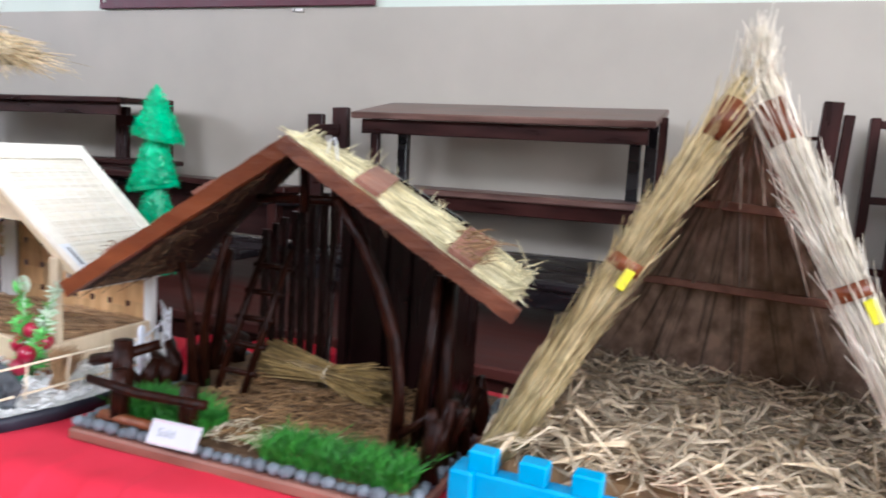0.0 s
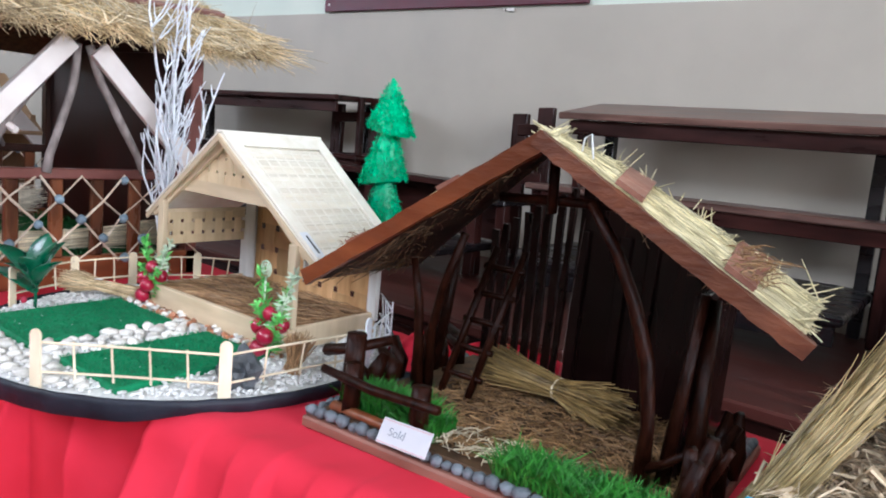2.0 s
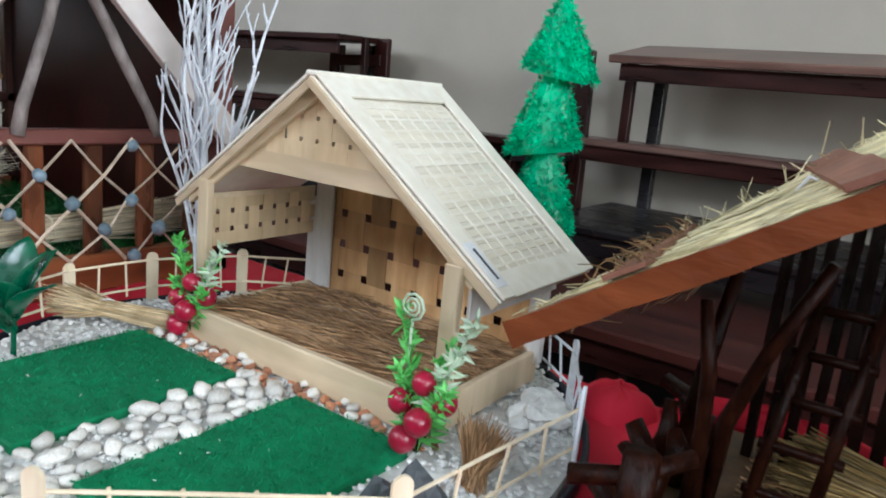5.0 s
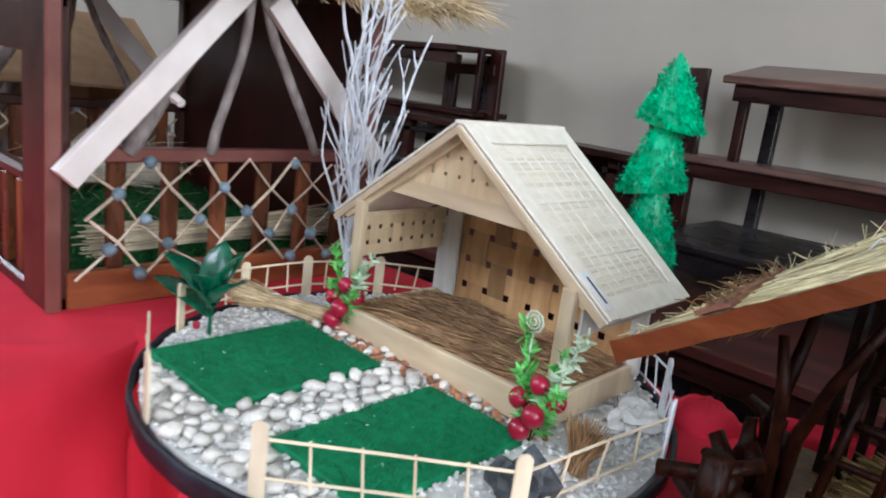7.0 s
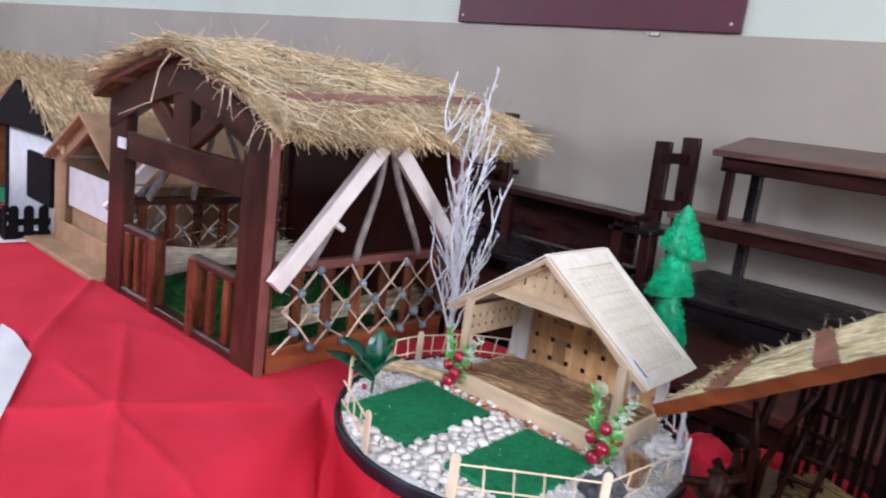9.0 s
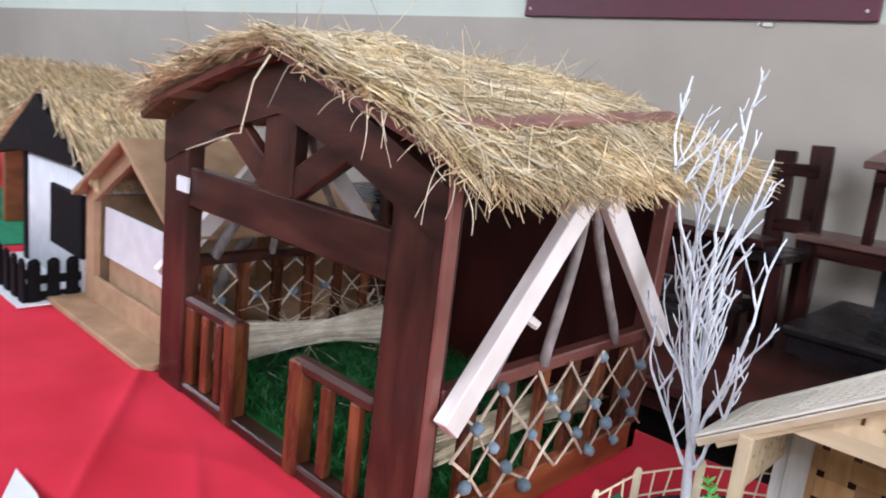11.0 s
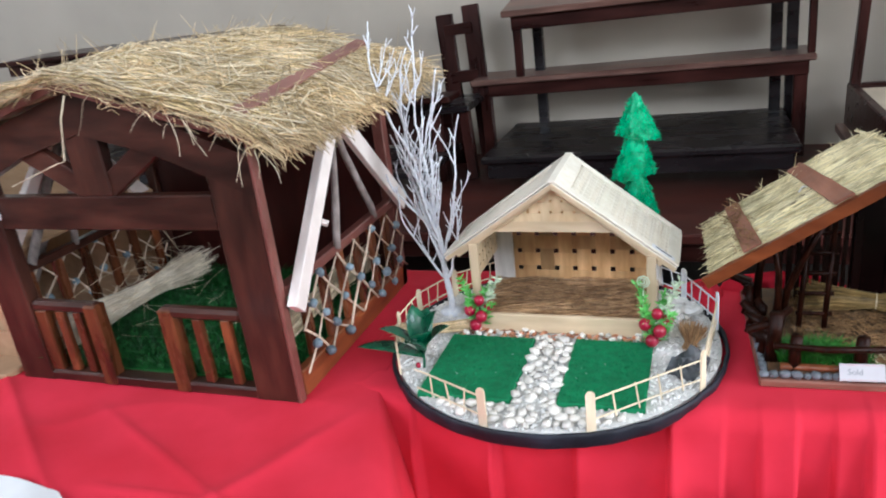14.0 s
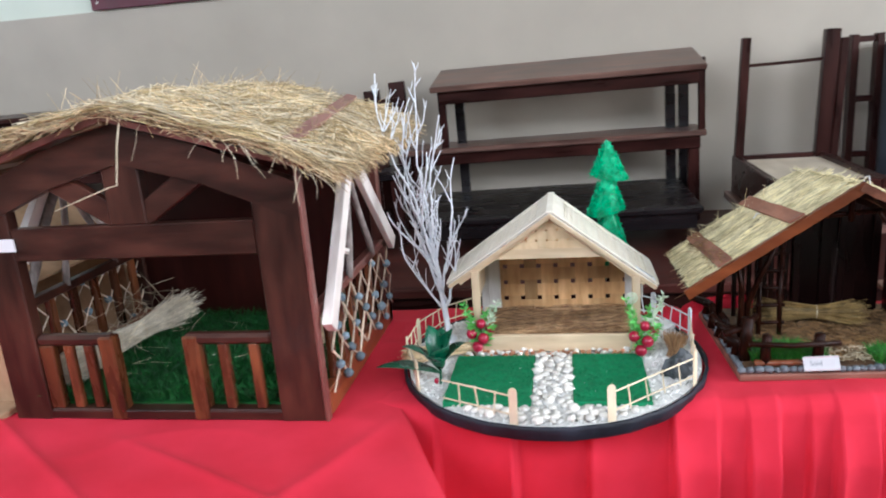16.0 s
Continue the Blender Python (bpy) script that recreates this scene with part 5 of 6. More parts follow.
part("back_wall", Geo().box(BX0 + 0.004, BX1 - 0.018, BY1 - 0.012, BY1 - 0.002, BZ + 0.016, 1.14, 0.001), STABLE_WALL, barn, "red-brown varnished back panel")
part("back_gable", Geo().gable([(BX0, 1.14), (MIDX, RIDGE - 0.02), (BX1, 1.14)][::-1], BY1 - 0.012, BY1 - 0.002), STABLE_WALL, barn)
for sx, x in ((1, BX1 + 0.02), (-1, BX0 - 0.02)):
    part("raking_plank", Geo().beam((x, 0.668, 0.908), (x - 0.008 * sx, 0.868, 1.128), 0.028, 0.016, (1, 0, 0), 0.001), RAW_WOOD, barn, "pale raw raking timber")
    part("raking_plank", Geo().beam((x, 1.09, 0.928), (x - 0.008 * sx, 0.91, 1.12), 0.03, 0.012, (1, 0, 0), 0.001), RAW_WOOD, barn, "pale raw raking timber")
    for y0, y1, r in ((0.735, 0.875, 0.0085), (0.845, 0.885, 0.0065), (0.99, 0.905, 0.0065)):
        pts = [(x - 0.018 * sx + 0.003 * math.sin(3 * f + y0 * 9), y0 + (y1 - y0) * f + 0.006 * math.sin(5 * f + y0 * 20), 0.932 + 0.193 * f) for f in np.linspace(0, 1, 8)]
        part("branch", Geo().tube(pts, r, 7, 0.3), BARK_GREY, barn, "grey barked branch", True)
    part("knot", Geo().tube([(x - 0.014 * sx, 0.785, 1.0), (x + 0.004 * sx, 0.79, 0.992)], [0.006, 0.005], 6), RAW_WOOD, barn, "cut branch stub")

TF, TB, OVER = 0.632, 1.2, 0.318


def thatch_z(x, y=0.9):
    d = abs(x - MIDX)
    return 1.25 - 0.27 * d - 0.55 * max(0, d - 0.24) ** 1.3 + 0.011 * noise.noise(Vector((x * 9, y * 8, 2))) + 0.005 * noise.noise(Vector((x * 24, y * 24, 7)))


for s in (-1, 1):
    outline = [(MIDX, RIDGE + 0.004), (MIDX + s * OVER * 0.94, 1.15), (MIDX + s * OVER * 0.94, 1.158), (MIDX, RIDGE + 0.014)]
    part("roof_board", Geo().gable(outline if s > 0 else outline[::-1], BY0 - 0.02, TB - 0.03), RED_BOARD_LIT_EDGE, barn)
thatch, green = Geo(), Geo()
for s in (-1, 1):
    layers = 10
    for row in range(layers):
        count = 1700
        d0 = (OVER * (row / layers) * 0.86 + rng.normal(size=count) * 0.03).clip(-0.02, OVER)
        y = rng.uniform(TF, TB, count)
        clump = np.array([noise.noise(Vector((a * 9, b * 7, s * 3))) for a, b in zip(d0, y)])
        ang = 1.7 * clump + rng.normal(size=count) * 0.62
        length = rng.uniform(0.04, 0.14, count)
        d1 = (d0 + length * np.cos(ang)).clip(0, OVER + 0.03)
        y1 = (y + length * np.sin(ang)).clip(TF - 0.012, TB + 0.03)
        lift = rng.uniform(0.0, 0.013, count) + 0.011 * np.abs(clump)
        bend = rng.normal(size=count) * 0.13 * length

        def spot(d, yy, up):
            xx = MIDX + s * d
            zz = np.array([thatch_z(a, b) for a, b in zip(xx, yy)])
            return np.stack([xx, yy, zz + up], 1)
        p, q2 = spot(d0, y, lift), spot(d1, y1, lift + rng.normal(size=count) * 0.007)
        (green if row % 3 == 1 else thatch).stalks(p, spot((d0 + d1) / 2 - bend * np.sin(ang), (y + y1) / 2 + bend * np.cos(ang), lift + 0.004), q2, rng.uniform(0.0004, 0.0009, count))
    # ragged eave and verge ends
    for side_y, count in ((None, 900), (TF, 110), (TB, 800)):
        if side_y is None:
            y = rng.uniform(TF, TB, count)
            d = rng.uniform(OVER - 0.08, OVER, count)
            out = np.stack([s * rng.uniform(0.01, 0.05, count), rng.normal(size=count) * 0.02, -rng.uniform(0.0, 0.026, count)], 1)
        else:
            y = side_y + rng.normal(size=count) * 0.02
            d = rng.uniform(0, OVER, count)
            back = 1 if side_y == TB else -1
            out = np.stack([s * rng.uniform(0.0, 0.05, count), back * np.abs(rng.normal(size=count)) * (0.042 if back > 0 else 0.012), -rng.uniform(-0.008, 0.028 if back > 0 else 0.012, count)], 1)
        p = np.stack([MIDX + s * d, y, np.array([thatch_z(MIDX + s * a, b) for a, b in zip(d, y)])], 1)
        thatch.stalks(p, p + out * 0.5 + (0, 0, 0.004), p + out, rng.uniform(0.0005, 0.001, count))
cross = 2200
y, d = rng.uniform(TF, TB, cross), rng.uniform(-OVER, OVER, cross)
ang = rng.uniform(0, 3.14, cross)
half = rng.uniform(0.02, 0.06, cross)
p = np.stack([MIDX + d, y, np.zeros(cross)], 1)
go = np.stack([np.cos(ang) * half, np.sin(ang) * half, np.zeros(cross)], 1)
a, b = p - go, p + go
for e in (a, p, b):
    e[:, 0] = e[:, 0].clip(MIDX - OVER - 0.01, MIDX + OVER + 0.01)
    e[:, 2] = np.array([thatch_z(u, w) for u, w in zip(e[:, 0], e[:, 1])]) + rng.uniform(0.008, 0.018, cross)
thatch.stalks(a, p, b, rng.uniform(0.0004, 0.0009, cross))
long = 1300
y, d = rng.uniform(TF, TB, long), rng.uniform(-OVER, OVER, long)
ang, half = rng.uniform(0, 6.28, long), rng.uniform(0.03, 0.1, long)
go = np.stack([np.cos(ang) * half, np.sin(ang) * half, np.zeros(long)], 1)
p = np.stack([MIDX + d, y, np.zeros(long)], 1)
a, b = p - go, p + go
p = p + np.stack([np.sin(ang), -np.cos(ang), 0 * ang], 1) * (rng.normal(size=long) * 0.012)[:, None]
for k, e in enumerate((a, p, b)):
    e[:, 0] = e[:, 0].clip(MIDX - OVER - 0.02, MIDX + OVER + 0.02)
    e[:, 1] = e[:, 1].clip(TF - 0.01, TB + 0.03)
    e[:, 2] = np.array([thatch_z(u, w) for u, w in zip(e[:, 0], e[:, 1])]) + rng.uniform(0.01, 0.026, long)
pale = Geo()
pale.stalks(a, p, b, rng.uniform(0.0006, 0.0011, long))
part("long_straw", pale, STRAW_PALE, barn, "long pale straws lying across the thatch", kind="stuff")
wild = 420
y, d = rng.uniform(TF, TB, wild), rng.uniform(-OVER, OVER, wild)
p = np.stack([MIDX + d, y, np.array([thatch_z(MIDX + a, b) for a, b in zip(d, y)])], 1)
out = rng.normal(size=(wild, 3)) * 0.028
out[:, 2] = np.abs(out[:, 2]) + 0.01
thatch.stalks(p, p + out * 0.5 + (0, 0, 0.004), p + out, 0.0006)
part("thatch", thatch, STRAW, barn, "ragged golden straw thatch", kind="stuff")
part("green_straw", green, STRAW_OLIVE, barn, "greenish straws in the thatch", kind="stuff")
# Backing sheet; its dark colour paints the shade between the straws.
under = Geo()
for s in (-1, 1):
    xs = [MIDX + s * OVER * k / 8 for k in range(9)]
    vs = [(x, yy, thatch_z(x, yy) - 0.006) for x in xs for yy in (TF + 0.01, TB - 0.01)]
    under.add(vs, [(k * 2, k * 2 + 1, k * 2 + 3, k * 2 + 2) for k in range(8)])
under_ob = part("thatch_bed", under, HAY, barn, "dark backing sheet for the shade within the thatch")
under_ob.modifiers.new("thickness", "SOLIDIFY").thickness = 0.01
part("batten", Geo().beam((-1.105, 0.665, thatch_z(-1.105) + 0.016), (-1.155, 1.17, thatch_z(-1.155) + 0.022), 0.022, 0.007, (0.3, 0, 1), 0.001), PINK_WOOD, barn, "pinkish wooden batten over the thatch")
part("batten", Geo().beam((-1.3, 0.625, thatch_z(-1.3) + 0.009), (-1.31, 0.72, thatch_z(-1.31) + 0.012), 0.018, 0.006, (0, 0, 1), 0.001), PINK_WOOD, barn, "pinkish wooden batten over the thatch")
danglers = Geo()
for x0, z0, pts in ((-1.322, 1.232, ((-1.318, 0.59, 1.205), (-1.324, 0.582, 1.152), (-1.335, 0.58, 1.15), (-1.42, 0.575, 1.122))),):
    danglers.tube([(x0, 0.61, z0), *pts], np.linspace(0.0011, 0.0008, len(pts) + 1), 5)
for k in range(15):
    x = rng.uniform(-1.4, -1.18) if k < 4 else rng.uniform(-1.17, -1.06)
    z = thatch_z(x) - 0.004
    fall, drift, curl = rng.uniform(0.012, 0.055), rng.normal() * 0.026, rng.normal() * 0.005
    pts = [(x + drift * f + curl * math.sin(2.6 * f), 0.632 - 0.03 * math.sqrt(f), z - fall * f ** 1.4) for f in np.linspace(0, 1, 6)]
    danglers.tube(pts, np.linspace(rng.uniform(0.0004, 0.0008), 0.0003, 6), 4)
part("loose_straw", danglers, STRAW_PALE, barn, "straws dangling from the eave", kind="stuff")

lawn = Geo()
tuft(lawn, BX0 + 0.02, BX1 - 0.02, BY0 + 0.025, BY1 - 0.015, BZ + 0.015, 9000, 0.01, 0.03, 0.001, 0.6)
part("artificial_grass", lawn, GRASS_DARK, barn, "deep green artificial grass floor", kind="stuff")
part("grass_backing", Geo().box(BX0 + 0.014, BX1 - 0.014, BY0 + 0.024, BY1 - 0.014, BZ + 0.0155, BZ + 0.019, 0), GRASS_DARK, barn, "green grass backing")
part("paper_tag", Geo().box(-1.597, -1.567, BY0 - 0.006, BY0 - 0.0025, 1.046, 1.066, 0), PAPER, barn, "small white paper tag")


def tied_sheaf(a, b, waist, fat, count, r, mat, label, at=0.5, flare=2.0):
    base = (np.array(a) + np.array(b)) / 2
    sh = thing("straw_bundle", (base[0], base[1], min(a[2], b[2]) - fat), label, "straw bundle", "straw bundles")
    g = Geo()
    sheaf(g, a, b, waist, fat, count, r, at, flare)
    part("straw", g, mat, sh, kind="stuff")
    a, b = np.array(a, float), np.array(b, float)
    way = (b - a) / np.linalg.norm(b - a)
    side = np.cross(way, (0, 0, 1))
    side /= np.linalg.norm(side)
    up = np.cross(side, way)
    c = a + (b - a) * at
    part("tie", Geo().tube([c + (side * math.cos(t) + up * 0.8 * math.sin(t)) * waist * 1.15 for t in np.linspace(0, 6.28, 14)], max(0.0014, waist * 0.1), 5), STRAW_PALE, sh, "twisted straw tie")
    return sh


tied_sheaf((-1.585, 0.735, 0.815), (-1.495, 0.965, 0.84), 0.016, 0.031, 1300, 0.0007, STRAW_WHITE, "pale straw bundle tied in the middle on green grass", 0.6, 1.25)
tied_sheaf((-1.19, 0.76, 0.81), (-1.17, 1.06, 0.82), 0.016, 0.022, 520, 0.0009, STRAW_PALE, "pale straw bundle lying behind the slatted railing", 0.5, 1.8)
loose = Geo()
hay(loose, -1.62, -1.48, 0.78, 1.05, BZ + 0.03, 0.87, 60, 0.13, 0.0005, 0.5)
hay(loose, -1.5, -1.3, 0.75, 1.0, BZ + 0.03, BZ + 0.045, 24, 0.05, 0.0004, 0.3)
whole("loose_straw", loose, STRAW_PALE, "loose pale straw heaped on the stable grass", "straw", kind="stuff", base=(-1.52, 0.92, BZ + 0.03))

# ---- twig stable with the stone-edged base ----
SX0, SX1, SY0, SY1 = -0.468, -0.112, 0.797, 1.085
SZ = 0.776
hut = thing("twig_stable", (-0.28, 0.94, TOP), "dark twig model stable with orange-brown roof boards and thatch", "model stable")
part("base_board", Geo().box(SX0, SX1, SY0, SY1, TOP + 0.002, 0.768, 0.002), BASE_RIM, hut, "red-brown base board")
part("ground", Geo().box(SX0 + 0.012, SX1 - 0.012, SY0 + 0.012, SY1 - 0.006, 0.768, SZ, 0.003), HAY, hut, "brown earth and hay")
pebs = [Geo().blob((0, 0, 0), (1, 0.75, 0.75), 0.35, 2, 20 + s).mesh("edging_stone", SLATE, smooth=True) for s in range(5)]
x = SX0 + 0.006
while x < SX1:
    s = rng.uniform(0.0055, 0.0085)
    piece("edging_stone", pebs[int(rng.integers(5))], hut, (x, SY0 + 0.008, 0.768 + s * 0.7), (rng.uniform(-0.4, 0.4), 0, rng.uniform(-0.6, 0.6)), (s, s, s))
    x += s * 1.72
for sx in (SX0 + 0.007, SX1 - 0.007):
    y = SY0 + 0.022
    while y < SY1 - 0.01:
        s = rng.uniform(0.0055, 0.0085)
        piece("edging_stone", pebs[int(rng.integers(5))], hut, (sx, y, 0.768 + s * 0.7), (0, rng.uniform(-0.4, 0.4), 1.57 + rng.uniform(-0.6, 0.6)), (s, s, s))
        y += s * 1.72
floor_hay = Geo()
hay(floor_hay, SX0 + 0.06, SX1 - 0.02, SY0 + 0.03, SY1 - 0.03, SZ, SZ + 0.006, 3600, 0.026, 0.0006, 0.12)
part("hay", floor_hay, STRAW_BROWN, hut, "chopped brown hay", kind="stuff")
pale_hay = Geo()
hay(pale_hay, -0.335, -0.2, SY0 + 0.02, SY0 + 0.07, SZ + 0.003, SZ + 0.008, 140, 0.03, 0.0006, 0.15)
part("pale_hay", pale_hay, STRAW_PALE, hut, "pale chopped straw", kind="stuff")
for x0, x1, y0, y1, count in ((-0.262, -0.125, 0.806, 0.846, 2100), (-0.442, -0.36, 0.824, 0.872, 1500), (-0.36, -0.328, 0.818, 0.858, 300)):
    g = Geo()
    tuft(g, x0, x1, y0, y1, SZ, int(count * 1.35), 0.01, 0.026, 0.0007, 0.42)
    part("grass_strip", g, GRASS, hut, "bright green plastic grass", kind="stuff")

HA, HE_L, HE_R, HRF, HRB = (-0.279, 1.046), (-0.531, 0.886), (-0.066, 0.925), 0.862, 1.012


def skewed(geo):
    """The ridge runs askew; the slopes get deeper to one eave and shallower to the other."""
    out = []
    for x, y, z in geo.v:
        v = (y - HRF) / (HRB - HRF)
        u = min(1.05, abs(x - HA[0]) / (HA[0] - HE_L[0] if x < HA[0] else HE_R[0] - HA[0]))
        deep = 0.13 + (0.062 if x < HA[0] else -0.058) * u
        out.append((x - 0.052 * max(0.0, v) * max(0.0, 1 - u), HRF + v * (deep if v > 0 else HRB - HRF), z + (0.011 * max(0.0, v) * min(1.0, u * 3) if x > HA[0] else 0.0)))
    geo.v = out
    return geo


def stick(name, pts, r, mat=TWIG, label="", parent=None, wob=0.3):
    return part(name, Geo().tube(pts, r, 8, wob), mat, parent or hut, label, True)


stick("post", [(-0.432, 0.93, SZ), (-0.432, 0.926, 0.83), (-0.434, 0.923, 0.87), (-0.442, 0.92, 0.915)], [0.007, 0.0052, 0.0048, 0.004])
stick("post", [(-0.425, 0.94, SZ), (-0.42, 0.93, 0.84), (-0.405, 0.922, 0.89), (-0.38, 0.915, 0.95)], [0.0062, 0.005, 0.0046, 0.004])
stick("post", [(-0.166, 0.878, SZ), (-0.166, 0.879, 0.83), (-0.174, 0.88, 0.88), (-0.192, 0.882, 0.925), (-0.212, 0.884, 0.962), (-0.24, 0.885, 1.0)], [0.009, 0.0062, 0.0058, 0.0055, 0.005, 0.0045])
stick("post", [(-0.152, 0.89, SZ), (-0.148, 0.895, 0.85), (-0.142, 0.9, 0.94)], [0.006, 0.005, 0.0042])
stick("post", [(-0.13, 0.905, SZ), (-0.139, 0.925, 0.84), (-0.145, 0.94, 0.93)], [0.0095, 0.0075, 0.0065])
for pts in ([(-0.16, 0.876, 0.797), (-0.145, 0.865, 0.81), (-0.128, 0.855, 0.826)], [(-0.122, 0.89, SZ), (-0.11, 0.882, 0.81), (-0.1, 0.875, 0.832)]):
    stick("branch", pts, [0.0042, 0.0036, 0.003])
stick("post", [(-0.455, 0.99, SZ), (-0.45, 1.0, 0.84), (-0.44, 1.0, 0.92)], [0.007, 0.006, 0.005])
stick("tie_beam", [(-0.335, 0.9, 0.992), (-0.28, 0.9, 0.996), (-0.22, 0.9, 0.998)], 0.0042)
stick("king_post", [(-0.279, 0.894, 0.985), (-0.28, 0.89, 1.034)], 0.0045)
# ladder
for dx in (0.0, 0.034):
    stick("ladder_rail", [(-0.402 + dx, 0.93, SZ), (-0.385 + dx, 0.99, 0.93)], 0.0042)
for k in range(5):
    f = 0.15 + 0.18 * k
    stick("rung", [(-0.408 + 0.017 * f, 0.93 + 0.06 * f, SZ + 0.154 * f), (-0.36 + 0.017 * f, 0.93 + 0.06 * f, SZ + 0.154 * f)], 0.0034)
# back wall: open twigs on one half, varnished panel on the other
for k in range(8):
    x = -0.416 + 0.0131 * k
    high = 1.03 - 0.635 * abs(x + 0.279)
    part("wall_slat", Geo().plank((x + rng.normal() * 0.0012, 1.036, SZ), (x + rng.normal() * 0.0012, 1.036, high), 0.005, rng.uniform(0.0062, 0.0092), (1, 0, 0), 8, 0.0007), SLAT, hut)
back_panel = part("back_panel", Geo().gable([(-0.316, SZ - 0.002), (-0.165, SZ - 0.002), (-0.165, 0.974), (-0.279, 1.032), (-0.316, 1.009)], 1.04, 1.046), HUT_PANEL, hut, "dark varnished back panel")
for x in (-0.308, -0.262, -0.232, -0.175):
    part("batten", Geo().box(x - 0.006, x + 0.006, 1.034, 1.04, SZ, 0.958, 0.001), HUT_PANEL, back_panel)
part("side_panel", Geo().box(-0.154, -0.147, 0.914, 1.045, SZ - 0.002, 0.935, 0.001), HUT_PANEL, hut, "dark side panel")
for k in range(9):
    x = rng.uniform(-0.468, -0.45)
    y0 = 0.862 + 0.024 * k
    top_z = SZ + rng.uniform(0.025, 0.052)
    stick("bark_piece", [(x, y0, SZ), (x + 0.003, y0 + 0.003, SZ + 0.02), (x - 0.012 + rng.normal() * 0.008, y0 + 0.01, top_z)], [0.0095, 0.008, 0.005], wob=0.7)

for k in range(10):
    x, y = rng.uniform(-0.132, -0.112), 0.842 + 0.014 * k
    high = SZ + rng.uniform(0.028, 0.07)
    stick("bark_piece", [(x, y, SZ - 0.002), (x + rng.normal() * 0.003, y + 0.002, SZ + 0.02), (x + rng.uniform(-0.004, 0.014), y + rng.normal() * 0.008, high)], [0.0085, 0.0075, 0.0045], wob=0.7)

# log fence on the base
for x in (-0.424, -0.345):
    stick("fence_post", [(x, 0.816, SZ - 0.004), (x, 0.816, SZ + 0.024), (x + 0.001, 0.816, SZ + 0.051)], [0.009, 0.0082, 0.0078])
stick("fence_rail", [(-0.452, 0.806, SZ + 0.041), (-0.39, 0.804, SZ + 0.037), (-0.318, 0.806, SZ + 0.039)], 0.0045)
stick("fence_rail", [(-0.442, 0.812, SZ + 0.006), (-0.36, 0.812, SZ + 0.005)], 0.0048, RAIL_LONG)
stick("fence_post", [(-0.448, 0.842, SZ - 0.004), (-0.446, 0.842, SZ + 0.03), (-0.445, 0.842, SZ + 0.07)], [0.011, 0.0098, 0.0102])
stick("fence_rail", [(-0.482, 0.84, SZ + 0.045), (-0.45, 0.846, SZ + 0.053), (-0.424, 0.87, SZ + 0.064)], [0.0068, 0.0056, 0.005])

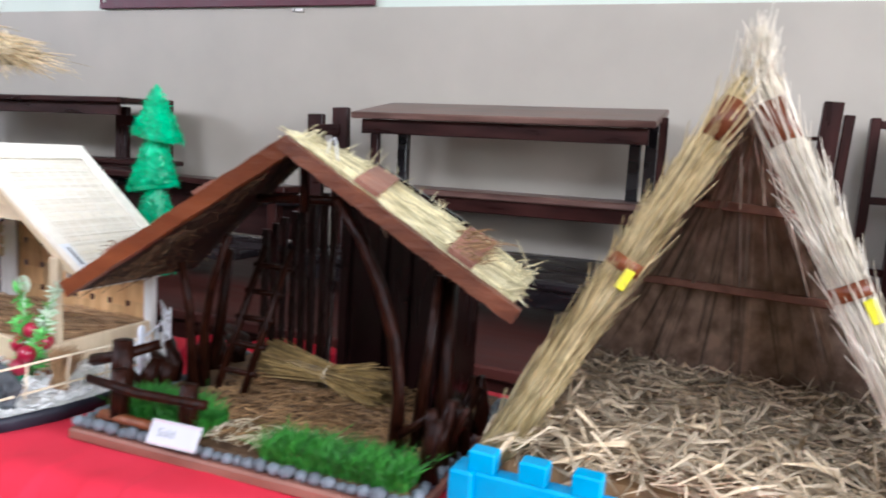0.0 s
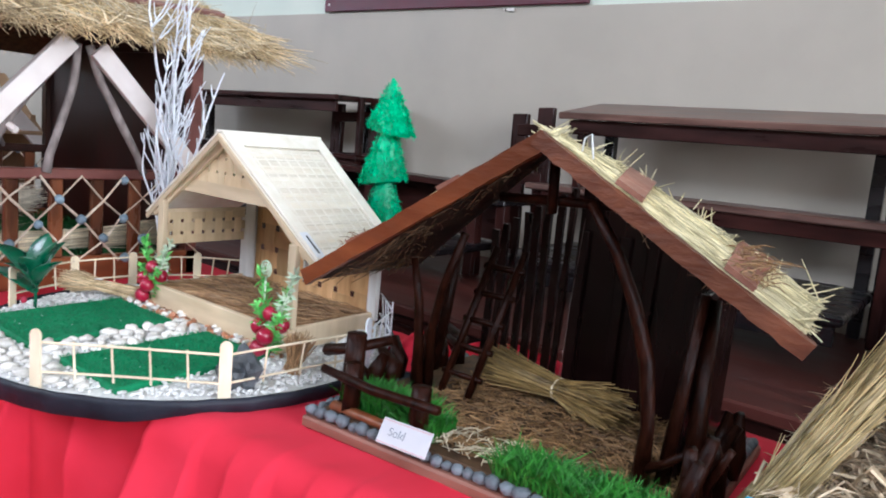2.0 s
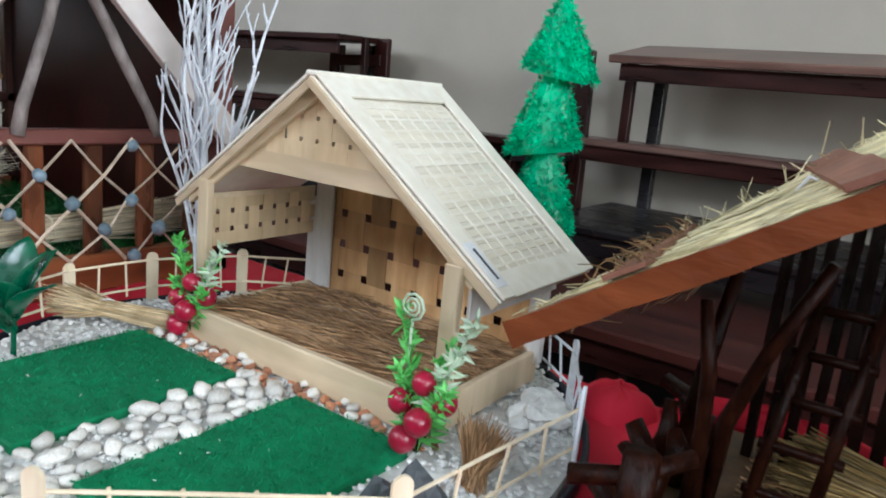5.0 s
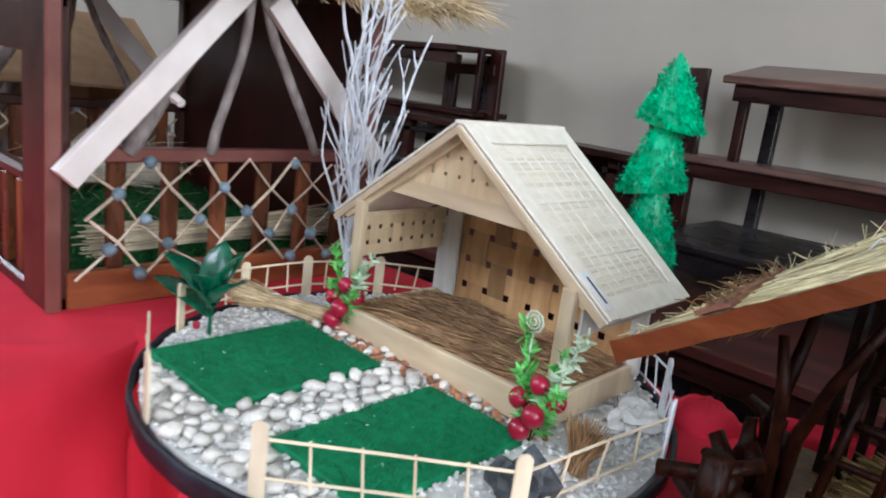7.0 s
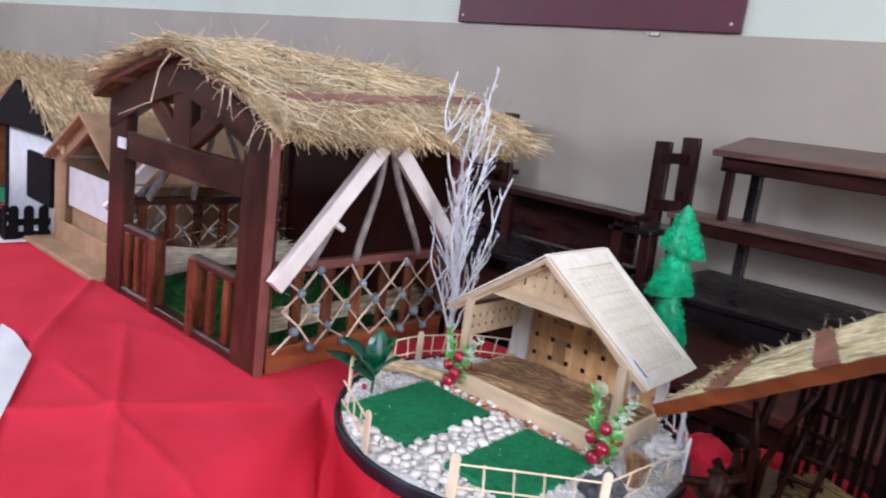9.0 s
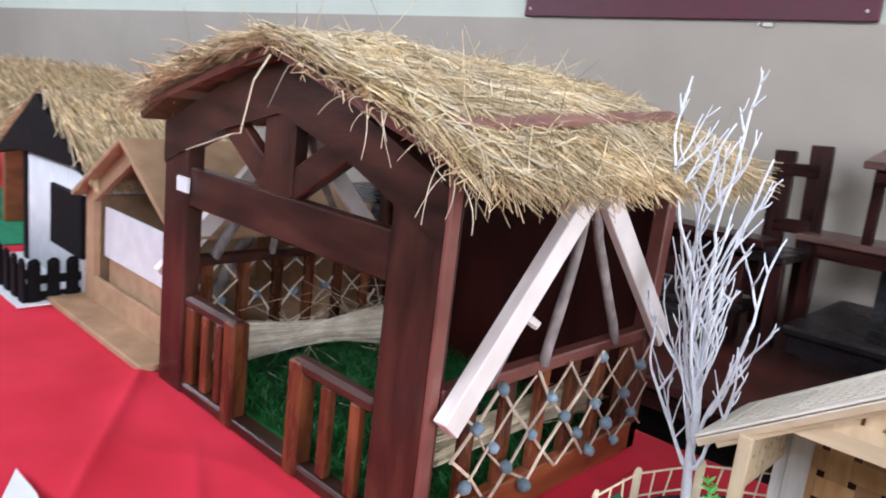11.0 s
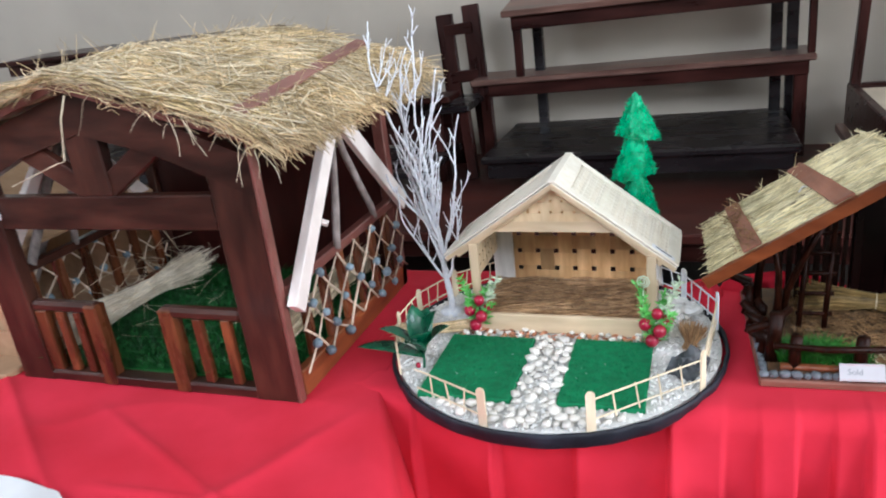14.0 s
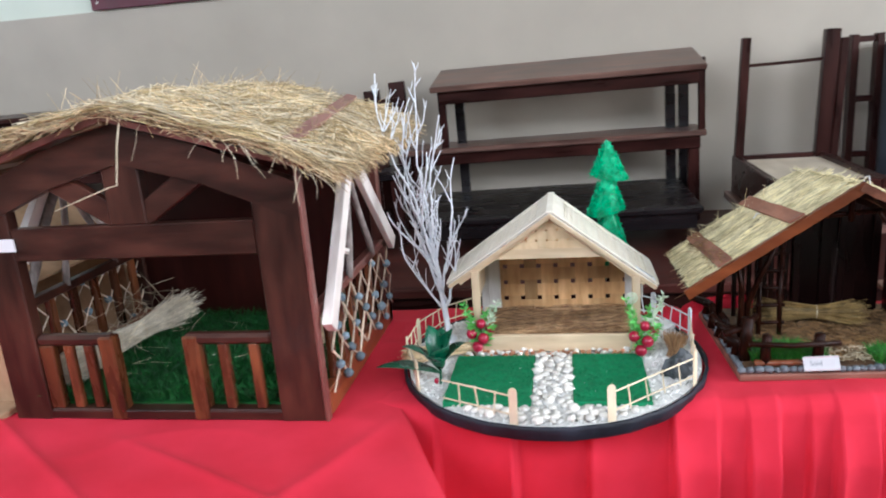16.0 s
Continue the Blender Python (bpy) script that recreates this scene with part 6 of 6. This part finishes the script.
for side, (ex, ez) in (("l", HE_L), ("r", HE_R)):
    s = -1 if side == "l" else 1
    slope = np.array((ex - HA[0], 0, ez - HA[1]))
    length = np.linalg.norm(slope)
    slope /= length
    norm = np.array((-slope[2] * s, 0, slope[0] * s))
    top = np.array((HA[0], 0, HA[1]))
    axes = np.stack([slope, (0, 1, 0), np.cross(slope, (0, 1, 0))], 1)

    def at(d, y, h):
        return top + slope * d + np.array((0, y, 0)) + norm * h

    # The shade under the roof is put into this board's near-black brown.
    roof = part("roof_slope", skewed(Geo().block(at(length / 2, (HRF + HRB) / 2, -0.004), axes, (length / 2, (HRB - HRF) / 2 - 0.004, 0.003), 0.001)), HUT_UNDER, hut, "roof slope board under straw, darkened for the shade beneath")
    # Right board is scratched; its darker colour also carries the weaker light there.
    deep, lift, board = (0.016, 0.0, FASCIA) if side == "l" else (0.0135, 0.001, FASCIA_WORN_SHADED)
    part("fascia", Geo().plank(at(-0.004, HRF - 0.004 - 0.0008 * s, -0.0005 + lift), at(length + 0.007, HRF - 0.004 - 0.0008 * s, lift), deep, 0.008, (0, 1, 0), 30, 0.0004), board, roof, "rough orange-brown front board")
    g = Geo()
    for row in range(7):
        count = 900
        d0 = length * (0.02 + 0.86 * row / 7) + rng.normal(size=count) * 0.01
        d1 = (d0 + rng.uniform(0.03, 0.075, count)).clip(0, length - 0.002)
        y = rng.uniform(HRF + 0.002, HRB + 0.004, count)
        h = rng.uniform(-0.001, 0.0075, count)
        y1 = (y + rng.normal(size=count) * 0.005).clip(HRF + 0.003, HRB + 0.012)
        P = np.array([at(a, b, c) for a, b, c in zip(d0, y, h)])
        Q = np.array([at(a, b, c) for a, b, c in zip(d1, y1, h + rng.normal(size=count) * 0.0014)])
        g.stalks(P, (P + Q) / 2 + norm * 0.0015, Q, rng.uniform(0.0005, 0.0009, count))
    count = 160
    d = rng.uniform(0.01, length, count)
    y = rng.choice((HRB - 0.02, HRB), count)
    P = np.array([at(a, b, rng.uniform(0.002, 0.012)) for a, b in zip(d, y)])
    Q = P + rng.normal(size=(count, 3)) * 0.008 + norm * 0.002
    g.stalks(P, (P + Q) / 2, Q, 0.0006)
    part("thatch", skewed(g), STRAW_GREEN, roof, "combed greenish straw thatch", kind="stuff")
    for f in (0.34, 0.76):
        part("strap", skewed(Geo().plank(at(length * f, HRF + 0.0005, 0.0112), at(length * (f + 0.01), HRB + 0.005, 0.0112), 0.0035, 0.026, slope, 10, 0.0008)), FASCIA_DARK, roof, "rust-brown strap over the thatch")
    fray = Geo()
    count = 130
    P = np.array([at(length * rng.uniform(0.72, 0.84), rng.uniform(HRF, HRB), 0.013) for _ in range(count)])
    Q = P + rng.normal(size=(count, 3)) * (0.011, 0.016, 0.0015) + norm * 0.001
    Q[:, 1] = Q[:, 1].clip(HRF + 0.003, HRB + 0.02)
    fray.stalks(P, (P + Q) / 2 + norm * 0.002, Q, 0.0005)
    part("frayed_straw", skewed(fray), STRAW_BROWN, roof, "frayed brown straw at the strap", kind="stuff")
    ends = Geo()
    count = 110
    P = np.array([at(length * rng.uniform(0.92, 0.985), rng.uniform(HRF, HRB), rng.uniform(0.0, 0.01)) for _ in range(count)])
    Q = P + slope * rng.uniform(0.001, 0.009, count)[:, None] + rng.normal(size=(count, 3)) * 0.004
    Q[:, 1] = Q[:, 1].clip(HRF + 0.003, HRB + 0.01)
    ends.stalks(P, (P + Q) / 2, Q, 0.0006)
    part("eave_straw", skewed(ends), STRAW_GREEN, roof, "loose straw ends at the eave", kind="stuff")
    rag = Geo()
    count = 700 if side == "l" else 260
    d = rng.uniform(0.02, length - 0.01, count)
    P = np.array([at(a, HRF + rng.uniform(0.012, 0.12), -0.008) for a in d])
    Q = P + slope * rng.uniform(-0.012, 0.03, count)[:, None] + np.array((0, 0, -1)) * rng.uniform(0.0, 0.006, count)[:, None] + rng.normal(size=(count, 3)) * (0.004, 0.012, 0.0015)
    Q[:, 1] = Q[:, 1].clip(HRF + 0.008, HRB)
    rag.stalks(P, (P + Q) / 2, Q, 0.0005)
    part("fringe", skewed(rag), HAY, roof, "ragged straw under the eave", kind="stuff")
part("wire_loop", Geo().tube([(-0.262, 0.9, 1.034), (-0.26, 0.9, 1.052), (-0.254, 0.9, 1.056), (-0.25, 0.9, 1.034)], 0.0008, 5), PAPER, hut, "pale wire loop", True)
part("wire_loop", Geo().tube([(-0.42, 0.95, 0.965), (-0.405, 0.95, 0.992), (-0.385, 0.95, 0.985)], 0.0011, 5), PAPER, hut, "pale wire loop", True)
part("thread", Geo().tube([(-0.272, 0.95, 0.98), (-0.277, 0.95, 0.88), (-0.279, 0.95, 0.79)], 0.00016, 4), BARK_GREY, hut, "hanging grey thread")

tied_sheaf((-0.383, 1.0, 0.802), (-0.24, 0.978, 0.8), 0.011, 0.021, 700, 0.0007, OLD_STRAW, "brown straw bundle tied at its waist inside the twig stable", 0.6, 1.75)

card_axes = np.array(((0.9985, 0.0523, 0.015), (-0.033, 0.5, 0.865), (0.038, -0.864, 0.502))).T
hut.matrix_basis = pose(-0.285, 0.947, TOP, 0, 0, 2.5)

sign = thing("sold_card", (-0.345, 0.8, 0.775), "small white card that reads Sold", "sign")
# White card greyed to carry the weaker light that falls on it.
part("card", Geo().block((-0.345, 0.8035, 0.7845), card_axes, (0.0265, 0.0112, 0.0005), 0), DIM_LIT_CARD, sign)
part("border_line", Geo().block((-0.345, 0.8033, 0.7844) - card_axes[:, 1] * 0.0098 + card_axes[:, 2] * 0.0007, card_axes, (0.025, 0.0003, 0.0002), 0)
     .block((-0.345, 0.8033, 0.7844) + card_axes[:, 1] * 0.0098 + card_axes[:, 2] * 0.0007, card_axes, (0.025, 0.0003, 0.0002), 0), PINK_LINE, sign, "thin pink border line")
words = bpy.data.curves.new("sold_text", "FONT")
words.body, words.size, words.align_x, words.align_y, words.extrude = "Sold", 0.0105, "CENTER", "CENTER", 0.0001
text = new("sold_lettering", words)
words.materials.append(PENCIL)
text.parent = sign
text.matrix_local = Matrix.Translation(Vector(np.array((-0.353, 0.8033, 0.7844)) + card_axes[:, 2] * 0.0008) - sign.location) @ Matrix(card_axes.tolist()).to_4x4()

# ---- thatched tepee ----
tepee = thing("straw_tepee", (0.09, 1.0, TOP), "open-fronted tepee of reed mat with straw-bound edges", "model tepee")
A = np.array((0.094, 0.95, 1.125))
FL, FRT, BL, BR = (np.array(c) for c in ((-0.093, 0.9, TOP + 0.01), (0.285, 0.9, TOP + 0.01), (-0.085, 1.235, TOP + 0.01), (0.29, 1.235, TOP + 0.01)))
part("base_board", Geo().box(-0.1, 0.3, 0.865, 1.26, TOP + 0.002, TOP + 0.012, 0.002), BASE_RIM, tepee)
part("bed_fill", Geo().box(-0.07, 0.27, 0.885, 1.21, TOP + 0.012, 0.795, 0.02), STRAW_BROWN, tepee, "packed straw bed")
back_top = A + (0, 0.06, -0.02)
for name, a, b in (("back_mat", BL, BR), ("side_mat", FL, BL), ("side_mat", BR, FRT)):
    g = Geo()
    count = 300 if name == "back_mat" else 260
    f = np.sort(rng.random(count))
    foot = a + (b - a) * f[:, None]
    head = (back_top if name == "back_mat" else A + np.where(f[:, None] < 0.5, 0, 1) * np.array((0, 0.03, 0))) + rng.normal(size=(count, 3)) * 0.004
    inward = np.cross(b - a, A - a)
    inward /= np.linalg.norm(inward)
    foot = foot + inward * rng.normal(size=count)[:, None] * 0.002
    g.stalks(foot, (foot + head) / 2 + inward * rng.normal(size=count)[:, None] * 0.0015, head, rng.uniform(0.0012, 0.0022, count))
    g.add([a + inward * 0.003, b + inward * 0.003, (back_top if name == "back_mat" else A) + inward * 0.003, a + inward * 0.004, b + inward * 0.004, (back_top if name == "back_mat" else A) + inward * 0.004], [(0, 1, 2), (5, 4, 3)])
    mat_part = part(name, g, MAT_BROWN, tepee, "brown reed mat wall", kind="stuff")
for z, w in ((1.018, 0.062), (0.93, 0.112)):
    f = (z - BL[2]) / (back_top[2] - BL[2])
    p, q = BL + (back_top - BL) * f, BR + (back_top - BR) * f
    part("cross_lath", Geo().beam(p + (0.004, -0.008, 0), q + (-0.004, -0.008, -0.004), 0.009, 0.004, (0, 1, 0), 0.001), FASCIA_DARK, tepee, "thin brown lath")
for foot in (FL, FRT):
    g = Geo()
    way = A - foot
    length = np.linalg.norm(way)
    way = way / length
    count = 2000
    f = rng.uniform(-0.02, 0.93, count)
    ang, rad = rng.uniform(0, 6.28, count), 0.0155 * (1.08 - 0.42 * f) * np.sqrt(rng.random(count))
    side = np.cross(way, (0, 1, 0))
    ringv = (np.cos(ang) * rad)[:, None] * side + (np.sin(ang) * rad)[:, None] * np.cross(way, side)
    P = foot + way * (f * length)[:, None] + ringv
    Q = P + way * np.minimum(rng.uniform(0.05, 0.11, count), (0.985 - f).clip(0.012, 1) * length)[:, None] + rng.normal(size=(count, 3)) * 0.0026
    g.stalks(P, (P + Q) / 2, Q, rng.uniform(0.0004, 0.0008, count))
    stray = 260
    f = rng.uniform(0.0, 0.92, stray)
    turn = rng.uniform(0, 6.28, stray)
    out = np.cos(turn)[:, None] * side + np.sin(turn)[:, None] * np.cross(way, side)
    P = foot + way * (f * length)[:, None] + out * 0.011
    Q = P + way * rng.uniform(0.02, 0.06, stray)[:, None] + out * rng.uniform(0.002, 0.014, stray)[:, None]
    g.stalks(P, (P + Q) / 2, Q, 0.0005)
    g.tube([foot, A], [0.0105, 0.007], 8)
    # The right roll's strong light is put into its whitish straw colour.
    edge = part("straw_edge", g, STRAW_OLIVE if foot is FL else STRAW_WHITE, tepee, "thick edge roll of pale straw", kind="stuff")
    for f, mat in ((0.565, FASCIA), (0.9, FASCIA)):
        c = foot + way * length * f
        part("binding", Geo().tube([c - way * (0.006 if f < 0.6 else 0.017), c + way * (0.006 if f < 0.6 else 0.017)], 0.0152 if f < 0.6 else 0.0125, 12), mat, edge, "red-brown binding band", True)
    c = foot + way * length * 0.535 + np.array((0.008, -0.013, 0))
    part("tape", Geo().block(c, np.stack([way, np.cross(way, (0, -1, 0)), (0, -1, 0)], 1), (0.009, 0.004, 0.003), 0.001), YELLOW, edge, "scrap of yellow tape")
topknot = Geo()
count = 700
d = rng.normal(size=(count, 3)) * (0.22, 0.22, 0.3) + (0, 0, 1.0)
P = A + rng.normal(size=(count, 3)) * 0.006 + (0, 0, -0.02)
Q = A + d * rng.uniform(0.01, 0.034, count)[:, None]
topknot.stalks(P, (P + Q) / 2 + rng.normal(size=(count, 3)) * 0.003, Q, 0.0005)
part("topknot", topknot, STRAW_WHITE, tepee, "tuft of pale straw at the peak", kind="stuff")
husk = Geo()
count = 1700
c = scatter(count, (-0.07, 0.885, 0.795), (0.27, 1.2, 0.817))
c[:, 2] += 0.02 * (c[:, 1] - 0.9)
way = rng.normal(size=(count, 3)) * (1, 1, 0.22)
way /= np.linalg.norm(way, axis=1)[:, None]
half = rng.uniform(0.012, 0.038, count)[:, None]
P, Q = c - way * half, c + way * half
husk.ribbons(P, c + rng.normal(size=(count, 3)) * 0.007 + (0, 0, 0.005), Q, rng.uniform(0.0007, 0.003, count), 0.6)
hay(husk, -0.07, 0.27, 0.885, 1.2, 0.797, 0.82, 1100, 0.09, 0.0006, 0.1)
part("husk_bed", husk, HUSK, tepee, "bed of curled dry husks", kind="stuff")

# blue battlement in front of the tepee
wall = thing("blue_battlement", (0.05, 0.845, TOP), "bright blue toy battlement wall in front of the tepee", "toy wall")
part("wall", Geo().box(-0.088, 0.036, 0.838, 0.856, TOP + 0.002, 0.802, 0.002), BLUE, wall)
for k in range(3):
    x0 = -0.081 + 0.0415 * k
    part("merlon", Geo().box(x0, x0 + 0.0225, 0.8385, 0.8555, 0.802, 0.819, 0.0015), BLUE, wall)
part("corner_block", Geo().box(-0.094, -0.074, 0.832, 0.862, TOP + 0.002, 0.803, 0.002), BLUE, wall)
tag = part("label_card", Geo().box(-0.022, 0.034, 0.8345, 0.8375, 0.768, 0.793, 0), PAPER, wall, "white label card")
part("writing", Geo().box(-0.012, 0.016, 0.8335, 0.8343, 0.779, 0.782, 0), INK, tag, "line of writing")

# ---- stables further along the table ----
card_house = thing("cardboard_stable", (-1.85, 0.85, TOP), "brown cardboard model stable with a gable front", "model stable")
CY0 = 0.70
gable = [(-2.03, TOP + 0.002), (-1.995, TOP + 0.002), (-1.995, 0.955), (-1.845, 1.045), (-1.705, 0.955), (-1.705, TOP + 0.002), (-1.67, TOP + 0.002), (-1.67, 0.965), (-1.845, 1.075), (-2.03, 0.965)]
part("front_frame", Geo().gable(gable[::-1], CY0, CY0 + 0.012), CARD, card_house, "cardboard gable frame")
part("front_board", Geo().box(-2.0, -1.69, CY0 + 0.002, CY0 + 0.01, TOP + 0.002, 0.815, 0.001), CARD, card_house)
part("inner_board", Geo().box(-1.99, -1.72, CY0 + 0.026, CY0 + 0.032, TOP + 0.014, 0.865, 0.001), CARD, card_house)
part("base", Geo().box(-2.06, -1.66, CY0 - 0.06, CY0 + 0.4, TOP + 0.002, TOP + 0.014, 0.002), CARD, card_house)
part("back_wall", Geo().box(-2.03, -1.67, CY0 + 0.36, CY0 + 0.372, TOP + 0.014, 1.0, 0.001), CARD, card_house)
part("white_panel", Geo().box(-1.992, -1.74, CY0 + 0.018, CY0 + 0.024, 0.853, 0.945, 0.001), WHITE_CARD, card_house, "white inner panel")
part("side_wall", Geo().box(-2.03, -2.022, CY0 + 0.012, CY0 + 0.36, TOP + 0.014, 0.96, 0.001), CARD, card_house)
for s, ex in ((-1, -2.05), (1, -1.65)):
    part("roof", Geo().beam((ex, CY0 + 0.18, 0.96), (-1.848, CY0 + 0.18, 1.083), 0.4, 0.008, (0.5 * s, 0, 0.8), 0.001), CARD, card_house)
for x in (-1.93, -1.8):
    part("inner_branch", Geo().tube([(x, CY0 + 0.1, TOP + 0.014), (x + 0.07, CY0 + 0.16, 0.95)], 0.011, 7, 0.3), BARK_GREY, card_house, "grey barked branch", True)

tower = thing("black_roofed_stable", (-2.25, 0.85, TOP), "white corrugated model house with black roof, thatch and fence", "model house")
TY = 0.70
part("body", Geo().box(-2.36, -2.03, TY + 0.01, TY + 0.34, TOP + 0.002, 1.0, 0.001), WHITE_CARD, tower)
ribs = Geo()
for x in np.arange(-2.346, -2.032, 0.021):
    ribs.tube([(x, TY + 0.0075, TOP + 0.003), (x, TY + 0.0075, 0.995)], 0.0068, 8)
part("corrugation", ribs, WHITE_CARD, tower, "white corrugated front", True)
part("window", Geo().box(-2.2, -2.04, TY - 0.006, TY + 0.006, 0.835, 0.955, 0.002), BLACK, tower, "square black window")
part("gable", Geo().gable([(-2.55, 0.965), (-2.265, 1.122), (-2.0, 0.992), (-2.06, 1.006), (-2.37, 0.999)][::-1], TY - 0.012, TY + 0.003), BLACK, tower, "black gable")
part("corner_strip", Geo().box(-2.375, -2.352, TY - 0.002, TY + 0.016, TOP + 0.002, 1.0, 0.001), BLACK, tower)
g = Geo()
for s, d_out in ((-1, 0.26), (1, 0.28)):
    count = 2200
    d0 = rng.uniform(0, d_out, count)
    d1 = (d0 + rng.uniform(0.05, 0.12, count)).clip(0, d_out + 0.03)
    y = rng.uniform(TY + 0.0, TY + 0.36, count)
    k = 0.5
    P = np.stack([-2.265 + s * d0, y, 1.128 - k * d0 + rng.uniform(0, 0.015, count)], 1)
    Q = np.stack([-2.265 + s * d1, y + rng.normal(size=count) * 0.02, 1.128 - k * d1 + rng.uniform(0, 0.015, count)], 1)
    g.stalks(P, (P + Q) / 2, Q, 0.0014)
part("thatch", g, STRAW, tower, "golden straw thatch", kind="stuff")
picket_fence = thing("black_picket_fence", (-2.25, 0.62, TOP), "little black picket fence with round knobs on the red cloth", "fence")
for x in np.arange(-2.36, -2.055, 0.043):
    part("picket", Geo().box(x - 0.013, x + 0.013, 0.598, 0.604, TOP + 0.002, 0.826, 0.001).blob((x, 0.601, 0.83), (0.014, 0.005, 0.013), 0, 2), BLACK, picket_fence)
for z in (TOP + 0.006, 0.778, 0.804):
    part("rail", Geo().box(-2.38, -2.05, 0.605, 0.611, z, z + 0.014, 0.001), BLACK, picket_fence)
for y in np.arange(0.618, 0.735, 0.033):
    part("picket", Geo().box(-2.053, -2.047, y - 0.011, y + 0.011, TOP + 0.002, 0.826, 0.001).blob((-2.05, y, 0.83), (0.005, 0.012, 0.012), 0, 2), BLACK, picket_fence)
for z in (TOP + 0.006, 0.792):
    part("rail", Geo().box(-2.06, -2.053, 0.611, 0.73, z, z + 0.016, 0.001), BLACK, picket_fence)
whole("white_base_sheet", Geo().box(-2.42, -2.03, 0.585, 1.06, TOP + 0.0035, TOP + 0.006, 0), WHITE_CARD, "white card sheet under the black-roofed house", "sheet", base=(-2.3, 0.7, TOP))

straw_house = thing("straw_stable", (-3.0, 0.95, TOP), "straw thatched model stable with a pale log gable", "model stable")
SY, SRIDGE = 0.745, (-3.0, 1.158)
for x, y in ((-3.2, SY), (-2.83, SY), (-3.2, 1.1), (-2.72, 1.1)):
    part("post", Geo().tube([(x, y, TOP + 0.006), (x + 0.004, y, 0.84), (x - 0.003, y, 0.93), (x, y, 1.03)], 0.0185, 9, 0.5), STRAW_PALE, straw_house, "pale straw-wrapped post", True)
part("tie_beam", Geo().tube([(-3.22, SY, 1.02), (-3.0, SY, 1.016), (-2.76, SY, 1.01)], 0.016, 9, 0.2), BAMBOO, straw_house, smooth=True)
for ex in (-3.24, -2.72):
    part("rafter", Geo().tube([(ex, SY, 1.008), SRIDGE[:1] + (SY,) + SRIDGE[1:]], 0.01, 8, 0.2), BAMBOO, straw_house, smooth=True)
part("king_post", Geo().tube([(-3.0, SY, 1.016), (-3.0, SY, 1.15)], 0.008, 8, 0.2), BAMBOO, straw_house, smooth=True)
part("back_wall", Geo().box(-3.2, -2.72, 1.1, 1.11, TOP + 0.006, 1.03, 0.001), STABLE, straw_house, "dark brown back wall")
part("inner_wall", Geo().box(-3.18, -2.8, 0.9, 0.91, TOP + 0.006, 1.06, 0.001), STABLE, straw_house, "dark brown inner wall")
part("side_wall", Geo().box(-2.76, -2.74, SY + 0.02, 1.09, TOP + 0.006, 1.0, 0.001), RAIL_LONG, straw_house, "brown board side wall")
for s, d_out in ((-1, 0.26), (1, 0.31)):
    g = Geo()
    count = 2600
    d0 = rng.uniform(0, d_out, count)
    ang = rng.normal(size=count) * 0.35
    length = rng.uniform(0.04, 0.11, count)
    d1 = (d0 + length * np.cos(ang)).clip(0, d_out + 0.03)
    y = rng.uniform(SY - 0.02, 1.17, count)
    y1 = y + length * np.sin(ang)
    P = np.stack([SRIDGE[0] + s * d0, y, SRIDGE[1] + 0.012 - 0.58 * d0 + rng.uniform(0, 0.022, count)], 1)
    Q = np.stack([SRIDGE[0] + s * d1, y1, SRIDGE[1] + 0.012 - 0.58 * d1 + rng.uniform(0, 0.022, count)], 1)
    g.stalks(P, (P + Q) / 2, Q, rng.uniform(0.0006, 0.0013, count))
    slope = part("roof_board", Geo().beam((SRIDGE[0], 0.955, SRIDGE[1] + 0.008), (SRIDGE[0] + s * d_out, 0.955, SRIDGE[1] + 0.008 - 0.58 * d_out), 0.42, 0.006, (0.5 * s, 0, 0.86), 0.001), CARD, straw_house, "brown roof board")
    part("thatch", g, STRAW, slope, "golden straw thatch", kind="stuff")
whole("green_mat", Geo().box(-3.26, -2.5, 0.645, 1.14, TOP + 0.003, TOP + 0.0055, 0), GREEN_MAT, "green felt mat under the straw stable", "mat", base=(-3.2, 0.7, TOP))
crate = thing("pink_box", (-3.66, 0.8, TOP), "pink patterned box on the table", "box")
part("body", Geo().box(-3.9, -3.42, 0.68, 0.92, TOP + 0.004, 0.87, 0.003), PINK_BOX, crate)
for k in range(4):
    part("spot", Geo().blob((-3.84 + 0.11 * k, 0.679, 0.82), (0.02, 0.002, 0.02), 0, 2), WHITE_CARD, crate, "pale round spot")
cl = Geo().blob((-3.68, 0.8, 0.885), (0.2, 0.1, 0.03), 0.6, 3, 5)
whole("teal_cloth", cl, TEAL_CLOTH, "crumpled teal cloth lying on a pink box", "cloth", smooth=True, base=(-3.68, 0.8, 0.87))
